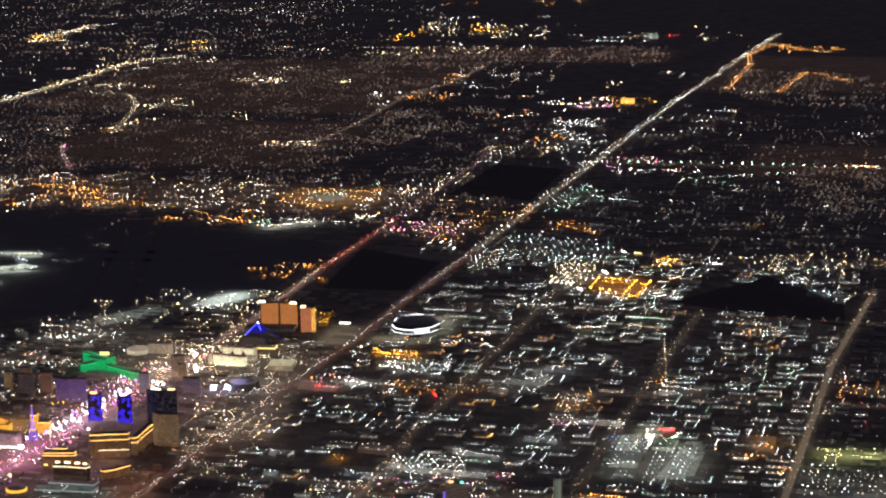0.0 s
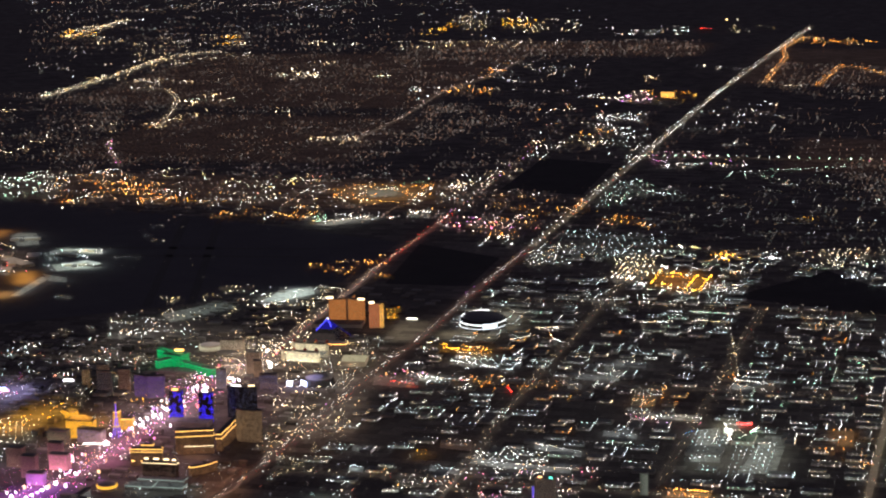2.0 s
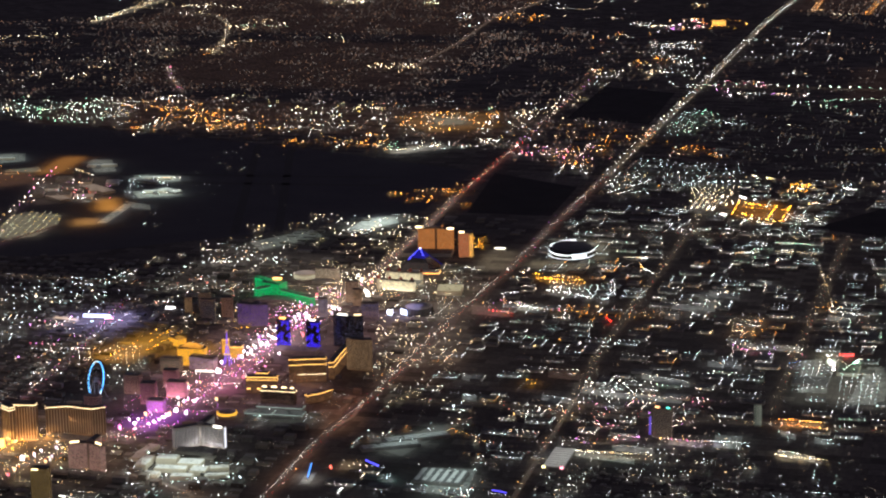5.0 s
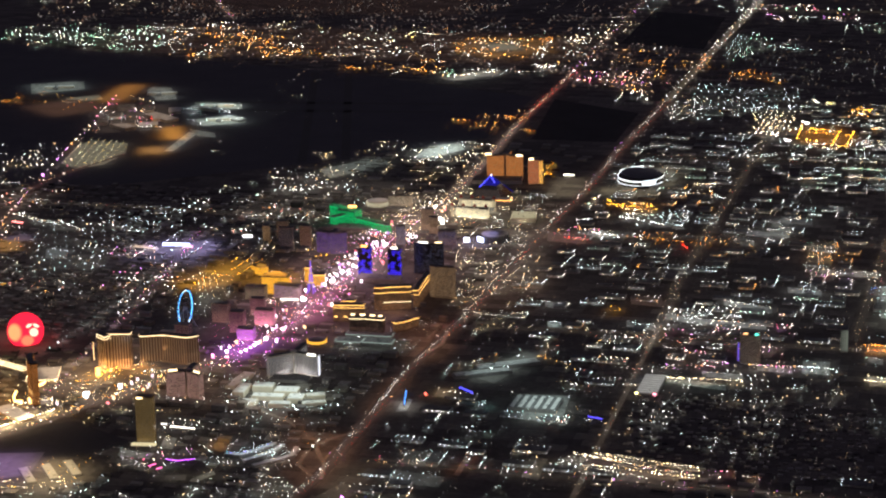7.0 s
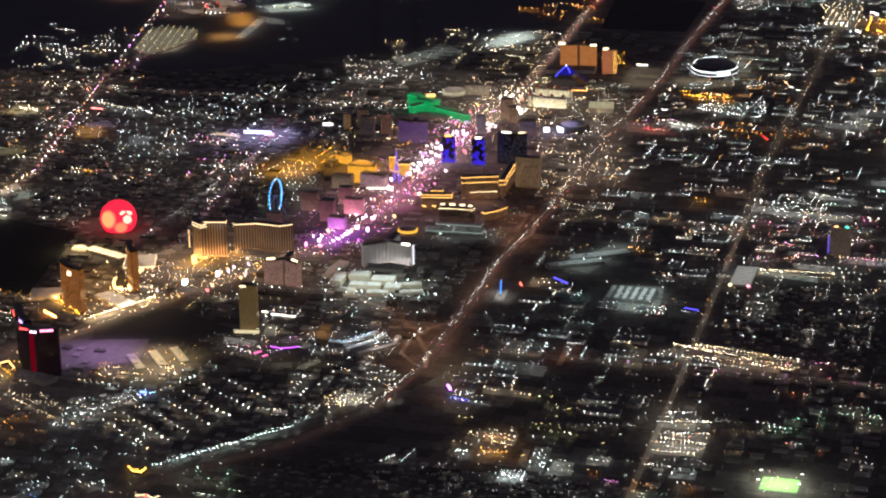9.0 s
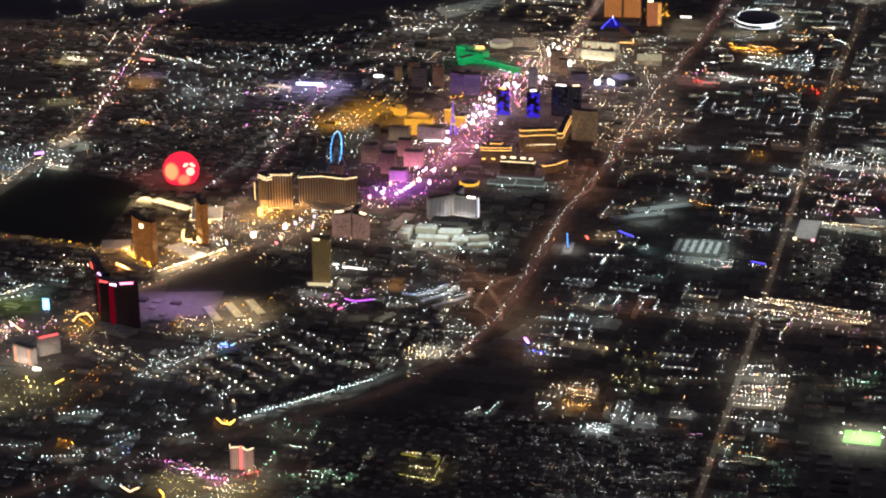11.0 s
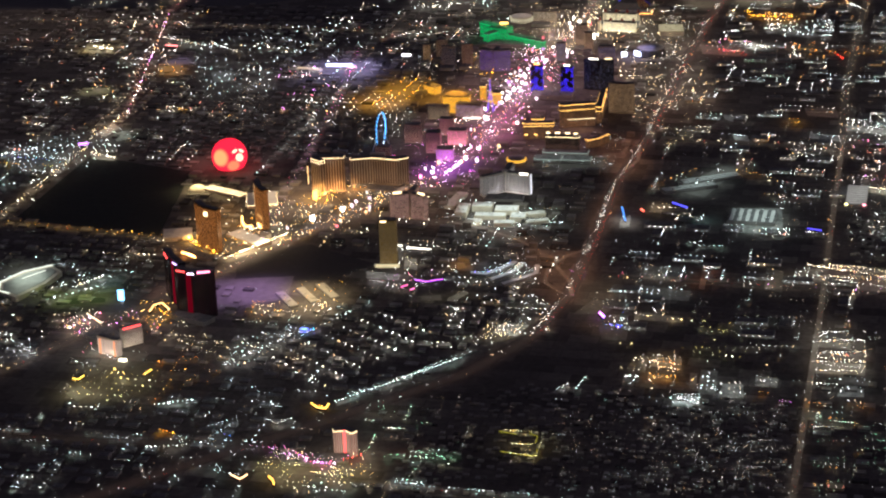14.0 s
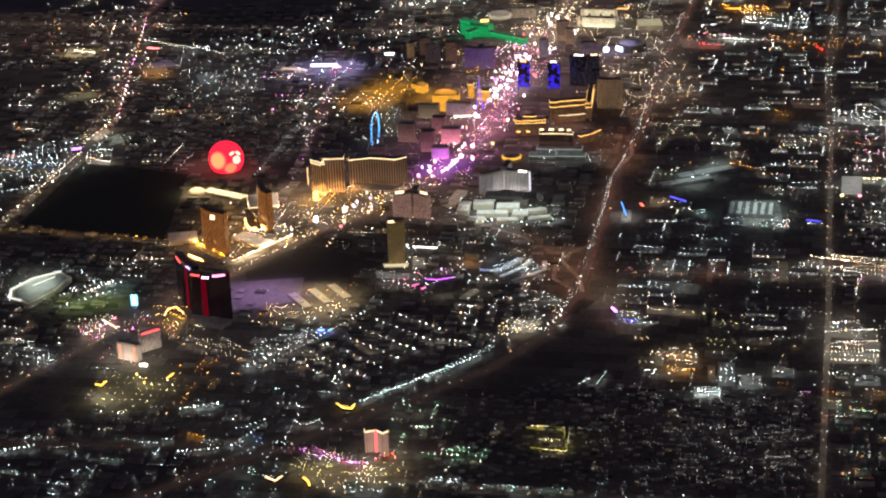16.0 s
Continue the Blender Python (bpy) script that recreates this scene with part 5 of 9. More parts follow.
for x, y, w, d, a in ((60, 1400, 150, 34, -52), (0, 1350, 150, 34, -52), (-60, 1300, 150, 34, -52)):
    b = thing("parking_deck", x, y, "open parking deck under golden lamps", "parking deck")
    podium(b, x, y, w, d, 7, a, WALL, surface("deck_concrete", (.4, .38, .34), (.3, .28, .25), .85, .4), None, "deck")

for a, c in (((-187, 817), (-211, 820)), ((-230, 835), (-326, 840))):
    bar = thing("lit_canopy", a[0], a[1], "long canopy edged with a bright white light bar", "canopy")
    link("roof", *prism(outline([a, c], 12), 0, 7), WALL, bar)
    link("light_bar", *prism(outline([(a[0], a[1] + 7), (c[0], c[1] + 7)], 3), 5, 8), WHITE_LINE, bar)
b = thing("parking_garage", -790, -2310, "square garage with yellowish lit roof deck", "garage")
podium(b, -790, -2310, 120, 130, 24, 10, CREAM, surface("deck_concrete", (.4, .38, .34), (.3, .28, .25), .85, .4), None, "deck")
stage = thing("open_air_stage", 690, -1470, "low stage with a long blue-white glowing screen roof", "stage")
podium(stage, 690, -1480, 150, 40, 14, 8, WALL)
flood_top(stage, 690, -1462, 14, 130, 4, 13, glow("stage_screen", (.5, .55, 1), 4.5), 8, "screen")
flood_top(stage, 630, -1466, 8, 40, 4, 9, glow("stage_pink", (1, .4, .7), 3), 8, "side_screen")
podium(stage, 830, -1420, 130, 30, 10, -10, CREAM, surface("beige_roof", (.6, .5, .36), (.5, .42, .3), .8, .4), None, "side_hall")
overhead_glow(830, -1420, 150, 50, -10, (1, .85, .6), 6, 30)
# Unseen lamp added for the violet haze round the stage.
overhead_glow(680, -1400, 340, 300, 0, (.5, .45, 1), 4.2, 60)

pitch = patch("football_pitch", [(-2265, 1803), (-2153, 1803), (-2153, 1897), (-2265, 1897)], surface("lit_turf", (.2, .42, .12), (.16, .36, .1), .9, 1.0), "brightly floodlit green football pitch", .4)
for x, y in ((-2270, 1815), (-2148, 1815), (-2270, 1885), (-2148, 1885)):
    mast = thing("floodlight_mast", x, y, "tall floodlight mast at the corner of the pitch", "floodlight", "masts round the football pitch")
    bm = bmesh.new()
    drum(bm, x, y, 0, .5, 24, .3, 8)
    part("pole", bm, POLE, mast)
    bm = bmesh.new()
    box(bm, x, y, 24, 7, 1.2, 3, 0, .2)
    part("lamp_bank", bm, glow("mast_light", (.9, 1, .9), 5), mast)
for x, y, w in ((-1862, 768, 160), (-1962, 815, 366), (-1968, 872, 366)):
    shed = thing("storage_shed", x, y, "long low storage shed lined with warm lamps", "shed", "rows of storage sheds")
    bm = bmesh.new()
    box(bm, x, y, 0, w, 16, 4, -7.5, .2)
    part("wall", bm, WALL, shed)
    bm = bmesh.new()
    box(bm, x, y, 4.1, w + 1, 17, .5, -7.5)
    part("roof", bm, ROOF, shed)
    lamps("lamp_row", [(x + u * .9914 + 1.4, y - u * .1305 + 10) for u in np.arange(-w / 2, w / 2, 14.6)], 1.9, "warm", 6 if w > 200 else 4, "row of warm lamps along the shed", shed, 5)


# ---- the airport terminal ----
h = thing("airport_terminal", *TERMINAL, "long low airport terminal with pale roofs and ramps", "terminal")
rng = random.Random(21)
for k in range(9):
    podium(h, TERMINAL[0] + (k % 3 - 1) * 150 + rng.uniform(-20, 20), TERMINAL[1] + (k // 3 - 1) * 210 + rng.uniform(-30, 30), rng.uniform(90, 150), rng.uniform(50, 110), rng.uniform(12, 24), 20 + rng.choice((0, 90)), CREAM if k % 2 else WALL, PALE_ROOF if k % 3 == 0 else ROOF, None, "hall")
for k, (x, y) in enumerate(CONCOURSES):
    h = thing("airport_concourse", x, y, "low airport concourse with a pale roof on the apron", "terminal")
    podium(h, x, y, 190, 32, 14, 20, CREAM, PALE_ROOF)
    podium(h, x + 20, y + 5, 32, 120, 12, 20, WALL, ROOF, None, "cross_hall")

# ---- lamps, block by block ----
# far south of the valley: homes in brown street light, shops along the roads
# Oversized dim brown heads are added for the mottled light over the homes.
field('scatter', ((5570, -15485), (2805, -16785), (1405, -10835), (1735, -8140), (3415, -7850), (4430, -9905)), 5818, 8.0, 'brown', 0.11)
field('scatter', ((1460, -11015), (1020, -12100), (575, -10235), (985, -8265), (1715, -8140)), 633, 7.6, 'brown', 0.19)
field('scatter', ((3030, -17570), (-180, -17945), (-510, -16255), (2010, -15345)), 968, 10.4, 'brown', 0.19)
field('scatter', ((1385, -11835), (395, -12195), (220, -10575), (1045, -10300)), 439, 8.1, 'brown', 0.19)
field('scatter', ((1855, -15480), (570, -15645), (175, -12660), (1140, -12975)), 126, 5.8, 'dim', 2.5)
field('scatter', ((-2635, -8745), (-3230, -8985), (-3340, -7040), (-2750, -7155)), 730, 6.5, 'brown', 0.19)
field('scatter', ((-1180, -16340), (-2880, -15010), (-3070, -11720), (-1405, -13250)), 969, 9.0, 'brown', 0.19)
field('scatter', ((8830, -18815), (3550, -19380), (2750, -16595), (7145, -15405)), 642, 11.2, 'brown', 0.19)
field('scatter', ((1670, -10060), (-535, -11520), (-840, -7770), (815, -7480)), 742, 6.7, 'brown', 0.21)
field('scatter', ((-460, -11905), (-3060, -11910), (-3230, -8985), (-1165, -8920)), 557, 7.0, 'brown', 0.24)
field('scatter', ((-930, -7535), (-3275, -8200), (-3430, -5505), (-1750, -5730)), 932, 5.2, 'dim', 0.3)
field('scatter', ((3415, -7850), (985, -8265), (-280, -6055), (815, -5850), (2570, -6145)), 1020, 5.2, 'brown', 0.42)
field('scatter', ((165, -7595), (-1040, -7805), (-1175, -5435), (-245, -5640)), 432, 4.9, 'brown', 0.42)
field('scatter', ((2910, -16905), (2100, -16675), (1020, -11890), (1460, -11015)), 504, 9.4, 'brown', 0.17)
field('scatter', ((7605, -16335), (6495, -16470), (5590, -13855), (5850, -12780)), 38, 7.4, 'dim', 3)
field('scatter', ((11650, -24525), (6070, -24950), (4100, -17800), (7765, -16660)), 607, 12.0, 'brown', 0.24)
field('scatter', ((9080, -21685), (8020, -23440), (7495, -22225), (8740, -20940)), 25, 9.2, 'dim', 3)
field('scatter', ((7180, -22665), (6140, -24035), (5155, -22045), (5920, -19960)), 34, 9.0, 'dim', 3)
field('scatter', ((4460, -25070), (1710, -25050), (1635, -24395), (4225, -24190)), 21, 8.6, 'sodium', 2.5)
field('scatter', ((5580, -12240), (5615, -15110), (5120, -14195), (5285, -11640)), 44, 6.9, 'warm', 4)
field('scatter', ((8075, -18250), (8135, -20445), (7670, -19440), (7730, -17525)), 36, 8.7, 'warm', 5)
field('scatter', ((8295, -18385), (7835, -18595), (7395, -17715), (7905, -17655)), 31, 8.5, 'gold', 6)
field('scatter', ((7635, -17990), (6135, -16990), (5895, -16340), (7110, -17020)), 31, 8.1, 'warm', 4)
field('scatter', ((6495, -17670), (5605, -18370), (5030, -16850), (5930, -16335)), 66, 8.0, 'warm', 3.5)
field('scatter', ((5855, -18040), (5670, -18365), (5225, -17240), (5385, -16945)), 25, 8.1, 'gold', 4)
field('scatter', ((6340, -16285), (5440, -16530), (5080, -15545), (5445, -14720)), 48, 7.6, 'warm', 4)
field('scatter', ((5765, -15460), (4850, -16470), (4530, -15615), (5345, -14560)), 58, 7.4, 'warm', 4)
field('scatter', ((5575, -13540), (4080, -13435), (3890, -12960), (5265, -12865)), 56, 6.7, 'warm', 3.5)
field('scatter', ((3845, -14480), (3415, -14535), (3100, -13670), (3595, -13705)), 47, 6.9, 'warm', 4.5)
field('scatter', ((3725, -15235), (3415, -15395), (3195, -14730), (3530, -14685)), 12, 7.1, 'warm', 4)
field('scatter', ((4475, -17610), (4240, -17785), (3975, -16975), (4180, -16750)), 10, 7.8, 'warm', 3.5)
field('rows', ((3925, -17255), (3795, -17340), (3670, -16945), (3795, -16860)), 8, 7.8, 'white', 5)
field('scatter', ((3475, -17445), (1350, -18115), (1130, -17250), (3270, -16725)), 81, 7.7, 'warm', 3)
field('scatter', ((3420, -18920), (3380, -20475), (3085, -19430), (3185, -18195)), 30, 8.3, 'gold', 5)
field('rows', ((2850, -20530), (2385, -20580), (2180, -19685), (2590, -19485)), 20, 9.6, 'gold', 9)
field('scatter', ((3560, -21075), (1765, -20385), (1435, -18835), (2755, -18100)), 108, 8.4, 'warm', 4)
field('scatter', ((925, -19505), (125, -19905), (-70, -18640), (700, -18335)), 24, 8.1, 'dim', 4)
field('scatter', ((-135, -20580), (-855, -20655), (-970, -19105), (-475, -18685)), 14, 8.2, 'warm', 5)
field('rows', ((2645, -14100), (2480, -14120), (2375, -13775), (2535, -13750)), 9, 6.7, 'white', 4)
field('scatter', ((1950, -13095), (1765, -13360), (1440, -12125), (1665, -12090)), 26, 6.3, 'white', 4)
field('scatter', ((1700, -13130), (1315, -13425), (865, -12560), (1505, -12555)), 33, 6.3, 'sodium', 4)
field('scatter', ((1630, -14395), (1490, -15820), (1325, -15260), (1375, -13660)), 18, 6.9, 'sodium', 4)
field('scatter', ((1855, -9680), (1460, -9745), (1325, -9335), (1740, -9265)), 45, 5.4, 'warm', 5)
field('scatter', ((4010, -12190), (3525, -12260), (3270, -11595), (3710, -11525)), 37, 6.3, 'warm', 5)
field('scatter', ((3470, -10210), (3465, -11310), (3315, -11005), (3265, -9800)), 20, 5.9, 'warm', 4.5)
field('scatter', ((3600, -10260), (3485, -10280), (3250, -9735), (3345, -9720)), 13, 5.7, 'warm', 7)
field('scatter', ((3990, -10350), (3815, -10380), (3655, -10030), (3830, -10000)), 7, 5.8, 'warm', 4)
field('scatter', ((2810, -11410), (2505, -11255), (2395, -10870), (2595, -10840)), 8, 5.9, 'warm', 4)
field('scatter', ((11650, -24525), (4280, -25085), (2820, -19460), (7765, -16660)), 600, 9.7, 'dim', 0.7)
field('scatter', ((6555, -11985), (4680, -12295), (2935, -7930), (4260, -7400)), 1237, 8.1, 'brown', 0.17)
field('scatter', ((5915, -11125), (5290, -11230), (5050, -10700), (5695, -10670)), 30, 6.2, 'warm', 4)
field('scatter', ((4470, -8640), (3925, -8675), (3835, -8350), (4315, -8325)), 18, 5.4, 'warm', 4)
field('scatter', ((4135, -7155), (3005, -7315), (2635, -6440), (3730, -6345)), 94, 4.9, 'green', 5)
field('scatter', ((4945, -8775), (4730, -8655), (4590, -8365), (4770, -8425)), 9, 5.5, 'white', 5)
field('scatter', ((5420, -9725), (3770, -10020), (2730, -7420), (4135, -7155)), 61, 5.4, 'warm', 4)
field('scatter', ((4760, -7495), (3140, -7475), (2695, -6370), (4220, -6425)), 109, 4.9, 'green', 5)
# outlet shops and the hotel by the motorway in the south
field('scatter', ((140, -12755), (0, -12865), (-90, -12440), (55, -12415)), 12, 6.2, 'white', 6)
field('scatter', ((-75, -12785), (-450, -13115), (-630, -12265), (-275, -12045)), 41, 6.1, 'neon', 6)
field('scatter', ((-420, -13110), (-890, -12905), (-975, -12230), (-605, -12260)), 27, 6.1, 'gold', 5)
field('rows', ((-195, -11310), (-615, -11415), (-695, -10940), (-355, -10775)), 45, 5.7, 'white', 6)
field('scatter', ((-205, -10900), (-830, -10460), (-1215, -8870), (-855, -8695)), 93, 5.3, 'white', 5)
field('scatter', ((-20, -9785), (-525, -10550), (-630, -10085), (-105, -9540)), 19, 5.4, 'sodium', 4.5)
field('scatter', ((-20, -9590), (-650, -9695), (-690, -9075), (-190, -8905)), 34, 5.2, 'warm', 5)
field('scatter', ((-105, -14370), (-250, -14545), (-335, -14050), (-215, -13935)), 5, 6.6, 'warm', 5)
field('scatter', ((-470, -15330), (-985, -15290), (-1030, -14970), (-525, -15010)), 6, 6.9, 'dim', 4)
field('scatter', ((-1430, -13910), (-1885, -13785), (-1925, -13420), (-1480, -13540)), 13, 6.4, 'warm', 3.5)
field('scatter', ((-420, -12105), (-1715, -12940), (-2600, -10075), (-1195, -9220)), 66, 5.6, 'white', 5)
field('scatter', ((-2760, -11485), (-3070, -11720), (-3130, -10655), (-2825, -10610)), 9, 5.6, 'dim', 4)
field('scatter', ((-1255, -18700), (-1660, -18325), (-2245, -17990), (-2245, -17530), (-1660, -17655), (-1300, -18010)), 66, 7.7, 'sodium', 4)
field('scatter', ((-1010, -9250), (-1485, -9210), (-1715, -8730), (-1315, -8550)), 40, 5.0, 'neon', 6)
field('scatter', ((-1265, -8595), (-1895, -8645), (-1925, -8435), (-1315, -8330)), 31, 4.8, 'white', 6)
field('scatter', ((-1650, -8860), (-2080, -8845), (-2115, -8575), (-1705, -8505)), 14, 4.9, 'neon', 5)
field('scatter', ((-2655, -9000), (-3210, -9265), (-3230, -8985), (-2675, -8780)), 19, 4.9, 'neon', 4.5)
field('scatter', ((-1785, -8250), (-2655, -8560), (-2675, -7895), (-1910, -7960)), 27, 4.7, 'green', 4.5)
field('scatter', ((-1090, -7565), (-2695, -8095), (-3385, -6230), (-3435, -5370), (-2400, -5305), (-1715, -5915)), 98, 4.2, 'white', 3)
field('rows', ((-1225, -7295), (-1560, -7405), (-1600, -7175), (-1295, -7120)), 15, 4.5, 'green', 3.5)
field('scatter', ((-2550, -6575), (-2630, -6590), (-2650, -6410), (-2575, -6395)), 5, 4.2, 'gold', 3)
# south edge of the airfield and the shops beyond it
field('scatter', ((3310, -7640), (2725, -7685), (2415, -7200), (2865, -6740)), 28, 4.9, 'white', 5)
field('scatter', ((2980, -6970), (2380, -6825), (2050, -6285), (2700, -6400)), 18, 4.7, 'white', 4.5)
field('scatter', ((2930, -7430), (2590, -7490), (1585, -6370), (2265, -6670)), 57, 4.8, 'sodium', 5)
field('scatter', ((2845, -7255), (1775, -6930), (1565, -6325), (2065, -6330)), 37, 4.6, 'sodium', 4)
field('scatter', ((2505, -7920), (1850, -7780), (1675, -7330), (2230, -7340)), 21, 4.9, 'yellow', 4)
field('scatter', ((1830, -7620), (1165, -7735), (935, -7205), (1575, -6970)), 33, 4.7, 'yellow', 4.5)
field('scatter', ((1960, -7280), (975, -7200), (650, -6270), (1490, -6340)), 51, 4.6, 'white', 5)
field('rows', ((1965, -6825), (1785, -6805), (1730, -6670), (1905, -6690)), 6, 4.6, 'white', 5)
field('scatter', ((2690, -6380), (2390, -6385), (2310, -6215), (2605, -6210)), 11, 4.6, 'sodium', 5)
field('scatter', ((1385, -6135), (925, -6150), (830, -5890), (1300, -5975)), 23, 4.3, 'sodium', 5)
field('scatter', ((1050, -6700), (870, -6780), (525, -5865), (725, -5825)), 27, 4.4, 'sodium', 6)
field('scatter', ((855, -7095), (735, -7495), (190, -7540), (155, -6720), (750, -6800)), 59, 4.6, 'sodium', 4.5)
field('scatter', ((700, -7195), (415, -7295), (305, -6880), (590, -6875)), 14, 4.6, 'dim', 4)
field('scatter', ((625, -5970), (590, -6150), (500, -5950), (560, -5815)), 16, 4.3, 'green', 4)
field('rows', ((570, -6150), (310, -6155), (270, -6035), (525, -6030)), 15, 4.3, 'white', 5)
field('scatter', ((150, -6360), (-70, -6335), (-120, -6150), (90, -6175)), 19, 4.3, 'white', 7)
field('scatter', ((245, -6000), (105, -7105), (-120, -7025), (-265, -6370), (55, -5890)), 23, 4.4, 'mixed', 5)
field('scatter', ((110, -7400), (-150, -8515), (-330, -7995), (-140, -7100)), 59, 4.7, 'warm', 5.5)
field('scatter', ((-190, -8905), (-290, -9440), (-390, -9210), (-305, -8600)), 13, 5.1, 'white', 5)
field('rows', ((-290, -7225), (-650, -7195), (-685, -7055), (-325, -7085)), 14, 4.5, 'white', 4.5)
field('scatter', ((-210, -6145), (-695, -6340), (-945, -5810), (-440, -5485)), 100, 4.2, 'neon', 5)
field('scatter', ((-420, -6080), (-830, -6260), (-1005, -5685), (-650, -5525)), 43, 4.1, 'sodium', 5)
field('scatter', ((-555, -5600), (-890, -5570), (-935, -5240), (-690, -5230)), 24, 4.0, 'white', 6)
field('scatter', ((-330, -6995), (-1040, -7025), (-1095, -6245), (-525, -6265)), 40, 4.3, 'sodium', 5)
field('scatter', ((-1080, -6670), (-1485, -6360), (-1615, -5975), (-1220, -6185)), 22, 4.2, 'sodium', 5.5)
field('scatter', ((-1190, -7885), (-1090, -6805), (-1245, -6525), (-1380, -7615)), 50, 4.5, 'green', 5)
field('scatter', ((-1190, -6690), (-1785, -5930), (-1780, -5735), (-1255, -6030)), 18, 4.1, 'mixed', 4.5)
# works and flats west of the motorway
field('rows', ((-1095, -5840), (-1735, -5805), (-1810, -5055), (-1160, -5035)), 143, 3.9, 'cool', 5)
field('rows', ((-995, -5125), (-1140, -5430), (-1345, -4765), (-1105, -4685)), 56, 3.8, 'white', 6)
field('rows', ((-1550, -5060), (-1800, -5105), (-1855, -4460), (-1625, -4495)), 76, 3.7, 'warm', 6)
field('scatter', ((-2100, -5285), (-2225, -5360), (-2315, -5085), (-2175, -4925)), 25, 3.8, 'gold', 6)
field('scatter', ((-1750, -5730), (-2355, -5385), (-2435, -3980), (-1845, -3860)), 85, 3.7, 'cool', 6)
field('scatter', ((-2360, -5350), (-3420, -5680), (-3465, -4850), (-2735, -4870)), 68, 3.8, 'warm', 6)
field('scatter', ((-2740, -5515), (-3425, -5540), (-3445, -5235), (-2775, -5205)), 46, 3.9, 'warm', 5)
field('scatter', ((-2915, -4820), (-3205, -4720), (-3235, -4350), (-2950, -4445)), 27, 3.6, 'cool', 6)
field('scatter', ((-2775, -3635), (-3035, -3625), (-3070, -3315), (-2815, -3325)), 27, 3.3, 'sodium', 5)
field('apartments', ((-1090, -2730), (-1340, -2755), (-1410, -2560), (-1260, -2530)), 37, 3.2, 'gold', 7)
field('rows', ((-1250, -2470), (-1555, -2590), (-1585, -2370), (-1340, -2265)), 44, 3.1, 'cool', 6)
field('scatter', ((-1395, -2170), (-1915, -2120), (-1950, -1975), (-1435, -2020)), 44, 3.0, 'sodium', 5)
field('scatter', ((-1000, -2195), (-1445, -2180), (-1465, -1925), (-1130, -1955)), 28, 3.0, 'neon', 6)
field('scatter', ((-2210, -2080), (-2340, -2210), (-2430, -1735), (-2290, -1705)), 27, 2.9, 'sodium', 5)
field('scatter', ((-2585, -2450), (-2665, -2540), (-2695, -2335), (-2615, -2265)), 18, 3.0, 'sodium', 6)
field('scatter', ((-2225, -1645), (-2575, -1630), (-2595, -1515), (-2310, -1485)), 32, 2.8, 'neon', 7)
field('scatter', ((-2890, -2750), (-3240, -2935), (-3240, -2395), (-3000, -2245)), 41, 3.0, 'green', 5)
field('scatter', ((-3100, -1435), (-3300, -1480), (-3320, -1075), (-3140, -1115)), 38, 2.7, 'sodium', 6)
field('scatter', ((-3355, -2795), (-3575, -3005), (-3645, -1725), (-3375, -1665)), 73, 2.9, 'mixed', 5)
field('scatter', ((-3285, -2405), (-3600, -2575), (-3610, -2370), (-3300, -2260)), 22, 3.0, 'sodium', 5)
field('rows', ((-3360, -1205), (-3680, -1155), (-3695, -845), (-3360, -775)), 94, 2.6, 'white', 6)
field('scatter', ((-3375, -1410), (-3660, -1510), (-3670, -1295), (-3390, -1290)), 42, 2.7, 'yellow', 6)
# faint lamps of yards, porches and windows all over the town
field('scatter', ((-3400, -5400), (-1000, -5400), (-1000, 1500), (-3400, 1500)), 4160, 2.2, 'dim', 0.6)
field('scatter', ((-5200, -5400), (-3400, -5400), (-3400, 1500), (-5200, 1500)), 1920, 2.2, 'dim', 0.6)
field('scatter', ((-3400, 1500), (-1850, 1500), (-1850, 3000), (-3400, 3000)), 400, 2.2, 'dim', 0.6)
field('scatter', ((1250, -2300), (3600, -2300), (3600, 1600), (1250, 1600)), 2560, 2.2, 'dim', 0.6)
field('scatter', ((450, -1800), (1250, -1800), (1250, -100), (450, -100)), 960, 2.2, 'dim', 0.6)
field('scatter', ((-850, -2700), (500, -2700), (500, -1700), (-850, -1700)), 900, 2.2, 'warm', 0.8)
field('scatter', ((-850, -1700), (450, -1700), (450, 900), (-850, 900)), 1800, 2.2, 'dim', 0.8)
field('scatter', ((-850, 900), (1500, 900), (1500, 2000), (-850, 2000)), 880, 2.2, 'dim', 0.6)
field('scatter', ((-700, 2000), (1500, 2000), (1500, 3000), (-700, 3000)), 560, 2.2, 'dim', 0.6)
field('scatter', ((-255, 2530), (-320, 2550), (-330, 2595), (-265, 2585)), 19, 2.0, 'pink', 6)
field('scatter', ((-330, 2595), (-500, 2540), (-510, 2575), (-385, 2630)), 22, 2.0, 'neon', 5)
field('scatter', ((35, -1045), (-155, -1475), (-115, -2320), (-220, -2465), (-430, -1250), (-355, -445), (-225, 45), (-110, 0)), 290, 2.5, 'neon', 7)
field('scatter', ((-85, -2315), (135, -3840), (-240, -3925), (-360, -2860), (-360, -1935)), 160, 3.0, 'warm', 6)
field('scatter', ((-165, -2690), (-480, -3015), (-860, -2610), (-920, -1650), (-540, -1765)), 163, 2.8, 'warm', 5)
field('scatter', ((-45, -1650), (-225, -2120), (-385, -1525), (-260, -1115)), 79, 2.7, 'pink', 6)
field('scatter', ((90, -1725), (-25, -1910), (-125, -1570), (-5, -1340)), 29, 2.7, 'gold', 6)
field('scatter', ((-510, -1555), (-720, -1810), (-930, -1005), (-780, -795)), 50, 2.3, 'warm', 4)
field('scatter', ((390, -1445), (150, -1925), (5, -1640), (165, -1110)), 40, 2.7, 'warm', 5)
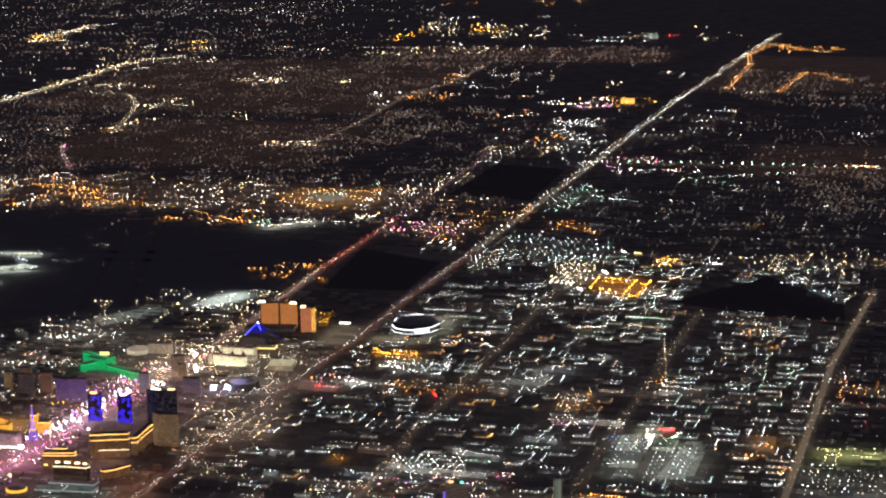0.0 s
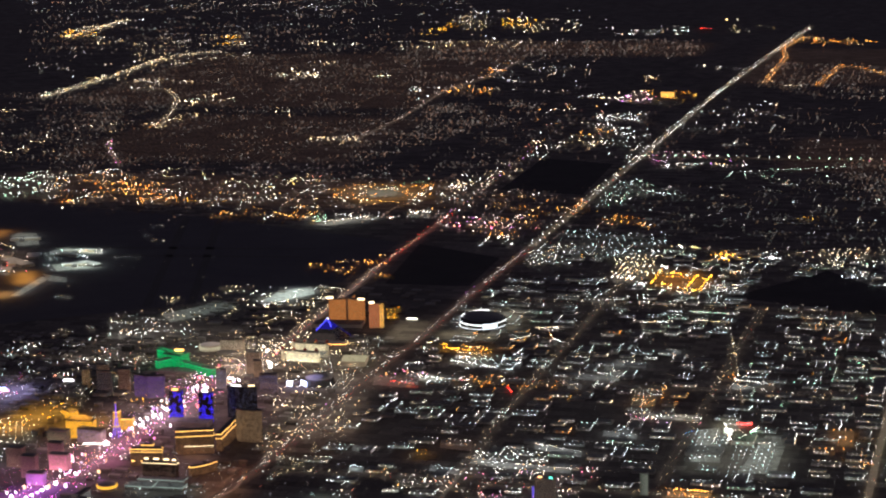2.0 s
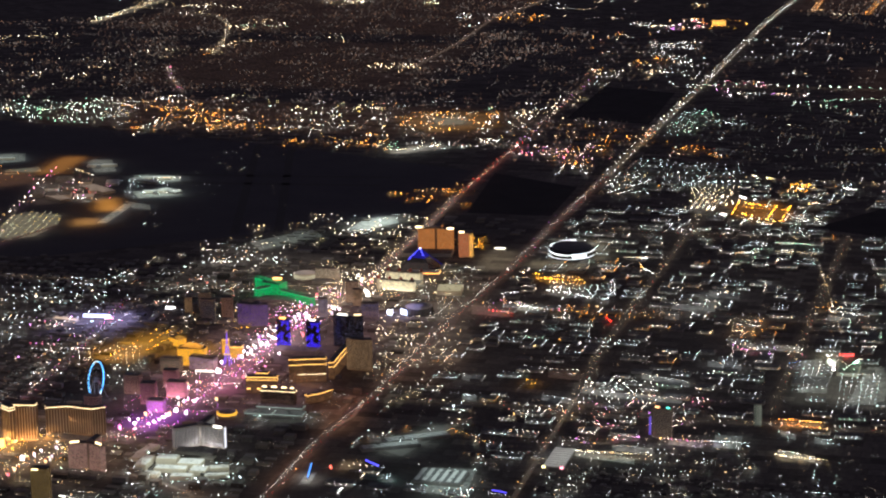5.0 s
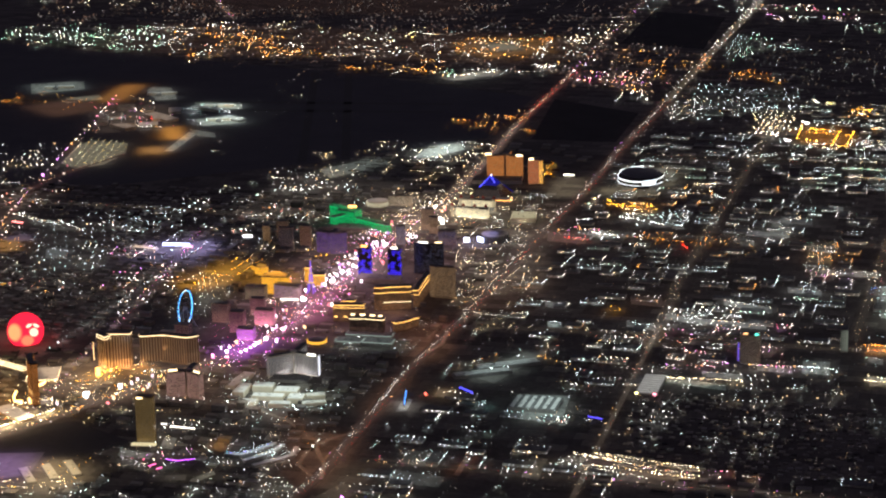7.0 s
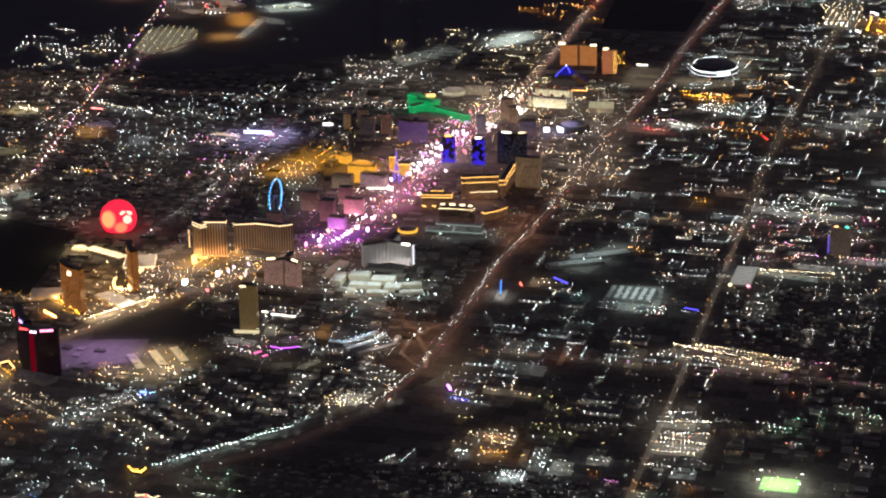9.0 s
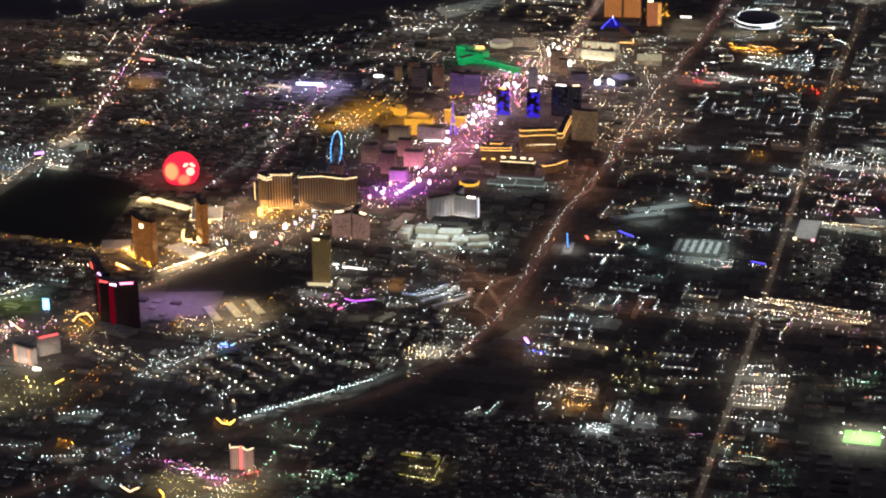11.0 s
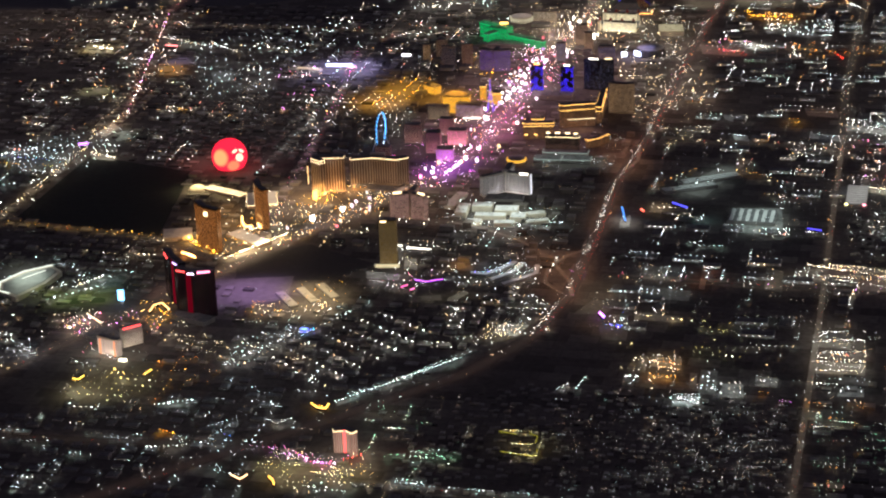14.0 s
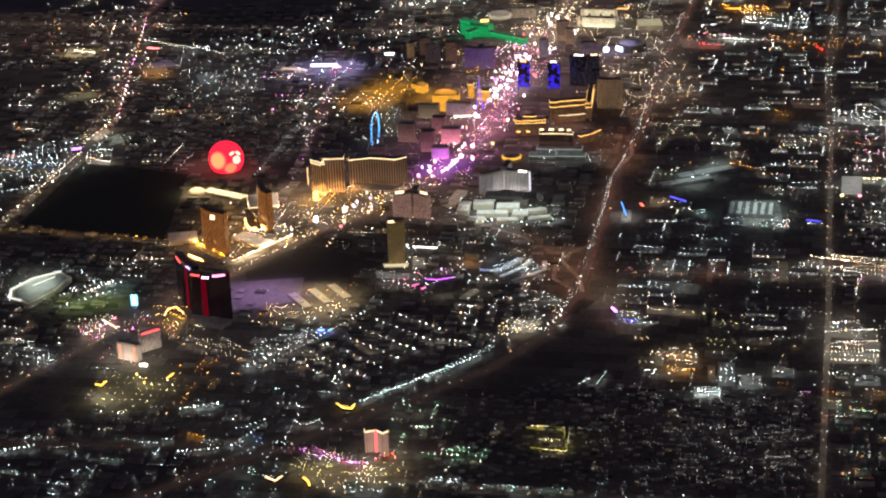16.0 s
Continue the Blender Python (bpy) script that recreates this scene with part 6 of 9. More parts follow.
# the boulevard and the blocks behind it
field('scatter', ((-35, -1830), (-235, -2370), (-380, -2375), (-400, -935), (-385, 130), (-125, 225), (-150, -355)), 189, 2.1, 'pink', 4)
field('scatter', ((-35, -1830), (-235, -2370), (-380, -2375), (-400, -935), (-385, 130), (-125, 225)), 241, 2.6, 'neon', 6)
field('scatter', ((-95, 90), (-250, -210), (-335, 0), (-180, 285)), 35, 2.1, 'pink', 5)
field('rows', ((370, -875), (335, -1325), (200, -1335), (200, -1065), (325, -795)), 33, 3.0, 'gold', 7)
field('scatter', ((770, -2095), (315, -2450), (-145, -1840), (110, -1435), (535, -1595)), 125, 3.2, 'mixed', 6)
field('scatter', ((15, -2810), (-825, -2850), (-860, -2190), (-300, -1950)), 143, 3.4, 'warm', 6)
field('scatter', ((-590, -1865), (-945, -1890), (-955, -975), (-805, -965)), 56, 3.1, 'warm', 5)
field('scatter', ((5, 165), (-200, 150), (-270, 720), (95, 755), (240, 455)), 128, 2.6, 'warm', 6)
field('scatter', ((320, 330), (-15, 165), (-65, 490), (195, 645)), 90, 2.6, 'gold', 6)
field('scatter', ((590, 220), (385, 270), (195, 645), (400, 1025), (630, 930)), 99, 2.6, 'warm', 5)
field('scatter', ((625, 835), (280, 650), (200, 795), (445, 1025)), 72, 2.5, 'warm', 6)
field('scatter', ((-225, 280), (-820, 295), (-765, 550), (-355, 715)), 139, 2.5, 'cool', 6)
field('scatter', ((-530, -270), (-830, -370), (-860, -120), (-555, -90)), 32, 2.7, 'cool', 4)
field('scatter', ((-195, 790), (-785, 670), (-855, 1175), (-260, 1290)), 214, 2.4, 'white', 5)
field('rows', ((-545, 1040), (-690, 915), (-750, 1020), (-600, 1120)), 48, 2.4, 'cool', 5)
field('scatter', ((-230, 1130), (-420, 1055), (-440, 1135), (-245, 1210)), 23, 2.4, 'pink', 6)
field('rows', ((130, 1460), (90, 1215), (-135, 1195), (-135, 1455)), 29, 2.3, 'gold', 3)
field('scatter', ((160, 1490), (-155, 1350), (-190, 1500), (110, 1610)), 72, 2.3, 'warm', 6)
field('scatter', ((170, 1740), (-30, 1520), (-260, 1290), (-295, 1335), (-90, 1760), (70, 1960)), 91, 2.2, 'cool', 4)
field('scatter', ((505, 1575), (150, 1540), (-315, 1875), (-150, 1980), (365, 1950)), 98, 2.2, 'warm', 5)
field('scatter', ((-525, 1260), (-880, 1225), (-920, 1620), (-555, 1755)), 169, 2.2, 'white', 6)
field('rows', ((-670, 1525), (-820, 1485), (-820, 1605), (-690, 1645)), 51, 2.2, 'warm', 6)
field('scatter', ((790, 1605), (425, 1570), (395, 1860), (720, 1845)), 94, 2.3, 'neon', 7)
field('scatter', ((1075, 1685), (815, 1710), (715, 2080), (870, 2185)), 104, 2.2, 'white', 7)
field('scatter', ((1285, 1170), (660, 1105), (610, 1270), (1095, 1640)), 143, 2.4, 'cool', 5)
field('scatter', ((1045, 910), (625, 870), (575, 1100), (980, 1140)), 52, 2.5, 'warm', 4)
field('rows', ((575, 2070), (330, 2085), (185, 2145), (400, 2370), (525, 2310)), 72, 2.1, 'yellow', 4)
field('scatter', ((545, 1505), (465, 1465), (375, 1705), (475, 1675)), 50, 2.3, 'gold', 4)
field('scatter', ((805, 1670), (690, 1590), (605, 1755), (720, 1805)), 45, 2.3, 'warm', 7)
field('scatter', ((175, 1455), (60, 1430), (35, 1555), (110, 1570)), 25, 2.3, 'gold', 5)
field('scatter', ((390, 1605), (135, 1830), (115, 1860), (380, 1655)), 14, 2.2, 'warm', 5)
field('scatter', ((100, 1920), (-85, 1605), (-110, 1675), (-5, 1940)), 35, 2.2, 'cool', 4)
field('scatter', ((365, 1950), (100, 1920), (40, 2135), (260, 2160)), 38, 2.1, 'sodium', 5)
field('scatter', ((225, 2200), (-225, 1975), (-375, 2300), (30, 2545)), 68, 2.1, 'cool', 5)
field('scatter', ((725, 2550), (285, 2535), (-280, 2505), (-300, 2845), (560, 2950)), 189, 2.0, 'cool', 5)
field('scatter', ((855, 2230), (280, 2205), (140, 2480), (725, 2550)), 40, 2.1, 'white', 5)
field('scatter', ((-260, 2550), (-530, 2515), (-555, 2700), (-345, 2760)), 98, 1.9, 'yellow', 5)
field('scatter', ((-250, 2510), (-465, 2600), (-515, 2520), (-525, 2560), (-455, 2645), (-260, 2555)), 37, 2.0, 'pink', 5)
field('scatter', ((-330, 2690), (-655, 2615), (-690, 2795), (-365, 2835)), 65, 1.9, 'warm', 6)
field('scatter', ((-415, 2750), (-580, 2730), (-595, 2805), (-430, 2825)), 27, 1.9, 'cool', 6)
field('rows', ((-660, 2685), (-1070, 2700), (-1080, 2740), (-670, 2735)), 49, 1.9, 'cool', 6)
field('scatter', ((-425, 2125), (-640, 2185), (-750, 2565), (-590, 2620)), 70, 2.0, 'green', 5)
field('scatter', ((-695, 2460), (-820, 2480), (-815, 2555), (-710, 2550)), 18, 2.0, 'green', 6)
# dark homes northwest of the motorway bend
field('scatter', ((-945, 1805), (-1770, 1930), (-1795, 2660), (-1160, 2735), (-660, 2100)), 169, 1.6, 'brown', 1)
field('scatter', ((-1300, 2025), (-1770, 1930), (-1795, 2660), (-1365, 2710)), 224, 2.0, 'white', 2.8)
field('scatter', ((-1035, 1795), (-1285, 1855), (-1190, 1995), (-1045, 2010)), 26, 2.1, 'cool', 6)
# works and car parks between motorway and avenue
field('rows', ((-1325, 1255), (-1575, 1255), (-1580, 1665), (-1360, 1665)), 63, 2.2, 'yellow', 4)
field('scatter', ((-930, 1115), (-1195, 975), (-1350, 1575), (-1200, 1590)), 65, 2.3, 'warm', 4.5)
field('scatter', ((-1000, 1365), (-1155, 1325), (-1170, 1475), (-1015, 1490)), 22, 2.2, 'blue', 5)
field('scatter', ((-1220, 1775), (-1510, 1740), (-1530, 2000), (-1335, 2020)), 47, 2.1, 'cool', 5)
field('scatter', ((-1545, 1360), (-1750, 1290), (-1770, 1970), (-1580, 1950)), 78, 2.2, 'white', 4.5)
field('scatter', ((-1800, 1755), (-1975, 1735), (-1975, 2110), (-1810, 2130)), 61, 2.1, 'cool', 4.5)
field('scatter', ((-1805, 1925), (-1975, 1905), (-1975, 2110), (-1810, 2090)), 19, 2.1, 'sodium', 6)
field('scatter', ((-1810, 2130), (-1975, 2110), (-1980, 2635), (-1825, 2655)), 82, 2.0, 'mixed', 5)
field('rows', ((-1790, 110), (-1970, 125), (-1970, 675), (-1800, 635)), 72, 2.5, 'white', 6)
field('scatter', ((-1785, 845), (-2435, 870), (-2440, 930), (-1800, 920)), 71, 2.2, 'neon', 7)
field('scatter', ((-1830, 1225), (-2430, 820), (-2520, 1870), (-1900, 2025)), 261, 2.1, 'mixed', 4.5)
field('rows', ((-1775, 1340), (-1995, 1335), (-1965, 1710), (-1790, 1710)), 54, 2.1, 'white', 4)
field('scatter', ((-2005, 1380), (-2460, 1170), (-2475, 1355), (-2030, 1560)), 132, 2.1, 'green', 5)
field('scatter', ((-2155, 1830), (-2255, 1805), (-2265, 1895), (-2170, 1915)), 9, 2.0, 'white', 9)
field('scatter', ((-1170, 1540), (-1325, 1500), (-1370, 1815), (-1190, 1815)), 77, 2.1, 'warm', 6)
field('scatter', ((-1850, -65), (-2355, -120), (-2425, 710), (-1820, 695)), 251, 2.4, 'white', 4)
field('scatter', ((-940, 550), (-1420, 305), (-1645, 1225), (-1105, 1305)), 163, 2.3, 'cool', 5)
field('scatter', ((-1235, -500), (-1760, -705), (-1780, 705), (-1370, 570)), 181, 2.5, 'mixed', 5)
field('scatter', ((-1485, -260), (-1595, -285), (-1625, 505), (-1445, 425)), 39, 2.5, 'cool', 5)
field('scatter', ((-880, -110), (-1270, -665), (-1475, -330), (-1105, 250)), 71, 2.6, 'cool', 5)
field('rows', ((-1375, 185), (-1565, 170), (-1625, 505), (-1440, 520)), 77, 2.4, 'cool', 3.5)
field('scatter', ((-1750, -625), (-2290, -830), (-2340, -255), (-1840, -130)), 150, 2.6, 'neon', 6)
field('rows', ((-1715, -1020), (-2015, -1090), (-2050, -775), (-1760, -705)), 81, 2.8, 'white', 6)
# towns and flats east of the boulevard and south towards the airfield
field('scatter', ((1050, -2540), (275, -3380), (-25, -2540), (455, -1640)), 119, 3.4, 'white', 4.5)
field('rows', ((840, -3115), (455, -3335), (215, -2730), (580, -2520)), 72, 3.5, 'white', 4)
field('scatter', ((1220, -2015), (810, -2470), (635, -1495), (1000, -1405)), 131, 3.2, 'cool', 5.5)
field('rows', ((1565, -1820), (1265, -2125), (850, -1040), (1170, -870)), 101, 3.2, 'cool', 4)
field('scatter', ((2430, -2225), (1865, -2485), (1330, -1230), (1950, -1290)), 127, 3.3, 'mixed', 5)
field('scatter', ((1950, -1290), (1000, -1405), (705, -615), (1465, -345)), 170, 3.0, 'mixed', 4)
field('scatter', ((1030, -1400), (565, -1615), (370, -785), (705, -615)), 104, 3.0, 'neon', 5)
field('scatter', ((750, -1065), (480, -1225), (200, -315), (475, -250)), 103, 2.9, 'dim', 5)
field('scatter', ((1505, -425), (1055, -445), (875, 5), (1275, 25)), 82, 2.8, 'white', 6)
field('rows', ((415, -1050), (265, -1085), (40, -435), (180, -400)), 75, 2.9, 'white', 5)
field('scatter', ((2455, -2890), (2195, -3385), (1780, -2375), (2055, -2065)), 82, 3.6, 'warm', 6)
field('scatter', ((2840, -3240), (2485, -3170), (2190, -2410), (2515, -2465)), 28, 3.7, 'white', 5)
field('scatter', ((2565, -1990), (1770, -1825), (1255, -240), (1745, 30)), 245, 3.1, 'mixed', 4.5)
field('rows', ((1805, -115), (1385, -385), (1325, 140), (1635, 310)), 167, 2.8, 'cool', 5)
field('scatter', ((1660, 240), (1395, 145), (1360, 625), (1475, 700)), 41, 2.7, 'white', 6)
field('scatter', ((1735, -1720), (890, -2085), (555, -780), (1255, -475)), 222, 3.1, 'white', 5)
# airport terminal, car parks and aprons
field('scatter', ((3420, -4845), (2640, -4885), (2490, -4545), (3245, -4500)), 49, 4.2, 'sodium', 3.5)
field('scatter', ((1955, -4820), (1600, -4795), (1350, -4155), (1695, -4170)), 21, 4.0, 'cool', 4)
field('scatter', ((2740, -3500), (2245, -3435), (1860, -2400), (2215, -2460)), 64, 3.7, 'white', 6)
field('scatter', ((1980, -2380), (1680, -2435), (1585, -2085), (1820, -1920)), 41, 3.4, 'mixed', 5)
field('scatter', ((665, -3440), (365, -3865), (175, -3900), (70, -3410), (200, -2980), (510, -3055)), 49, 3.6, 'warm', 5)
field('scatter', ((810, -2995), (265, -3100), (120, -2615), (580, -2525)), 34, 3.4, 'white', 5)
field('scatter', ((825, -2605), (545, -2785), (240, -2235), (495, -1955)), 30, 3.3, 'white', 5)
field('scatter', ((4760, -7495), (3085, -7225), (2760, -6430), (4275, -6535)), 102, 4.9, 'white', 5)
field('scatter', ((3085, -7225), (2025, -7145), (1725, -6265), (2715, -6320)), 92, 4.7, 'sodium', 5)
field('scatter', ((95, -4485), (-230, -4980), (-425, -4260), (-100, -4035)), 48, 3.8, 'sodium', 6)
field('scatter', ((345, -3875), (-70, -4110), (-310, -3345), (160, -3250)), 53, 3.6, 'white', 5)
field('scatter', ((-495, -3450), (-650, -3555), (-775, -3170), (-600, -3135)), 25, 3.4, 'gold', 5)
field('scatter', ((1930, -4845), (1685, -4895), (1360, -4205), (1595, -4160)), 15, 4.0, 'cool', 4)
field('scatter', ((-2090, -890), (-1540, -540), (-1590, -385), (-2180, -515)), 85, 2.5, 'mixed', 6)
# lit ground of the airport and of the large lots
patch('paved_area', [(2015, -3025), (2115, -3445), (2100, -3605), (1850, -3565), (1760, -3325), (1765, -3035), (1875, -2910)], APRON, 'airport car park paving under beige lamps', .25)
overhead_glow(1928, -3272, 603, 280, 103, (1, 0.88, 0.6), 1.7, 40)
overhead_glow(2508, -4971, 575, 154, 97, (1, 0.42, 0.08), 8, 40)
overhead_glow(1707, -3887, 346, 107, 115, (1, 0.42, 0.06), 16, 40)
overhead_glow(1636, -3431, 168, 134, 112, (1, 0.48, 0.12), 13, 40)
overhead_glow(2670, -4468, 420, 375, 145, (1, 0.5, 0.28), 1.8, 40)
overhead_glow(2109, -4241, 753, 462, 116, (1, 0.72, 0.5), 1.2, 40)
patch('paved_area', [(2375, -5075), (2390, -5205), (2255, -5195), (2070, -4845), (2180, -4770)], APRON, 'pale concrete apron under floodlights', .25)
overhead_glow(2236, -4997, 433, 146, 120, (0.95, 1, 0.9), 2, 40)
patch('paved_area', [(1925, -4765), (1610, -4775), (1545, -4625), (1795, -4575)], APRON, 'pale concrete apron under floodlights', .25)
overhead_glow(1725, -4682, 301, 165, 172, (0.85, 1, 0.9), 4.5, 40)
patch('paved_area', [(1720, -4275), (1465, -4395), (1380, -4240), (1600, -4095)], APRON, 'pale concrete apron under floodlights', .25)
overhead_glow(1545, -4249, 272, 193, -159, (0.85, 1, 0.9), 5, 40)
patch('paved_area', [(1565, -3410), (1620, -3930), (1555, -3910), (1510, -3420)], APRON, 'pale concrete apron under floodlights', .25)
overhead_glow(1562, -3666, 496, 57, 96, (0.88, 1, 0.95), 3.2, 40)
patch('paved_area', [(1650, -4005), (1460, -3930), (1405, -3810), (1520, -3820)], APRON, 'pale concrete apron under floodlights', .25)
overhead_glow(1515, -3896, 223, 86, 140, (0.88, 1, 0.95), 1.4, 40)
patch('paved_area', [(3240, -5160), (2920, -5305), (2800, -5045), (3075, -4835)], APRON, 'pale concrete apron under floodlights', .25)
overhead_glow(3012, -5080, 344, 317, -141, (0.85, 1, 0.92), 1.9, 40)
patch('paved_area', [(2790, -4740), (2625, -4885), (2540, -4750), (2725, -4600)], APRON, 'pale concrete apron under floodlights', .25)
overhead_glow(2670, -4743, 222, 154, -137, (0.9, 1, 0.8), 1.6, 40)
overhead_glow(-2036, -4483, 474, 289, 112, (1, 0.36, 0.03), 4, 40)
overhead_glow(-1321, -3327, 454, 87, 101, (1, 0.95, 0.68), 3.5, 40)
overhead_glow(-1182, -2956, 302, 160, 173, (1, 0.9, 0.62), 3.5, 40)
overhead_glow(-1290, -2656, 153, 114, 155, (1, 0.45, 0.1), 5, 40)
overhead_glow(-855, -3012, 433, 158, 95, (1, 0.85, 0.6), 2.4, 40)
patch('paved_area', [(125, -3525), (110, -3825), (-30, -3945), (-105, -3765), (40, -3515)], APRON, 'pale concrete apron under floodlights', .25)
overhead_glow(24, -3720, 348, 169, 73, (0.85, 1, 0.95), 9, 40)
patch('paved_area', [(550, -3145), (315, -3505), (205, -3355), (420, -2955)], APRON, 'pale gravel beside the airfield', .25)
overhead_glow(375, -3228, 440, 192, 64, (0.85, 1, 0.9), 1.2, 40)
overhead_glow(498, -7062, 382, 279, 117, (0.9, 1, 0.8), 2, 40)
overhead_glow(466, -7101, 645, 573, 95, (1, 0.5, 0.12), 2.2, 40)
patch('paved_area', [(-1120, 45), (-1280, -285), (-1365, -305), (-1250, 115)], CONCRETE, 'depot yard under cold lamps', .25)
overhead_glow(-1247, -80, 385, 119, 69, (0.8, 1, 0.95), 2.4, 40)
patch('paved_area', [(-1390, 215), (-1560, 195), (-1590, 485), (-1425, 480)], APRON, 'works roof lit by cold lamps', .25)
overhead_glow(-1492, 350, 272, 171, 99, (0.8, 1, 0.95), 3.0, 40)
overhead_glow(-1836, 1475, 387, 179, 103, (1, 0.92, 0.75), 0.8, 40)
overhead_glow(-1304, 1723, 153, 118, 105, (1, 0.7, 0.3), 1.6, 40)
overhead_glow(-1067, 1419, 173, 117, 59, (1, 0.55, 0.3), 0.8, 40)
overhead_glow(-801, 974, 457, 164, 99, (1, 0.5, 0.28), 1.0, 40)
overhead_glow(-1014, 1184, 268, 131, 94, (1, 0.75, 0.5), 1.2, 40)
overhead_glow(-2657, -1146, 534, 130, 89, (0.95, 1, 0.85), 1.5, 40)
overhead_glow(-2864, -1091, 384, 230, 84, (0.95, 1, 0.85), 1.5, 40)
overhead_glow(-2689, -1532, 232, 51, 97, (1, 1, 0.7), 9, 40)
overhead_glow(329, 917, 310, 37, 65, (1, 0.75, 0.4), 22, 24)
overhead_glow(548, 925, 185, 49, 136, (1, 0.55, 0.15), 16, 24)
overhead_glow(425, 869, 247, 152, 62, (1, 0.6, 0.3), 2.5, 40)
# red fill lamp added for the ball-shaped arena's glow on its surroundings
overhead_glow(766, 19, 357, 222, 152, (1, 0.35, 0.3), 2.4, 40)
overhead_glow(347, 390, 357, 238, 128, (1, 0.7, 0.45), 3.2, 40)
patch('paved_area', [(415, 1260), (105, 1170), (65, 1385), (280, 1520)], CONCRETE, 'bare concrete lot in violet light', .25)
overhead_glow(224, 1335, 279, 246, -159, (0.62, 0.38, 0.85), 3.2, 40)
overhead_glow(-30, 1403, 325, 220, 82, (1, 0.8, 0.48), 2.5, 40)
overhead_glow(791, 1486, 206, 90, -167, (0.7, 1, 0.3), 4, 40)
overhead_glow(-3, 1775, 413, 40, 61, (0.88, 0.95, 1), 1.4, 40)
overhead_glow(400, 2130, 272, 228, 101, (1, 0.9, 0.45), 0.9, 40)
overhead_glow(-868, -1613, 1076, 386, 101, (1, 0.8, 0.65), 1.1, 40)
overhead_glow(476, -7020, 663, 530, 126, (1, 0.5, 0.12), 4, 40)
patch('paved_area', [(610, -7085), (410, -7245), (355, -6940), (515, -6865)], CONCRETE, 'pale lot among orange lamps', .25)
overhead_glow(473, -7037, 280, 200, 91, (0.85, 1, 0.95), 4, 40)
overhead_glow(420, -5964, 393, 111, 51, (0.95, 1, 0.9), 9, 40)
overhead_glow(1442, 257, 734, 47, 89, (1, 0.75, 0.45), 1.6, 40)
overhead_glow(584, -707, 1656, 28, 89, (0.95, 0.9, 0.9), 1.6, 40)
overhead_glow(1982, -1653, 158, 102, 142, (1, 0.9, 0.6), 3, 40)
# added fill lamps over whole districts, for the light of their many street lamps
overhead_glow(-1500, -1200, 800, 900, 0, (1, 0.85, 0.68), 0.105, 70, 'district_street_lamps')
overhead_glow(-2150, -1300, 700, 1100, 0, (0.95, 0.95, 0.85), 0.105, 70, 'district_street_lamps')
overhead_glow(-2950, -1500, 700, 1400, 0, (0.95, 0.95, 0.85), 0.085, 70, 'district_street_lamps')
overhead_glow(-1550, -2100, 800, 800, 0, (1, 0.8, 0.6), 0.125, 70, 'district_street_lamps')
overhead_glow(-2150, -2600, 700, 1300, 0, (1, 0.9, 0.75), 0.105, 70, 'district_street_lamps')
overhead_glow(-2950, -3000, 700, 1500, 0, (1, 0.85, 0.65), 0.085, 70, 'district_street_lamps')
overhead_glow(-1500, -3600, 600, 800, 0, (1, 0.95, 0.8), 0.095, 70, 'district_street_lamps')
overhead_glow(-2000, -4200, 700, 800, 0, (1, 0.85, 0.6), 0.105, 70, 'district_street_lamps')
overhead_glow(-250, -2300, 700, 900, 0, (1, 0.75, 0.6), 0.38, 70, 'district_street_lamps')
overhead_glow(-250, -1400, 700, 800, 0, (1, 0.68, 0.7), 0.35, 70, 'district_street_lamps')
overhead_glow(-250, -500, 800, 800, 0, (1, 0.6, 0.7), 0.30, 70, 'district_street_lamps')
overhead_glow(100, 400, 800, 600, 0, (1, 0.75, 0.5), 0.35, 70, 'district_street_lamps')
overhead_glow(450, 1000, 700, 500, 0, (1, 0.7, 0.4), 0.25, 70, 'district_street_lamps')
overhead_glow(350, 1750, 900, 600, 0, (0.9, 0.9, 0.95), 0.20, 70, 'district_street_lamps')
overhead_glow(900, -1000, 600, 1200, 0, (0.95, 0.9, 0.85), 0.10, 70, 'district_street_lamps')
overhead_glow(-600, 500, 500, 900, 0, (0.95, 0.95, 0.85), 0.15, 70, 'district_street_lamps')
overhead_glow(-100, 2300, 1000, 500, 0, (0.95, 0.95, 0.85), 0.12, 70, 'district_street_lamps')
overhead_glow(-2500, -200, 900, 900, 0, (0.95, 0.95, 0.9), 0.050, 70, 'district_street_lamps')
# rows of lamps along sheds, lanes and car parks
lamp_row((-1930, -4615), (-2113, -4558), 14, 'gold', 9, 4.4)
lamp_row((-1925, -4519), (-2099, -4478), 10, 'gold', 6, 4.4)
lamp_row((-1886, -4685), (-1893, -4313), 16, 'gold', 8, 4.5)
lamp_row((-2110, -4558), (-2100, -4206), 16, 'gold', 8, 4.4)
lamp_row((-2188, -4574), (-2177, -4178), 16, 'gold', 8, 4.4)
lamp_row((-2054, -4226), (-2104, -4193), 5, 'gold', 9, 4.3)
lamp_row((-2141, -4171), (-2189, -4181), 4, 'gold', 9, 4.3)
lamp_row((-1950, -4309), (-2006, -4291), 4, 'gold', 9, 4.3)
lamp_row((-2154, -4474), (-2192, -4466), 4, 'gold', 9, 4.4)
lamp_row((-1873, -4796), (-1912, -4739), 4, 'white', 9, 5.4)
lamp_row((-1833, -4285), (-1861, -4261), 3, 'white', 9, 5.2)
lamp_row((-1978, -4181), (-2019, -4204), 5, 'white', 7, 4.3)
lamp_row((-2071, -4127), (-2138, -4083), 6, 'white', 7, 4.3)
lamp_row((-1648, -4446), (-1649, -4865), 9, 'warm', 5, 4.4)
lamp_row((-1647, -4430), (-1648, -4493), 3, 'white', 10, 5.0)
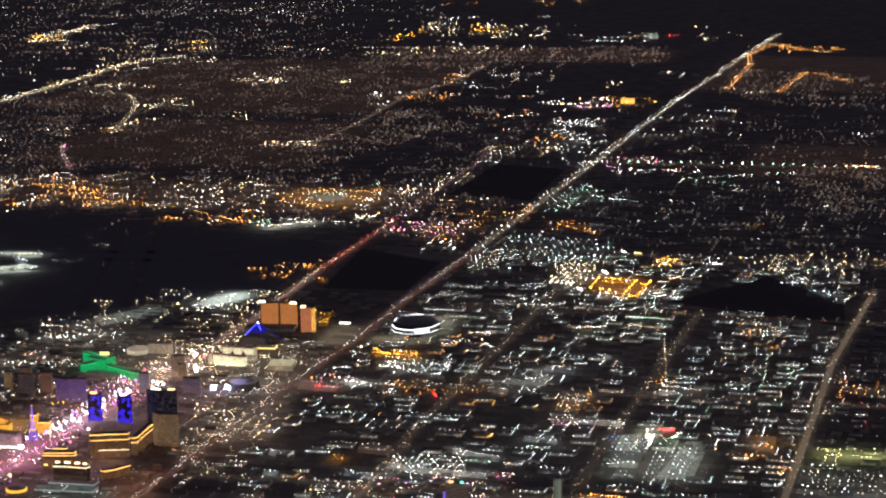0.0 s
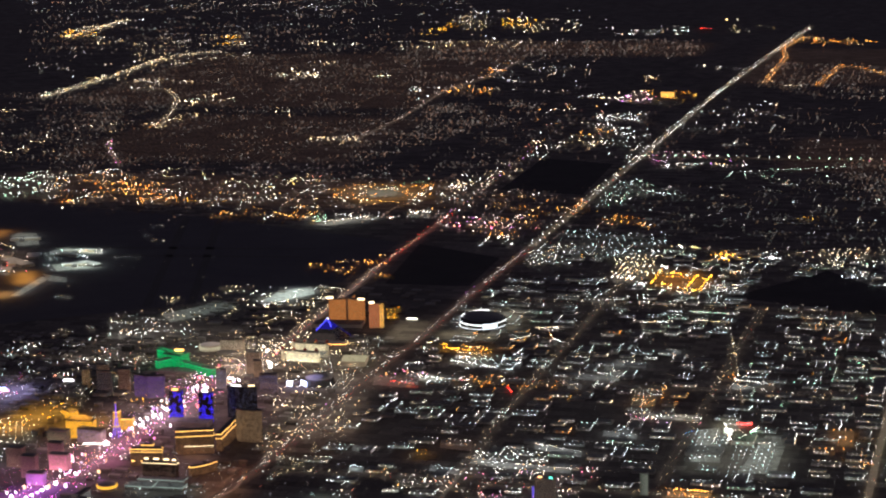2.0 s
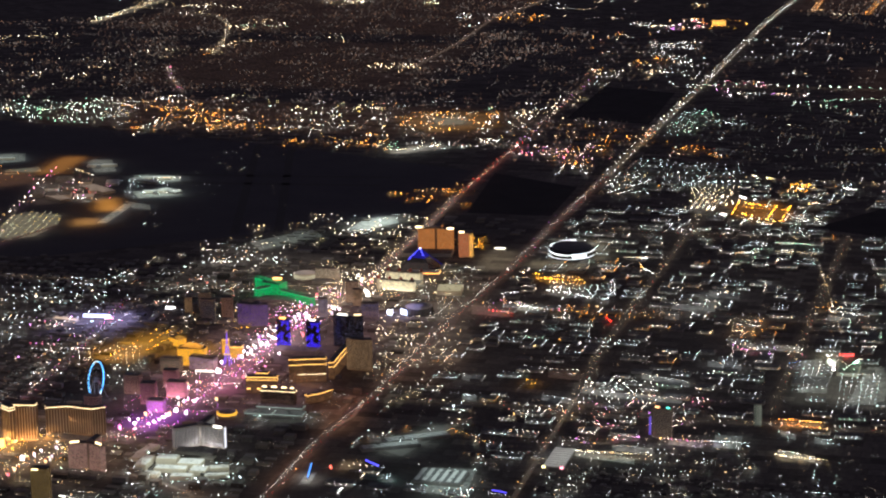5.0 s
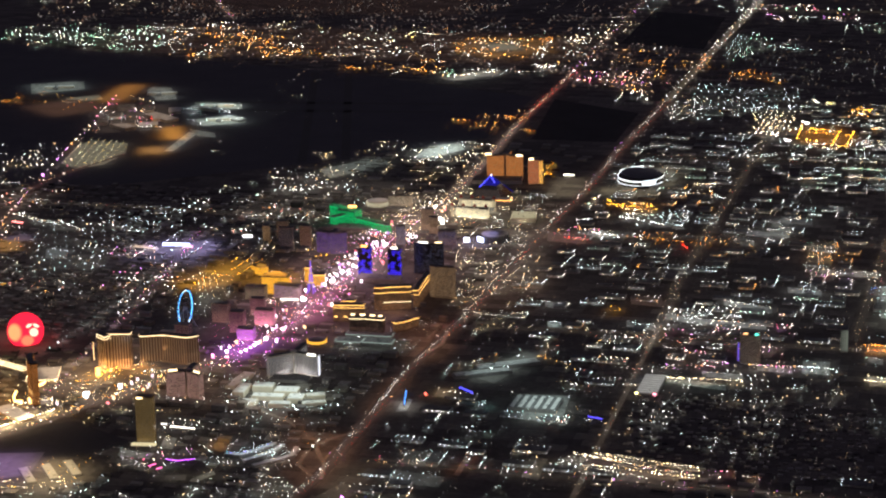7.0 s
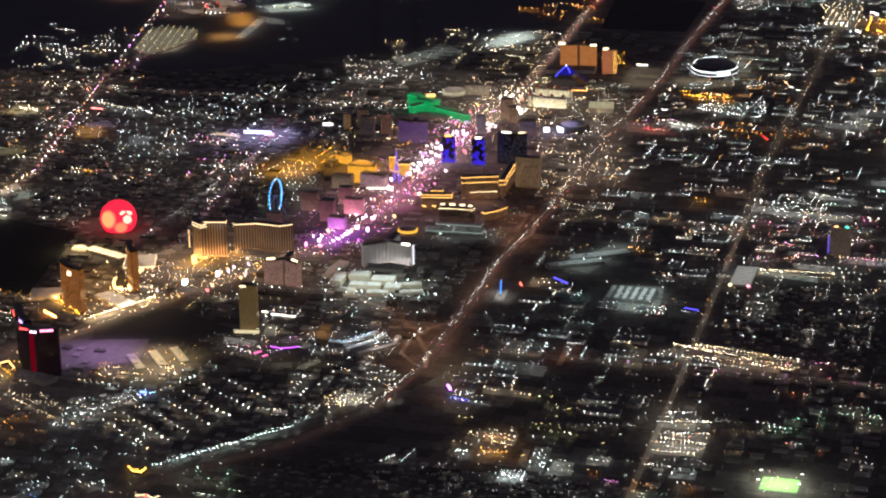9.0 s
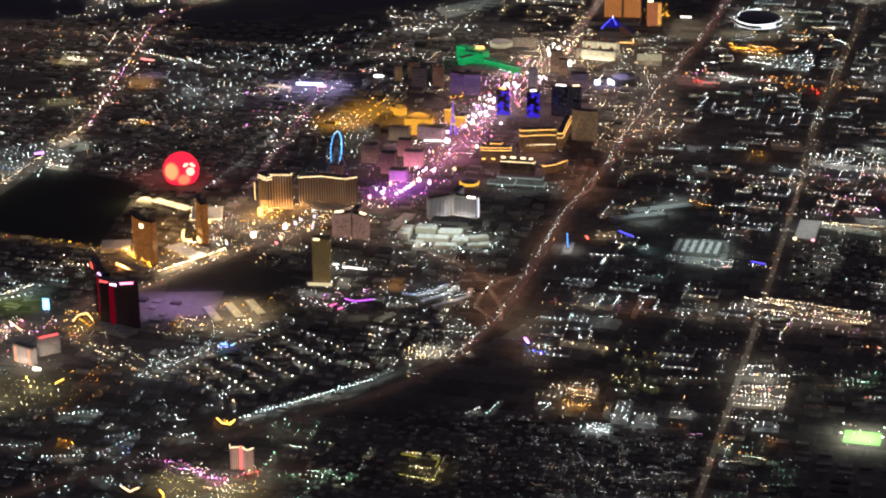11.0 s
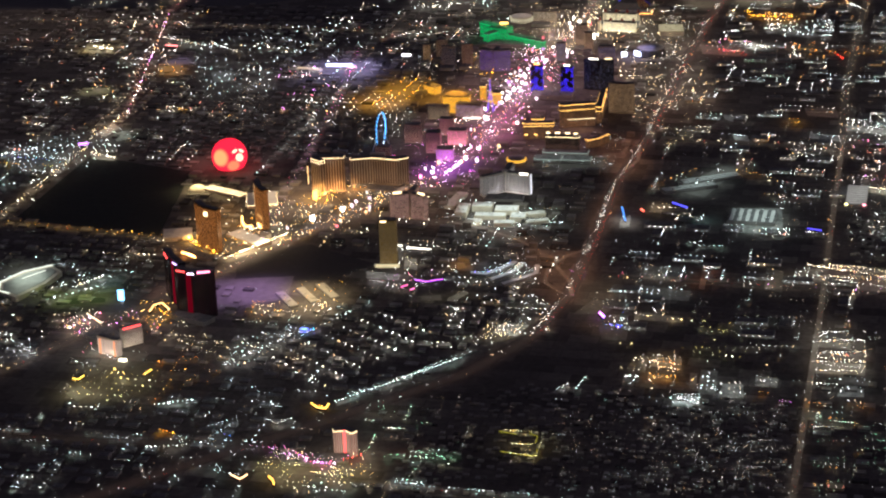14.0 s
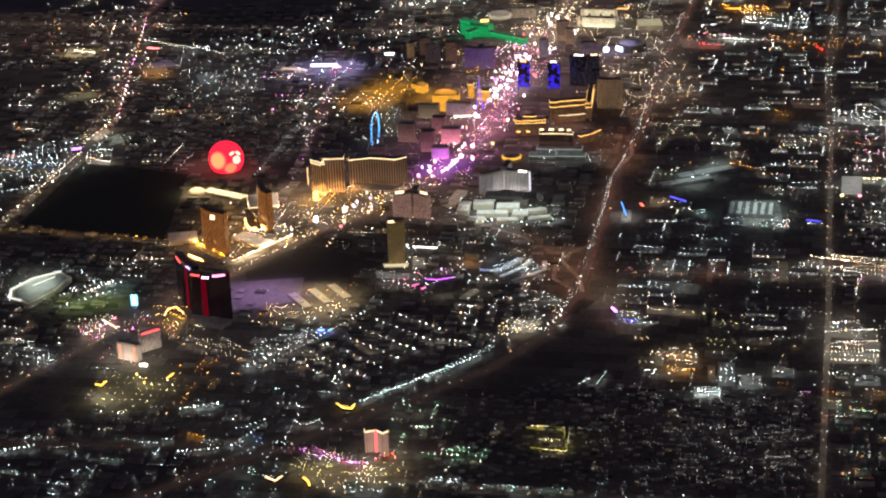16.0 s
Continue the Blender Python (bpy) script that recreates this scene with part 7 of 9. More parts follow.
lamp_row((-1679, -4437), (-1680, -4855), 9, 'warm', 5, 4.4)
lamp_row((-1678, -4421), (-1679, -4484), 3, 'white', 10, 5.0)
lamp_row((-1709, -4428), (-1712, -4844), 9, 'warm', 5, 4.4)
lamp_row((-1708, -4412), (-1709, -4474), 3, 'white', 10, 5.0)
lamp_row((-1739, -4418), (-1743, -4834), 9, 'warm', 5, 4.4)
lamp_row((-1738, -4403), (-1739, -4465), 3, 'white', 10, 5.0)
lamp_row((-1769, -4409), (-1774, -4824), 9, 'warm', 5, 4.4)
lamp_row((-1768, -4394), (-1769, -4456), 3, 'white', 10, 5.0)
lamp_row((-2250, -4327), (-2310, -4354), 6, 'white', 5, 4.3)
lamp_row((-2349, -4333), (-2386, -4340), 4, 'white', 6, 4.3)
lamp_row((-2257, -4254), (-2316, -4281), 6, 'white', 5, 4.3)
lamp_row((-2355, -4260), (-2392, -4267), 4, 'white', 6, 4.3)
lamp_row((-2263, -4182), (-2323, -4209), 6, 'white', 5, 4.3)
lamp_row((-2361, -4188), (-2398, -4195), 4, 'white', 6, 4.3)
lamp_row((-2129, -5182), (-2240, -5205), 10, 'gold', 9, 5.3)
lamp_row((-2171, -5089), (-2213, -5064), 5, 'white', 9, 4.6)
lamp_row((-1961, -5374), (-2011, -5349), 5, 'yellow', 6, 4.7)
lamp_row((-1878, -5411), (-1907, -5363), 3, 'white', 9, 4.7)
lamp_row((-2286, -4657), (-2329, -4713), 6, 'sodium', 7, 4.5)
lamp_row((-2441, -5144), (-2515, -5109), 8, 'white', 9, 5.5)
lamp_row((-2213, -3652), (-2406, -3640), 16, 'green', 2.5, 4.1)
lamp_row((-2240, -3446), (-2438, -3437), 16, 'warm', 2.5, 4.0)
lamp_row((-1998, -3343), (-2150, -3414), 12, 'white', 7, 4.8)
lamp_row((-1613, -3843), (-1797, -3854), 9, 'white', 6, 4.2)
lamp_row((-1145, -2641), (-1221, -2634), 8, 'gold', 9, 4.3)
lamp_row((-1223, -2681), (-1351, -2685), 9, 'sodium', 8, 3.8)
lamp_row((-1240, -2626), (-1358, -2616), 10, 'gold', 8, 3.8)
lamp_row((-1232, -2566), (-1379, -2551), 10, 'warm', 8, 3.8)
lamp_row((-1256, -2478), (-1398, -2452), 10, 'white', 8, 3.8)
lamp_row((-1252, -2398), (-1375, -2369), 9, 'white', 8, 3.7)
lamp_row((-1418, -2334), (-1482, -2303), 6, 'white', 7, 3.7)
lamp_row((-1523, -2290), (-1570, -2301), 5, 'white', 6, 3.7)
lamp_row((-1487, -2483), (-1487, -2305), 10, 'cool', 2.5, 3.7)
lamp_row((-1571, -2467), (-1564, -2288), 10, 'cool', 3, 3.7)
lamp_row((-1033, -2628), (-1117, -2611), 6, 'white', 6, 3.8)
lamp_row((-1055, -2299), (-1120, -2335), 6, 'white', 9, 4.7)
lamp_row((-1040, -2726), (-1057, -2729), 2, 'warm', 9, 5.1)
lamp_row((-1181, -2086), (-1296, -2058), 9, 'white', 8, 3.6)
lamp_row((-1069, -1976), (-1184, -1949), 7, 'red', 6, 4.3)
lamp_row((-1352, -2049), (-1599, -2020), 11, 'sodium', 6, 3.6)
lamp_row((-1620, -1973), (-1660, -1900), 4, 'red', 8, 4.7)
lamp_row((-1388, -1922), (-1460, -1907), 5, 'white', 9, 3.6)
lamp_row((-1429, -2882), (-1544, -2968), 7, 'white', 8, 3.9)
lamp_row((-1637, -2927), (-1692, -2854), 5, 'white', 9, 3.9)
lamp_row((-1499, -3147), (-1598, -3168), 8, 'warm', 8, 4.0)
lamp_row((-1588, -3052), (-1618, -2960), 3, 'sodium', 10, 3.9)
lamp_row((-2616, -2306), (-2796, -2243), 14, 'white', 5, 3.6)
# airport
lamp_row((1957, -2671), (2470, -4809), 18, 'neon', 9, 6.7)
lamp_row((1808, -2569), (2194, -3729), 8, 'neon', 7, 5.5)
lamp_row((2044, -4158), (1965, -4039), 3, 'red', 9, 3)
lamp_row((2028, -4299), (1926, -4114), 4, 'red', 9, 3)
lamp_row((2381, -4827), (2148, -4650), 8, 'warm', 4, 4.9)
lamp_row((1729, -4643), (1573, -4675), 6, 'white', 5, 4.8)
lamp_row((1513, -4199), (1433, -4317), 6, 'white', 6, 4.6)
lamp_row((2031, -3925), (1816, -3970), 9, 'white', 6, 6.1)
lamp_row((2208, -4056), (2323, -4273), 5, 'cool', 1.2, 4.7)
lamp_row((2188, -4060), (2303, -4277), 5, 'cool', 1.2, 4.7)
lamp_row((2168, -4064), (2282, -4282), 5, 'cool', 1.2, 4.7)
lamp_row((2147, -4068), (2262, -4286), 5, 'cool', 1.2, 4.7)
lamp_row((2127, -4073), (2241, -4290), 5, 'cool', 1.2, 4.7)
lamp_row((2107, -4077), (2221, -4294), 5, 'cool', 1.2, 4.7)
lamp_row((2087, -4081), (2200, -4298), 5, 'cool', 1.2, 4.7)
field('rows', ((2015, -3025), (2115, -3445), (2100, -3605), (1850, -3565), (1760, -3325), (1765, -3035), (1875, -2910)), 194, 3.7, 'yellow', 1.3)
field('scatter', ((2515, -4570), (2275, -4805), (1955, -4505), (1720, -3955), (2150, -3785)), 58, 4.0, 'neon', 4)
field('scatter', ((2300, -3285), (2245, -3605), (2040, -3120), (2070, -2830)), 10, 3.7, 'white', 6)
field('scatter', [(2123, -5769), (566, -5440), (574, -4214), (807, -3557), (1262, -3326)], 70, 2.0, 'dim', 1.2)
field('scatter', [(2123, -5769), (566, -5440), (574, -4214), (807, -3557), (1262, -3326)], 16, 2.0, 'white', 4)
lamp_row((401, 1068), (252, 784), 26, 'warm', 10, 4.5)
lamp_row((606, 889), (468, 1003), 12, 'gold', 11, 5.0)
lamp_row((398, 755), (312, 674), 9, 'warm', 8, 3.9)
lamp_row((-66, 566), (-239, 605), 18, 'white', 7, 3.5)
field('scatter', ((665, 340), (440, 300), (140, 645), (395, 760)), 78, 2.6, 'warm', 6)
lamp_row((-350, 2207), (-663, 1814), 36, 'cool', 7, 2.9)
lamp_row((431, 1752), (44, 1975), 20, 'warm', 3, 2.8)
lamp_row((26, 1971), (-206, 1472), 26, 'white', 4, 2.8)
lamp_row((-56, 1917), (-283, 2091), 9, 'white', 7, 3.0)
lamp_row((-95, 1848), (-320, 2016), 9, 'white', 7, 3.0)
lamp_row((-135, 1778), (-357, 1941), 9, 'white', 7, 3.1)
lamp_row((-175, 1706), (-395, 1864), 9, 'white', 7, 3.1)
lamp_row((-215, 1634), (-434, 1785), 9, 'white', 7, 3.1)
lamp_row((-257, 1560), (-473, 1706), 9, 'white', 7, 3.1)
lamp_row((-299, 1485), (-513, 1624), 9, 'white', 7, 3.1)
lamp_row((-285, 2238), (-336, 2253), 7, 'gold', 9, 3.2)
lamp_row((499, 1558), (425, 1622), 6, 'gold', 8, 3.6)
lamp_row((386, 1630), (312, 1636), 7, 'gold', 8, 3.5)
lamp_row((896, 1555), (752, 1389), 10, 'cool', 6, 3.7)
lamp_row((718, 1783), (664, 1643), 7, 'neon', 9, 4.2)
lamp_row((431, 2090), (386, 2149), 3, 'yellow', 9, 4.2)
field('scatter', ((-535, -2035), (-965, -2230), (-1135, -1175), (-860, -940)), 88, 3.0, 'warm', 6)
field('scatter', ((-535, -2035), (-965, -2230), (-1135, -1175), (-860, -940)), 35, 3.0, 'white', 6)
# far rows
lamp_row((-274, -11213), (-709, -10902), 22, 'white', 9, 4)
lamp_row((-260, -12467), (-307, -12560), 5, 'pink', 9, 5)
lamp_row((-1177, -8714), (-1275, -8645), 6, 'pink', 9, 4)
lamp_row((-1864, -8249), (-2602, -8638), 40, 'green', 6, 3)
lamp_row((-1315, -7352), (-1669, -7175), 22, 'cool', 6, 3)
lamp_row((-398, -6549), (-857, -6410), 16, 'sodium', 8, 3.4)
lamp_row((-1309, -6236), (-1597, -5983), 12, 'sodium', 8, 3)
lamp_row((2666, -19931), (2169, -19572), 14, 'gold', 8, 6)
lamp_row((3329, -20721), (2450, -20620), 12, 'white', 7, 6)
lamp_row((943, -18545), (464, -18591), 12, 'white', 6, 6)
lamp_row((310, -19123), (79, -18995), 7, 'white', 8, 6)
lamp_row((67, -19373), (-107, -19389), 4, 'red', 9, 6)
lamp_row((-172, -14132), (-310, -14000), 6, 'white', 8, 5)
lamp_row((-545, -15229), (-1021, -15014), 10, 'white', 3, 5)
lamp_row((-1262, -18404), (-2096, -17483), 20, 'sodium', 8, 6)
lamp_row((-2941, -9053), (-3144, -9001), 12, 'sodium', 9, 4)
lamp_row((45, -12383), (-276, -12384), 10, 'white', 8, 5)
lamp_row((-1072, -10492), (-1453, -10479), 9, 'white', 5, 4)
lamp_row((-1604, -11479), (-1811, -11395), 5, 'white', 5, 4)
lamp_row((7921, -17795), (7401, -17845), 14, 'yellow', 9, 6)
lamp_row((7978, -19301), (7742, -20270), 12, 'white', 8, 7)
lamp_row((3639, -13916), (3157, -13871), 14, 'white', 6, 5)
lamp_row((2610, -13887), (2435, -13909), 7, 'yellow', 8, 5)
lamp_row((2814, -7163), (2499, -7163), 16, 'sodium', 8, 3.4)
lamp_row((3272, -7354), (2906, -7360), 16, 'white', 8, 3.4)
lamp_row((1805, -6466), (1427, -6461), 14, 'gold', 8, 3.4)
lamp_row((1687, -6796), (1105, -6822), 22, 'mixed', 7, 3.4)
lamp_row((1190, -6274), (752, -5958), 16, 'sodium', 9, 3.4)
lamp_row((752, -6763), (763, -7298), 9, 'sodium', 9, 3.4)
lamp_row((763, -7298), (212, -7290), 20, 'sodium', 8, 3.4)
lamp_row((212, -7290), (167, -6586), 9, 'sodium', 8, 3.4)
lamp_row((752, -6763), (167, -6586), 18, 'sodium', 8, 3.4)
lamp_row((543, -5806), (279, -6062), 18, 'white', 9, 3.4)
lamp_row((-42, -6554), (-85, -7643), 18, 'white', 8, 3.2)
lamp_row((3126, -16605), (2554, -16994), 14, 'yellow', 8, 6)
lamp_row((509, -7166), (296, -7580), 12, 'green', 6, 3.4)
lamp_row((2524, -6828), (1885, -6861), 26, 'mixed', 6, 3.2)
lamp_row((2974, -6752), (2450, -6667), 18, 'mixed', 6, 3.2)
lamp_row((1360, -7404), (1057, -7664), 14, 'mixed', 7, 3.4)
lamp_row((4882, -12747), (4049, -11928), 9, 'white', 4, 5)
lamp_row((5433, -11967), (5448, -13172), 16, 'green', 5, 5)
lamp_row((3429, -9822), (3482, -10253), 6, 'sodium', 8, 5)
lamp_row((3833, -11825), (3364, -11801), 14, 'green', 6, 5)
lamp_row((-1124, -6674), (-1097, -7684), 10, 'cool', 7, 3)
lamp_row((-1148, -6745), (-1128, -7739), 10, 'cool', 7, 3)
lamp_row((-1172, -6816), (-1158, -7795), 10, 'cool', 7, 3)
lamp_row((-1196, -6888), (-1188, -7851), 10, 'cool', 7, 3)
field('scatter', ((3365, -7540), (15, -7950), (-395, -6130), (630, -5950), (2705, -6205)), 196, 4.6, 'white', 6)
field('scatter', ((3715, -22180), (1400, -22350), (665, -17625), (2465, -17440)), 34, 8.4, 'white', 5)
field('scatter', ((410, -11865), (-330, -12385), (-535, -9810), (-135, -9115)), 44, 5.6, 'mixed', 6)
# yards nearer
lamp_row((-910, 2317), (-1014, 2315), 14, 'yellow', 2.5, 2.5)
lamp_row((-1034, 2327), (-1045, 2472), 9, 'yellow', 2.5, 2.5)
lamp_row((-959, 2467), (-1042, 2476), 12, 'yellow', 2.5, 2.4)
lamp_row((-954, 2403), (-1014, 2404), 8, 'yellow', 3, 2.4)
lamp_row((-1777, 1496), (-1939, 1460), 16, 'white', 5, 2.9)
lamp_row((-1793, 1587), (-1944, 1553), 14, 'white', 5, 2.9)
lamp_row((-1789, 1656), (-1949, 1639), 14, 'white', 5, 2.8)
lamp_row((-1803, 1721), (-1900, 1714), 8, 'white', 5, 2.8)
lamp_row((-1790, 1418), (-1880, 1394), 8, 'white', 6, 2.9)
lamp_row((-1272, 1737), (-1373, 1743), 10, 'sodium', 5, 2.6)
lamp_row((-1286, 1833), (-1369, 1846), 7, 'gold', 4, 2.6)
lamp_row((-1305, 1777), (-1370, 1788), 7, 'warm', 4, 2.6)
lamp_row((-1706, 808), (-1983, 886), 30, 'warm', 6, 3.3)
lamp_row((-1734, 914), (-1987, 982), 20, 'white', 4, 3.1)
lamp_row((-1399, 2001), (-1464, 2031), 9, 'cool', 7, 2.9)
lamp_row((-1016, 2001), (-1043, 1953), 6, 'cool', 5, 2.6)
lamp_row((-1075, 1982), (-1093, 1879), 6, 'cool', 5, 2.6)
lamp_row((-2581, -1013), (-2571, -1427), 9, 'cool', 2.6, 3.1)
lamp_row((-2776, -821), (-2758, -1278), 9, 'cool', 2.6, 3.0)
lamp_row((-2600, -1025), (-2591, -1432), 9, 'cool', 2.6, 3.1)
lamp_row((-2796, -832), (-2781, -1282), 9, 'cool', 2.6, 3.0)
lamp_row((-2618, -1036), (-2612, -1436), 9, 'cool', 2.6, 3.1)
lamp_row((-2816, -844), (-2803, -1287), 9, 'cool', 2.6, 3.0)
lamp_row((-2637, -1048), (-2633, -1440), 9, 'cool', 2.6, 3.1)
lamp_row((-2837, -856), (-2826, -1292), 9, 'cool', 2.6, 3.0)
lamp_row((-2656, -1060), (-2654, -1444), 9, 'cool', 2.6, 3.1)
lamp_row((-2857, -868), (-2848, -1296), 9, 'cool', 2.6, 3.0)
lamp_row((-2674, -1072), (-2674, -1448), 9, 'cool', 2.6, 3.1)
lamp_row((-2877, -880), (-2871, -1301), 9, 'cool', 2.6, 3.0)
lamp_row((-2693, -1084), (-2695, -1453), 9, 'cool', 2.6, 3.1)
lamp_row((-2898, -891), (-2893, -1305), 9, 'cool', 2.6, 3.0)
lamp_row((-2711, -1096), (-2716, -1457), 9, 'cool', 2.6, 3.1)
lamp_row((-2918, -903), (-2915, -1310), 9, 'cool', 2.6, 3.0)
lamp_row((-2761, -1337), (-2818, -1521), 8, 'green', 9, 5.5)
lamp_row((-2724, -1564), (-2778, -1584), 5, 'red', 9, 5.7)
lamp_row((-2675, -1537), (-2720, -1329), 6, 'white', 10, 6.1)
lamp_row((-1885, -55), (-2160, -71), 30, 'warm', 5, 3.5)
lamp_row((-2608, -176), (-2797, -153), 20, 'warm', 6, 3.5)
lamp_row((-2573, -610), (-2748, -606), 14, 'sodium', 7, 3.6)
lamp_row((-2591, -541), (-2766, -523), 14, 'sodium', 6, 3.6)
lamp_row((-2341, -284), (-2481, -282), 14, 'cool', 5, 3.5)
lamp_row((-2148, -274), (-2364, -275), 16, 'neon', 5, 3.5)
lamp_row((-2745, -1472), (-2816, -1315), 6, 'green', 9, 4.0)
lamp_row((-2486, -3185), (-2698, -1923), 20, 'warm', 3, 4.7)
lamp_row((-86, 1695), (-116, 1658), 5, 'blue', 9, 3.5)
lamp_row((83, 1976), (-74, 1687), 14, 'white', 3, 3.4)
lamp_row((-278, 2535), (-379, 2610), 8, 'pink', 8, 3.1)
lamp_row((-382, 2621), (-469, 2626), 8, 'pink', 7, 3.1)
lamp_row((-489, 2597), (-531, 2555), 5, 'red', 8, 3.1)
lamp_row((669, 2679), (579, 2630), 8, 'cool', 6, 3.2)
lamp_row((206, 2324), (101, 2271), 9, 'cool', 7, 3.3)
lamp_row((122, 2614), (8, 2581), 10, 'white', 6, 3.1)
lamp_row((-30, 2557), (-91, 2392), 10, 'cool', 4, 3.1)
lamp_row((123, 2497), (74, 2511), 5, 'gold', 6, 3.2)
lamp_row((-83, 2493), (-104, 2502), 2, 'blue', 10, 3.1)
lamp_row((1042, 1656), (1016, 1252), 12, 'white', 5, 3.7)
lamp_row((853, 1427), (787, 1312), 9, 'white', 6, 3.7)
lamp_row((495, 1547), (442, 1516), 5, 'gold', 7, 3.6)
lamp_row((357, 1624), (282, 1636), 6, 'gold', 8, 3.6)
lamp_row((-1782, 798), (-2139, 853), 28, 'warm', 8, 2.9)
lamp_row((-1792, 906), (-2138, 949), 28, 'warm', 7, 2.8)
lamp_row((591, 111), (571, -1563), 44, 'cool', 2.2, 3.2)
lamp_row((1432, -584), (1888, -2374), 26, 'neon', 8, 4.2)
lamp_row((1457, -178), (1447, -625), 10, 'warm', 6, 4.0)
lamp_row((1447, 610), (1434, -118), 24, 'warm', 5, 3.3)
lamp_row((1382, -47), (1262, 1), 7, 'warm', 7, 4.0)
lamp_row((2028, -1653), (1917, -1620), 9, 'warm', 8, 5.2)
lamp_row((1927, -1870), (2006, -2217), 8, 'white', 7, 4.5)
lamp_row((1758, 42), (1647, -67), 10, 'cool', 6, 3.8)
lamp_row((1452, -1799), (1275, -1658), 9, 'white', 5, 4.4)
lamp_row((1728, -1863), (1450, -1748), 14, 'white', 6, 4.5)
lamp_row((1598, 422), (1465, 325), 9, 'cool', 5, 3.6)
# homes and shops west of the avenue
field('scatter', ((-1655, -520), (-2430, -775), (-2605, -40), (-2580, 460), (-1975, 605)), 399, 2.4, 'white', 4.5)
field('rows', ((-2095, -330), (-2475, -415), (-2580, 460), (-2240, 540)), 113, 2.4, 'white', 4)
field('scatter', ((-2530, -720), (-2890, -805), (-2970, 370), (-2655, 445)), 156, 2.5, 'cool', 4.5)


# ---- lit lots, signs and yards, block by block ----
PAVED = []


def lit_lot(quad, cols, rows, palette, gain, radius=2.2, watts=0.0, colour=(1, .95, .85), share=.9, paving=None):
    """A lot with its lamps in rows between four corners; an added area lamp puts their light on it."""
    a, b, c, d = (Vector(q) for q in quad)
    rng = random.Random(int(abs(a.x * 7 + a.y)))
    if paving:
        PAVED.append(quad)
        patch("paved_lot", quad, paving, f"paved lot under {WORDS[palette]} lamps", .55 + .04 * (len(PAVED) % 30))
    got = []
    for j in range(rows):
        for i in range(cols):
            u, v = (i + .5) / cols + rng.gauss(0, .06) / cols, (j + .5) / rows + rng.gauss(0, .05) / rows
            if rng.random() < share:
                got.append(tuple(a.lerp(b, u).lerp(d.lerp(c, u), v)))
    if got:
        lamps("lot_lamps", got, radius, palette, gain, f"{WORDS[palette]} lamps in rows over a paved lot")
    if watts:
        mid, way = (a + b + c + d) / 4, (b + c - a - d) / 2
        overhead_glow(mid.x, mid.y, way.length, abs(way.normalized().cross((c + d - a - b) / 2)), math.degrees(math.atan2(way.y, way.x)), colour, watts, 40)


def neon_line(line, width, z, colour, power, label):
    """A tube of coloured light on a low wall."""
    s = thing("neon_sign", line[0][0], line[0][1], label, "sign")
    link("backing", *prism(outline(line, width * 1.6), 0, z), DARK_WALL, s)
    link("light_tube", *prism(outline(line, width), z + .05, z + .05 + width), glow("neon_%g_%g_%g_%g" % (*colour, power), colour, power), s)


# crowds of small signs and lamps before the hotels
for quad, count, palette, gain in ((((-100, -2500), (-480, -2550), (-420, -1900), (-90, -1850)), 420, "warm", 5), (((-80, -1900), (-440, -1900), (-420, -1250), (-60, -1250)), 460, "neon", 4.5),
                                   (((-60, -1250), (-330, -1250), (-360, -450), (40, -450)), 460, "neon", 4.5), (((60, -450), (-330, -450), (-200, 120), (120, 60)), 240, "pink", 4.5),
                                   (((260, 120), (-160, 120), (60, 620), (380, 560)), 380, "warm", 5), (((420, 600), (80, 600), (330, 1050), (560, 980)), 200, "gold", 5)):
    field("scatter", quad, count, 1.5, palette, gain)
field("scatter", ((-781, -1118), (-993, -1883), (-1200, -776), (-997, -377)), 240, 1.9, "warm", 3.6)
field("scatter", ((-781, -1118), (-993, -1883), (-1200, -776), (-997, -377)), 130, 1.9, "mixed", 3.6)
field("scatter", ((-619, -2180), (-767, -2913), (-954, -2588), (-868, -1606)), 220, 2.1, "white", 4)
overhead_glow(-993, -1039, 330, 600, 0, (1, .6, .4), .6, 60)
overhead_glow(-802, -2322, 300, 700, 0, (1, .7, .5), .7, 60)
# west of the motorway
lamp_row((-1394, 1595), (-1533, 1598), 6, 'yellow', 6, 2.2)
lamp_row((-1400, 1640), (-1552, 1664), 8, 'yellow', 7.5, 2.2)
lamp_row((-1403, 1430), (-1516, 1458), 5, 'yellow', 5.2, 2.2)
lamp_row((-1422, 1705), (-1455, 1708), 2, 'white', 6, 2.2)
lit_lot([(-1267, 1671), (-1369, 1680), (-1376, 1765), (-1276, 1752)], 7, 3, 'white', 4.9, 2, 3, (1, 0.45, 0.12), 0.9, CONCRETE)
lamp_row((-1284, 1851), (-1354, 1856), 9, 'sodium', 4.5, 2.2)
lit_lot([(-1275, 1815), (-1352, 1819), (-1358, 1862), (-1282, 1858)], 1, 1, 'sodium', 2.8, 2, 7.2, (1, 0.45, 0.1), 0.9, CONCRETE)
lit_lot([(-1271, 1698), (-1308, 1700), (-1311, 1745), (-1278, 1742)], 1, 1, 'sodium', 3.5, 2, 6, (1, 0.4, 0.08), 0.9, None)
lit_lot([(-1408, 1782), (-1433, 1786), (-1439, 1908), (-1421, 1903)], 1, 1, 'gold', 2.8, 2, 2.4, (1, 0.42, 0.1), 0.9, CONCRETE)
lit_lot([(-1440, 1754), (-1494, 1757), (-1507, 1938), (-1454, 1939)], 3, 6, 'cool', 5.6, 2.1, 0.72, (0.75, 1, 1), 0.85, CONCRETE)
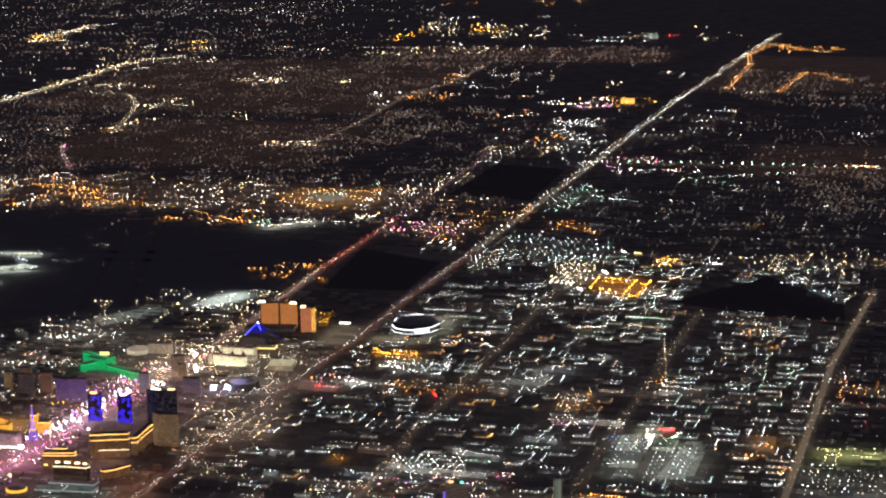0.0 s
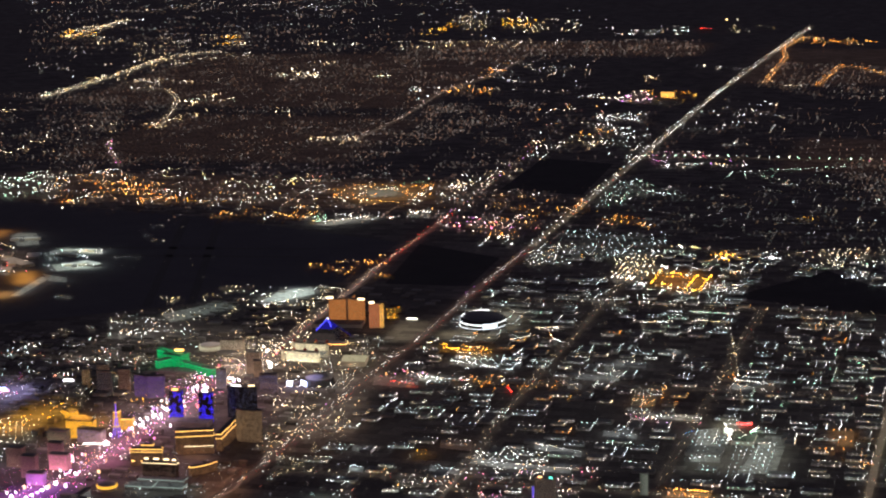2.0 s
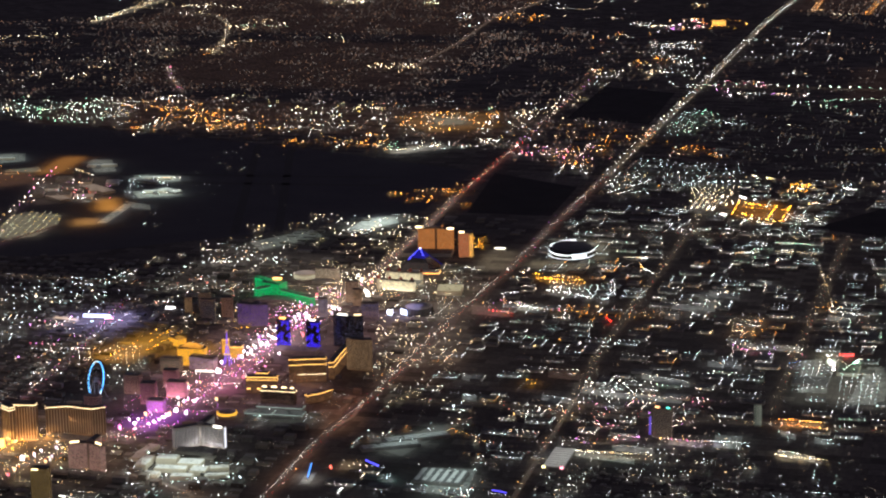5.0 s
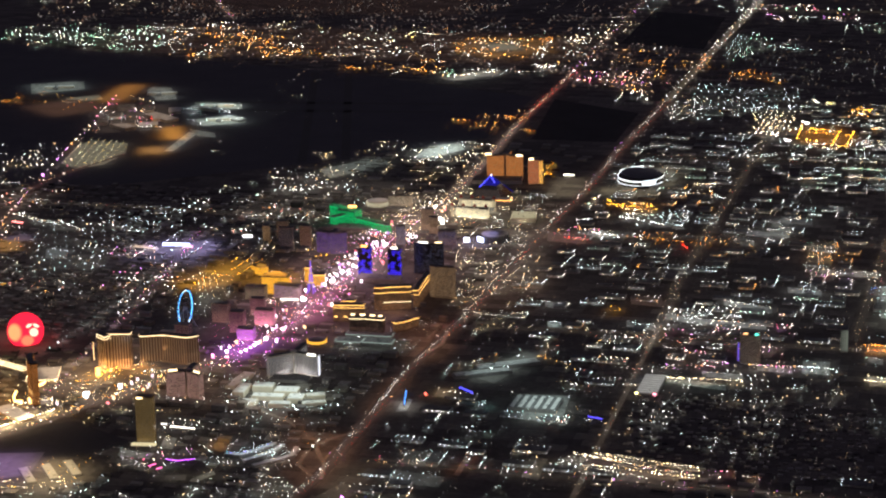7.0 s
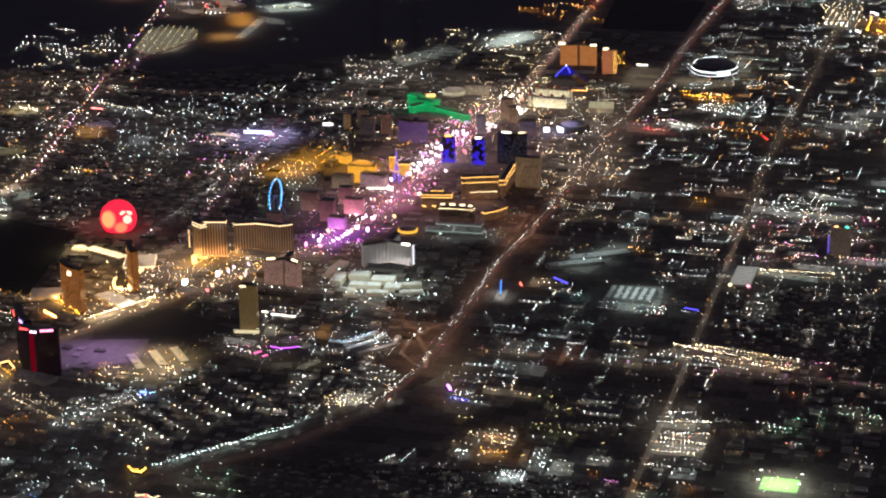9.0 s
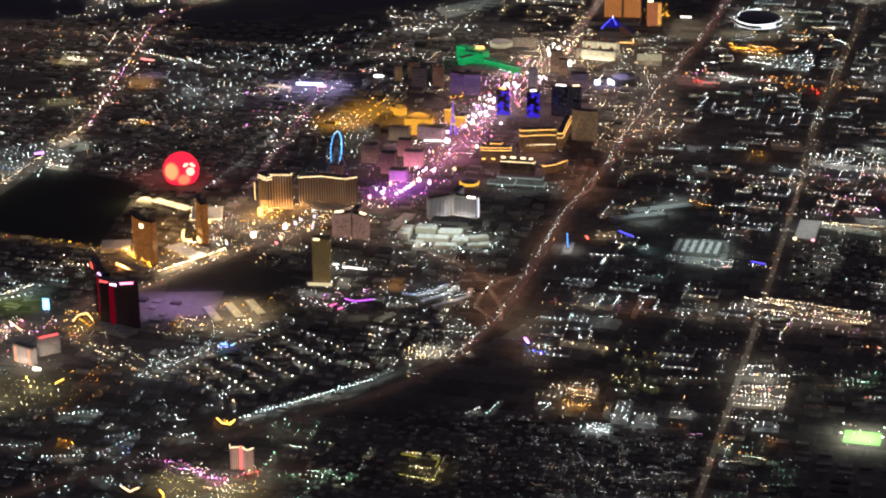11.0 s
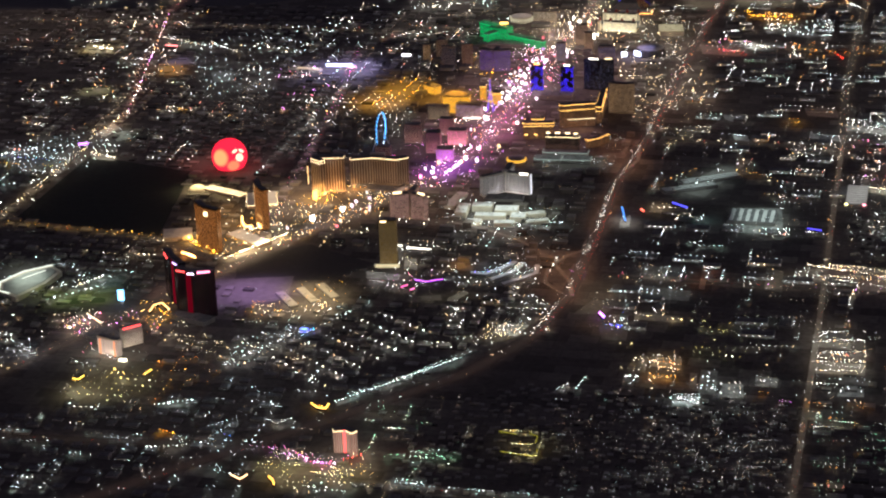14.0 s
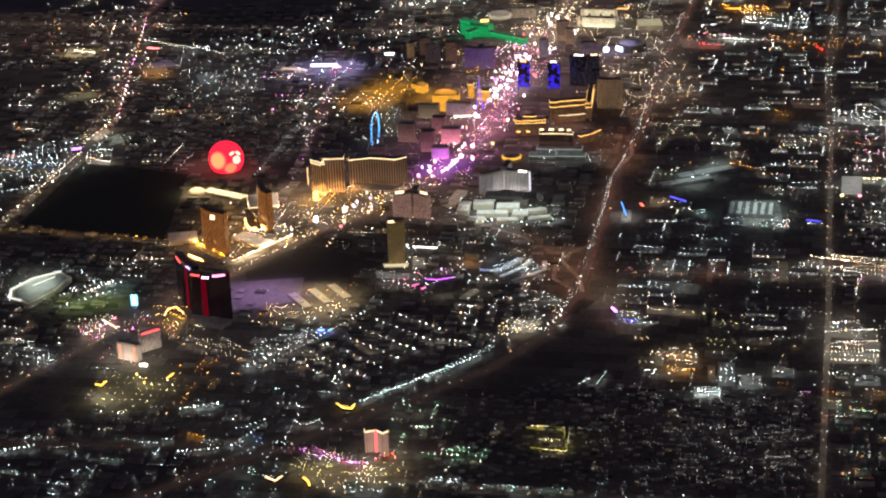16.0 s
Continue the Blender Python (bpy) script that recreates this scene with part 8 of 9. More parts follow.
lit_lot([(-1521, 1850), (-1584, 1847), (-1596, 1947), (-1516, 1954)], 4, 3, 'white', 4.9, 2.2, 1.56, (0.85, 0.98, 1), 0.7, APRON)
lit_lot([(-1381, 1970), (-1464, 1955), (-1468, 2038), (-1385, 2045)], 8, 4, 'cool', 6.3, 2.0, 1.8, (0.8, 1, 1), 0.85, APRON)
lit_lot([(-1229, 1687), (-1260, 1672), (-1266, 1808), (-1240, 1803)], 1, 5, 'cool', 2.8, 2, 0.96, (0.8, 1, 1), 0.9, CONCRETE)
lit_lot([(-1617, 1780), (-1689, 1784), (-1690, 1853), (-1620, 1849)], 6, 2, 'white', 4.9, 2, 1.2, (0.85, 1, 1), 0.8, APRON)
lit_lot([(-1788, 1389), (-1889, 1390), (-1898, 1521), (-1791, 1512)], 5, 3, 'warm', 4.9, 2.2, 1.32, (1, 0.9, 0.6), 0.7, CONCRETE)
lamp_row((-1800, 1619), (-1947, 1633), 13, 'warm', 8.2, 2.4)
lamp_row((-1825, 1573), (-1898, 1597), 6, 'warm', 6, 2.2)
lamp_row((-1830, 1681), (-1947, 1682), 10, 'white', 6, 2.2)
lamp_row((-1837, 1720), (-1942, 1714), 8, 'warm', 6, 2.2)
lamp_row((-1942, 1468), (-1950, 1673), 6, 'warm', 6.8, 2.2)
lit_lot([(-1789, 1623), (-1951, 1630), (-1953, 1719), (-1794, 1721)], 1, 1, 'warm', 2.1, 2, 0.96, (1, 0.85, 0.6), 0, CONCRETE)
lamp_row((-1798, 1823), (-1873, 1827), 7, 'white', 5.2, 2.2)
lit_lot([(-1884, 1827), (-1956, 1818), (-1960, 1881), (-1878, 1887)], 4, 2, 'cool', 4.9, 2, 1.56, (0.85, 0.97, 1), 0.7, APRON)
lamp_row((-1873, 2088), (-1951, 2101), 10, 'green', 6, 2.2)
lit_lot([(-1795, 2002), (-1843, 2010), (-1845, 2074), (-1794, 2068)], 4, 3, 'green', 4.2, 2, 0.96, (0.6, 1, 0.8), 0.7, CONCRETE)
lamp_row((-1798, 1967), (-1847, 1971), 4, 'sodium', 6, 2.2)
lit_lot([(-1936, 1935), (-1967, 1938), (-1970, 1979), (-1939, 1976)], 3, 2, 'sodium', 4.9, 2, 3, (1, 0.4, 0.1), 0.9, None)
lamp_row((-1708, 1976), (-1741, 1974), 4, 'pink', 6, 2.2)
lamp_row((-1641, 1916), (-1668, 1920), 3, 'sodium', 6.8, 2.2)
lamp_row((-2005, 2083), (-2021, 2088), 2, 'white', 6, 2.2)
neon_line([(-1100, 1449), (-1131, 1464)], 4, 5, (.1, .08, 1), 2.6, 'short tube of deep blue light over a hall front')
neon_line([(-1045, 1358), (-1064, 1390)], 6, 7, (0.75, 0.2, 1), 6, 'glaring violet sign over a car park')
lamp_row((-1084, 1392), (-1146, 1406), 4, 'white', 6.8, 2.2)
lit_lot([(-951, 1368), (-999, 1225), (-1093, 1250), (-1061, 1348)], 5, 2, 'warm', 2.1, 1.8, 1.44, (1, 0.85, 0.55), 0.5, CONCRETE)
lit_lot([(-1055, 1445), (-1157, 1412), (-1168, 1566), (-1084, 1562)], 6, 3, 'warm', 1.8, 1.8, 0.78, (1, 0.8, 0.6), 0.6, CONCRETE)
lamp_row((-1171, 1356), (-1223, 1367), 5, 'warm', 7.5, 2.2)
lamp_row((-1219, 1292), (-1232, 1330), 3, 'white', 8.2, 2.2)
lamp_row((-1282, 1377), (-1327, 1374), 4, 'warm', 7.5, 2.2)
lit_lot([(-1159, 1311), (-1329, 1332), (-1332, 1381), (-1167, 1380)], 1, 1, 'warm', 2.1, 2, 1.44, (1, 0.85, 0.65), 0, CONCRETE)
lit_lot([(-713, 1570), (-734, 1477), (-825, 1481), (-801, 1583)], 10, 5, 'white', 3.1, 1.8, 2.04, (0.95, 1, 0.85), 0.75, APRON)
lit_lot([(-1131, 874), (-1265, 885), (-1276, 1016), (-1138, 1007)], 8, 3, 'white', 3.5, 2, 0.72, (0.85, 0.95, 0.85), 0.6, CONCRETE)
lit_lot([(-1141, 1066), (-1325, 1094), (-1328, 1188), (-1146, 1178)], 9, 3, 'cool', 4.2, 2, 0.78, (0.85, 1, 0.95), 0.6, CONCRETE)
lit_lot([(-1338, 884), (-1359, 891), (-1368, 1076), (-1347, 1069)], 1, 4, 'sodium', 1.8, 1.8, 3.6, (1, 0.32, 0.08), 0.8, CONCRETE)
lit_lot([(-1561, 828), (-1624, 857), (-1636, 1061), (-1573, 1029)], 4, 3, 'warm', 3.5, 2, 1.2, (1, 0.9, 0.6), 0.7, CONCRETE)
lamp_row((-1507, 1175), (-1532, 1170), 3, 'white', 6.8, 2.2)
lamp_row((-1532, 1160), (-1533, 1049), 4, 'cool', 5.2, 2.2)
lamp_row((-1496, 824), (-1551, 832), 4, 'white', 6, 2.2)
lit_lot([(-1662, 839), (-1759, 811), (-1760, 921), (-1663, 927)], 7, 3, 'white', 4.9, 2, 1.32, (1, 0.85, 0.7), 0.7, CONCRETE)
neon_line([(-1673, 416), (-1728, 431)], 3, 4, (.1, .08, 1), 2.6, 'tube of deep blue light along a hall front')
lamp_row((-1673, 466), (-1736, 474), 6, 'white', 6, 2.2)
# car parks round a pale shop west of the avenue
lit_lot([(-2571, -1484), (-2652, -1536), (-2720, -1031), (-2603, -1023)], 3, 5, 'white', 3, 2.2, 2.2, (.9, .92, .8), .6, APRON)
lit_lot([(-2853, -1454), (-2949, -1474), (-2953, -923), (-2807, -893)], 4, 5, 'white', 3, 2.2, 2.0, (.9, .92, .82), .6, APRON)
shop = thing("department_store", -2784, -1313, "pale department store with bright white and green front", "shop")
podium(shop, -2779, -1354, 90, 120, 16, 0, CREAM, ROOF)
flood_top(shop, -2696, -1462, 2, 34, 6, 18, glow("shop_front", (.85, 1, .8), 1.1), 0, "lit_front")
flood_top(shop, -2762, -1547, 18, 46, 4, 5, RED_LINE, 0, "red_sign")
overhead_glow(-2801, -1358, 80, 80, 0, (.5, 1, .3), 2.5, 60)
lamp_row((-2529, -1400), (-2567, -1434), 5, 'blue', 7, 2.6)
lamp_row((-2364, -1635), (-2556, -1628), 12, 'white', 8, 2.6)
lit_lot([(-3114, -1594), (-3208, -1596), (-3223, -1360), (-3126, -1374)], 4, 3, 'sodium', 6, 2.5, 3, (1, .5, .15), .7, CONCRETE)
# porch and yard lamps of the dark homes
field("scatter", ((-993, 1980), (-1734, 1972), (-1777, 2573), (-1169, 2688)), 420, 1.5, "dim", 1.9)
field("scatter", ((-993, 1980), (-1734, 1972), (-1777, 2573), (-1169, 2688)), 160, 1.5, "cool", 1.9)
field("scatter", ((-1330, 2288), (-1757, 2209), (-1777, 2573), (-1373, 2649)), 240, 1.7, "white", 1.95)
field("scatter", ((-1816, 2119), (-2059, 2074), (-2083, 2514), (-1839, 2561)), 120, 1.7, "green", 1.9)
# lamp-lit fronts of works and shops; pale paving under the rows makes lit strips show
lit_lot([(-1937, -1151), (-2151, -1073), (-2162, -992), (-1950, -1069)], 17, 1, 'white', 6, 2.2, 2.25, (0.9, 0.97, 1), .95, APRON)
lit_lot([(-1855, -858), (-2156, -838), (-2167, -762), (-1868, -780)], 24, 1, 'white', 6, 2.2, 2.25, (0.9, 0.97, 1), .95, APRON)
lit_lot([(-2007, -2613), (-2163, -2569), (-2175, -2461), (-2021, -2505)], 9, 1, 'white', 6, 2.2, 1.75, (0.9, 0.97, 1), .95, APRON)
lit_lot([(-2179, -1398), (-2329, -1361), (-2339, -1276), (-2191, -1312)], 9, 1, 'white', 6, 2.2, 2.5, (0.9, 0.97, 1), .95, APRON)
lit_lot([(-2210, -2876), (-2284, -2857), (-2296, -2744), (-2222, -2763)], 6, 1, 'white', 6, 2.2, 1.5, (0.9, 0.97, 1), .95, APRON)
lit_lot([(-2243, -1714), (-2542, -1706), (-2550, -1616), (-2254, -1623)], 13, 1, 'warm', 6.8, 2.2, 1.25, (1, 0.8, 0.75), .95, APRON)
lit_lot([(-1590, -765), (-1717, -738), (-1732, -663), (-1605, -689)], 11, 1, 'cool', 5.1, 2.2, 1.5, (0.9, 0.97, 1), .95, APRON)
lit_lot([(-1197, -984), (-1278, -951), (-1297, -871), (-1216, -903)], 6, 1, 'white', 6.8, 2.2, 1.5, (0.9, 0.97, 1), .95, APRON)
lit_lot([(-1271, -701), (-1335, -691), (-1353, -616), (-1289, -625)], 5, 1, 'cool', 8.5, 2.2, 1.5, (0.9, 0.97, 1), .95, APRON)
lit_lot([(-1870, -2329), (-2063, -2286), (-2077, -2184), (-1885, -2226)], 8, 1, 'white', 3.4, 2.2, 1.5, (0.9, 0.97, 1), .95, APRON)
lit_lot([(-1729, -902), (-1854, -865), (-1867, -788), (-1743, -824)], 7, 1, 'white', 6.8, 2.2, 2, (0.9, 0.97, 1), .95, APRON)
lit_lot([(-1871, -2138), (-1939, -2132), (-1953, -2033), (-1887, -2038)], 5, 1, 'white', 6.8, 2.2, 0.75, (0.9, 0.97, 1), .95, APRON)
lit_lot([(-2000, -2167), (-2032, -2163), (-2045, -2063), (-2014, -2066)], 4, 1, 'white', 6.8, 2.2, 0.75, (0.9, 0.97, 1), .95, APRON)
lit_lot([(-1993, -192), (-2151, -181), (-2161, -115), (-2004, -126)], 12, 1, 'white', 4.2, 2.2, 2.5, (0.9, 0.97, 1), .95, APRON)
lit_lot([(-2188, -307), (-2324, -296), (-2332, -229), (-2198, -240)], 10, 1, 'neon', 5.1, 2.2, 1.5, (1, 0.85, 0.9), .95, APRON)
lit_lot([(-2608, -266), (-2751, -218), (-2756, -153), (-2615, -200)], 12, 1, 'warm', 5.1, 2.2, 2.5, (1, 0.9, 0.65), .95, APRON)
lit_lot([(-1869, -95), (-2103, -48), (-2113, 16), (-1882, -30)], 14, 1, 'cool', 4.2, 2.2, 1.25, (0.6, 1, 0.85), .95, APRON)
lit_lot([(-2610, -2280), (-2716, -2232), (-2723, -2132), (-2618, -2179)], 7, 1, 'white', 6.8, 2.2, 2, (0.9, 0.97, 1), .95, APRON)
lit_lot([(-2726, -445), (-2791, -432), (-2796, -364), (-2732, -376)], 6, 1, 'cool', 6.8, 2.2, 2.5, (0.9, 0.97, 1), .95, APRON)
lit_lot([(-2591, -507), (-2653, -471), (-2659, -402), (-2598, -437)], 6, 1, 'white', 6, 2.2, 1.5, (0.9, 0.97, 1), .95, APRON)
lit_lot([(-2191, -2106), (-2301, -2099), (-2334, -1754), (-2222, -1767)], 6, 5, 'warm', 5.1, 2.2, 0.7, (1, .6, .3), .7, CONCRETE)
lit_lot([(-2197, -1976), (-2309, -1981), (-2332, -1772), (-2222, -1767)], 5, 3, 'sodium', 6, 2.2, 0.6, (1, .4, .12), .6)
lit_lot([(-1137, -2223), (-1282, -2125), (-1306, -1983), (-1155, -2076)], 5, 2, 'white', 5.1, 2.4, 3, (1, 1, .85), .6, APRON)
lit_lot([(-958, -2097), (-1160, -2056), (-1181, -1914), (-992, -1934)], 8, 2, 'neon', 5.1, 2.4, 2, (1, .5, .4), .7, CONCRETE)
lit_lot([(-1540, -1122), (-1675, -1135), (-1703, -988), (-1564, -1007)], 2, 1, 'sodium', 1.7, 2, 0.8, (1, .55, .35), .6, CONCRETE)
lit_lot([(-1481, -938), (-1532, -949), (-1552, -854), (-1502, -843)], 3, 2, 'gold', 5.1, 2.2, 3.5, (1, .5, .1), .8)
lit_lot([(-1981, -2496), (-2077, -2517), (-2093, -2219), (-1993, -2218)], 4, 3, 'white', 3.4, 2.2, 1.2, (.9, .95, .85), .6, APRON)
lit_lot([(-2354, -395), (-2457, -404), (-2471, -241), (-2365, -244)], 3, 2, 'cool', 2.5, 2.2, 2, (.8, .95, .9), .5, APRON)
lit_lot([(-1247, -2704), (-1361, -2705), (-1377, -2591), (-1264, -2590)], 1, 1, 'gold', 1.7, 2.2, 2, (1, .5, .1), .5)
lit_lot([(-2579, -635), (-2745, -614), (-2747, -528), (-2581, -548)], 8, 2, 'sodium', 6, 2.4, 1.5, (1, .42, .1), .8, CONCRETE)
for x, y, w, d, ht, angle, count in ((-1460, 330, 180, 140, 13, 0, 6), (-1250, -90, 260, 50, 12, 32, 3), (-1180, 30, 230, 44, 12, 30, 3), (-1835, 30, 82, 220, 12, 0, 9)):
    skylights = thing("roof_strips", x, y, "raised strips of pale roof sheet along a hall roof", "roof strip")
    for k in range(count):
        bm = bmesh.new()
        v = (k + .5) / count - .5
        along_x = w < d or count < 4
        u0, v0 = (0, v * d) if along_x else (v * w, 0)
        c, sn = math.cos(radians(angle)), math.sin(radians(angle))
        box(bm, x + u0 * c - v0 * sn, y + u0 * sn + v0 * c, ht + 1.35, w * .94 if along_x else w / count * .5, d / count * .45 if along_x else d * .92, 1.6, angle, .2)
        part("strip", bm, PALE_ROOF, skylights)
for x, y, colour in ((-1800, 145, (1, .85, .4)), (-1868, 145, (1, .3, .4))):
    led_sign(x, y, 12, 8, colour, 5, 0)
# halls and yards beside the motorway
neon_line([(-952, 287), (-988, 435)], 3, 6, (.08, .3, 1), 3, 'upright blue sign by the motorway')
lit_lot([(-965, 389), (-1000, 364), (-1012, 489), (-976, 507)], 2, 2, 'white', 4, 2, 9, (1, 0.97, 0.92), 0.8, APRON)
neon_line([(-1138, 210), (-1202, 259)], 4, 6, (.08, .08, 1), 2.6, 'tube of deep blue light along a hall front')
neon_line([(-1029, 300), (-1041, 324)], 4, 6, (1, 0.12, 0.08), 6, 'small red sign on a roof')
lit_lot([(-1057, 224), (-1130, 212), (-1149, 314), (-1066, 314)], 6, 2, 'warm', 4, 2, 3.5, (1, 0.7, 0.35), 0.8, CONCRETE)
lamp_row((-1032, 40), (-1180, -195), 8, 'sodium', 6, 2.2)
lamp_row((-1346, -200), (-1378, -219), 4, 'sodium', 9, 2.2)
lamp_row((-1382, -184), (-1487, -130), 8, 'sodium', 6, 2.2)
lit_lot([(-1247, 362), (-1277, 331), (-1294, 392), (-1264, 422)], 3, 2, 'cool', 6, 2, 4, (0.4, 1, 1), 0.9, None)
# beside the golden tower
neon_line([(-342, 1155), (-386, 1164), (-441, 1132)], 2, 6, (0.62, 0.12, 1), 3.5, 'long violet tube of light along a low roof')
neon_line([(-310, 1229), (-328, 1204)], 3, 5, (1, .12, .4), 3, 'short pink tube of light on a club roof')
neon_line([(-349, 1250), (-360, 1231)], 3, 5, (1, .15, .45), 3, 'short pink tube of light on a club roof')
lamp_row((-365, 1219), (-392, 1187), 4, 'white', 7, 2.2)
lit_lot([(-493, 1302), (-536, 1209), (-559, 1237), (-520, 1329)], 6, 2, 'warm', 3, 1.6, 3, (1, 0.9, 0.6), 0.5, APRON)
lit_lot([(-398, 1287), (-464, 1265), (-480, 1315), (-408, 1328)], 4, 1, 'warm', 2.5, 1.6, 2, (1, 0.9, 0.65), 0.5, CONCRETE)
lit_lot([(-444, 968), (-468, 929), (-496, 994), (-469, 1021)], 2, 1, 'gold', 3, 1.6, 12, (1, 0.48, 0.1), 0.8, CONCRETE)
lit_lot([(-145, 1088), (-275, 1100), (-281, 1154), (-163, 1152)], 8, 2, 'white', 4, 1.8, 2.2, (1, 1, 0.85), 0.6, APRON)
lit_lot([(-250, 943), (-295, 936), (-324, 1046), (-273, 1043)], 5, 3, 'warm', 6, 1.8, 3, (1, 0.9, 0.7), 0.7, APRON)
lamp_row((-436, 1028), (-477, 1067), 6, 'cool', 8, 2.2)
# east of the ball-shaped arena
lit_lot([(2103, -1759), (1948, -1716), (1904, -1573), (2055, -1573)], 4, 2, 'warm', 6, 2.6, 9, (1, 0.75, 0.3), 0.7, APRON)
lamp_row((1831, -1482), (1679, -1473), 14, 'white', 9, 2.8)
lamp_row((1764, -1390), (1655, -1365), 6, 'white', 7, 2.8)
lamp_row((1611, -1788), (1419, -1729), 12, 'cool', 6, 2.6)
lamp_row((1367, -1366), (1306, -1355), 5, 'cool', 6, 2.6)
neon_line([(1675, -1739), (1610, -1727)], 5, 8, (1, 0.2, 0.2), 4, 'red light line along a shop front')
lit_lot([(1597, -1411), (1492, -1466), (1408, -1279), (1523, -1243)], 6, 3, 'gold', 5, 2.6, 5, (1, 0.5, 0.12), 0.7, CONCRETE)
lit_lot([(1600, -1482), (1500, -1568), (1436, -1474), (1532, -1380)], 1, 1, 'pink', 2, 2, 3, (0.55, 0.45, 0.9), 0, CONCRETE)
lamp_row((1292, -721), (1192, -701), 10, 'gold', 7, 2.4)
lit_lot([(1292, -1325), (1204, -1367), (1135, -1202), (1225, -1170)], 5, 3, 'cool', 6, 2.4, 2.2, (0.7, 0.9, 1), 0.7, CONCRETE)
lit_lot([(1473, -334), (1468, -502), (1405, -427), (1424, -292)], 3, 2, 'warm', 5, 2.3, 6, (1, 0.8, 0.55), 0.6, APRON)
lit_lot([(1403, -344), (1352, -402), (1299, -295), (1349, -239)], 3, 2, 'cool', 3, 2.3, 3.5, (0.85, 1, 0.85), 0.5, APRON)
neon_line([(1484, -146), (1451, -167)], 6, 9, (0.5, 0.15, 1), 6, 'bright violet sign at a street corner')
lamp_row((1356, -17), (1267, 0), 10, 'white', 7, 2.3)
lit_lot([(1399, -80), (1286, -58), (1257, 14), (1365, 0)], 1, 1, 'warm', 2, 2, 3, (1, 0.9, 0.7), 0, CONCRETE)
lamp_row((1760, 47), (1439, 81), 20, 'blue', 3, 2.2)
lamp_row((1768, 17), (1446, 51), 22, 'cool', 8, 2.2)
lamp_row((1720, 133), (1605, 145), 9, 'gold', 7, 2.2)
lamp_row((1526, 140), (1486, 149), 4, 'gold', 7, 2.2)
lit_lot([(1825, -959), (1695, -1025), (1646, -939), (1770, -865)], 6, 2, 'yellow', 5, 2.5, 2.5, (1, 0.95, 0.5), 0.6, CONCRETE)
lamp_row((1836, -801), (1756, -786), 8, 'white', 5, 2.4)
# by the red-striped hotel
lit_lot([(782, 1693), (692, 1656), (634, 1794), (736, 1797)], 9, 5, 'neon', 5, 1.8, 1.2, (1, 0.7, 0.6), 0.8, None)
lit_lot([(879, 1520), (803, 1496), (781, 1546), (857, 1570)], 1, 1, 'yellow', 2, 1.6, 5, (0.75, 1, 0.25), 0, TURF)
lit_lot([(767, 1489), (710, 1480), (694, 1520), (750, 1530)], 1, 1, 'yellow', 2, 1.6, 7, (0.75, 1, 0.25), 0, TURF)
lit_lot([(954, 1478), (913, 1471), (895, 1512), (935, 1519)], 1, 1, 'yellow', 2, 1.6, 5, (0.75, 1, 0.25), 0, TURF)
lamp_row((937, 1455), (827, 1324), 11, 'white', 7, 2.0)
lamp_row((930, 1239), (861, 1307), 4, 'white', 9, 2.2)
lit_lot([(832, 1324), (741, 1251), (677, 1408), (778, 1453)], 3, 2, 'cool', 3, 1.8, 1.1, (0.4, 0.85, 0.85), 0.5, CONCRETE)
neon_line([(499, 1593), (504, 1536), (484, 1512), (436, 1566)], 3, 9, (1, 0.6, 0.25), 4, 'golden arch of light over a driveway')
neon_line([(364, 1608), (317, 1611), (293, 1632)], 3, 8, (1, 0.55, 0.2), 4, 'golden line of light over an entrance')
lamp_row((256, 1754), (39, 1926), 16, 'warm', 4, 1.7)
lamp_row((329, 1786), (220, 1835), 8, 'warm', 4, 1.7)
lit_lot([(111, 1956), (43, 1962), (34, 1997), (106, 1992)], 5, 2, 'cool', 7, 1.9, 2, (0.7, 0.85, 1), 0.8, None)
lamp_row((617, 2049), (528, 2052), 6, 'white', 6, 2.0)
lamp_row((573, 1937), (483, 1997), 6, 'white', 6, 2.0)
neon_line([(547, 2167), (525, 2173), (519, 2140)], 3, 6, (1, 0.6, 0.08), 4, 'golden line of light on a low roof')
neon_line([(328, 2094), (317, 2055)], 3, 5, (1, 0.6, 0.1), 4, 'golden line of light on a low roof')
lit_lot([(531, 2267), (505, 2200), (441, 2251), (470, 2317)], 2, 1, 'warm', 2, 1.8, 2.2, (1, 0.95, 0.6), 0, CONCRETE)
lit_lot([(864, 1919), (783, 1924), (727, 2048), (810, 2044)], 7, 5, 'cool', 5, 1.8, 1.8, (0.6, 0.75, 1), 0.8, None)
# north of the motorway bend
neon_line([(-276, 2219), (-304, 2248), (-332, 2251), (-333, 2217)], 3, 6, (1, 0.58, 0.12), 4.5, 'golden ring of light on a low roof')
neon_line([(-299, 2728), (-318, 2747), (-330, 2774)], 4, 6, (1, 0.5, 0.08), 4, 'golden light line on a club roof')
neon_line([(-185, 2735), (-221, 2758), (-234, 2726)], 3, 6, (1, 0.6, 0.3), 4, 'warm light line along a motel roof')
lamp_row((-178, 2369), (-220, 2386), 5, 'white', 8, 1.9)
lamp_row((-222, 2385), (-250, 2347), 5, 'white', 8, 1.9)
lamp_row((-11, 2441), (-82, 2370), 7, 'cool', 6, 1.9)
lamp_row((20, 2381), (14, 2350), 4, 'white', 8, 1.9)
lit_lot([(-233, 2609), (-337, 2605), (-348, 2693), (-243, 2691)], 8, 4, 'yellow', 3, 1.5, 1.6, (1, 0.9, 0.4), 0.7, None)
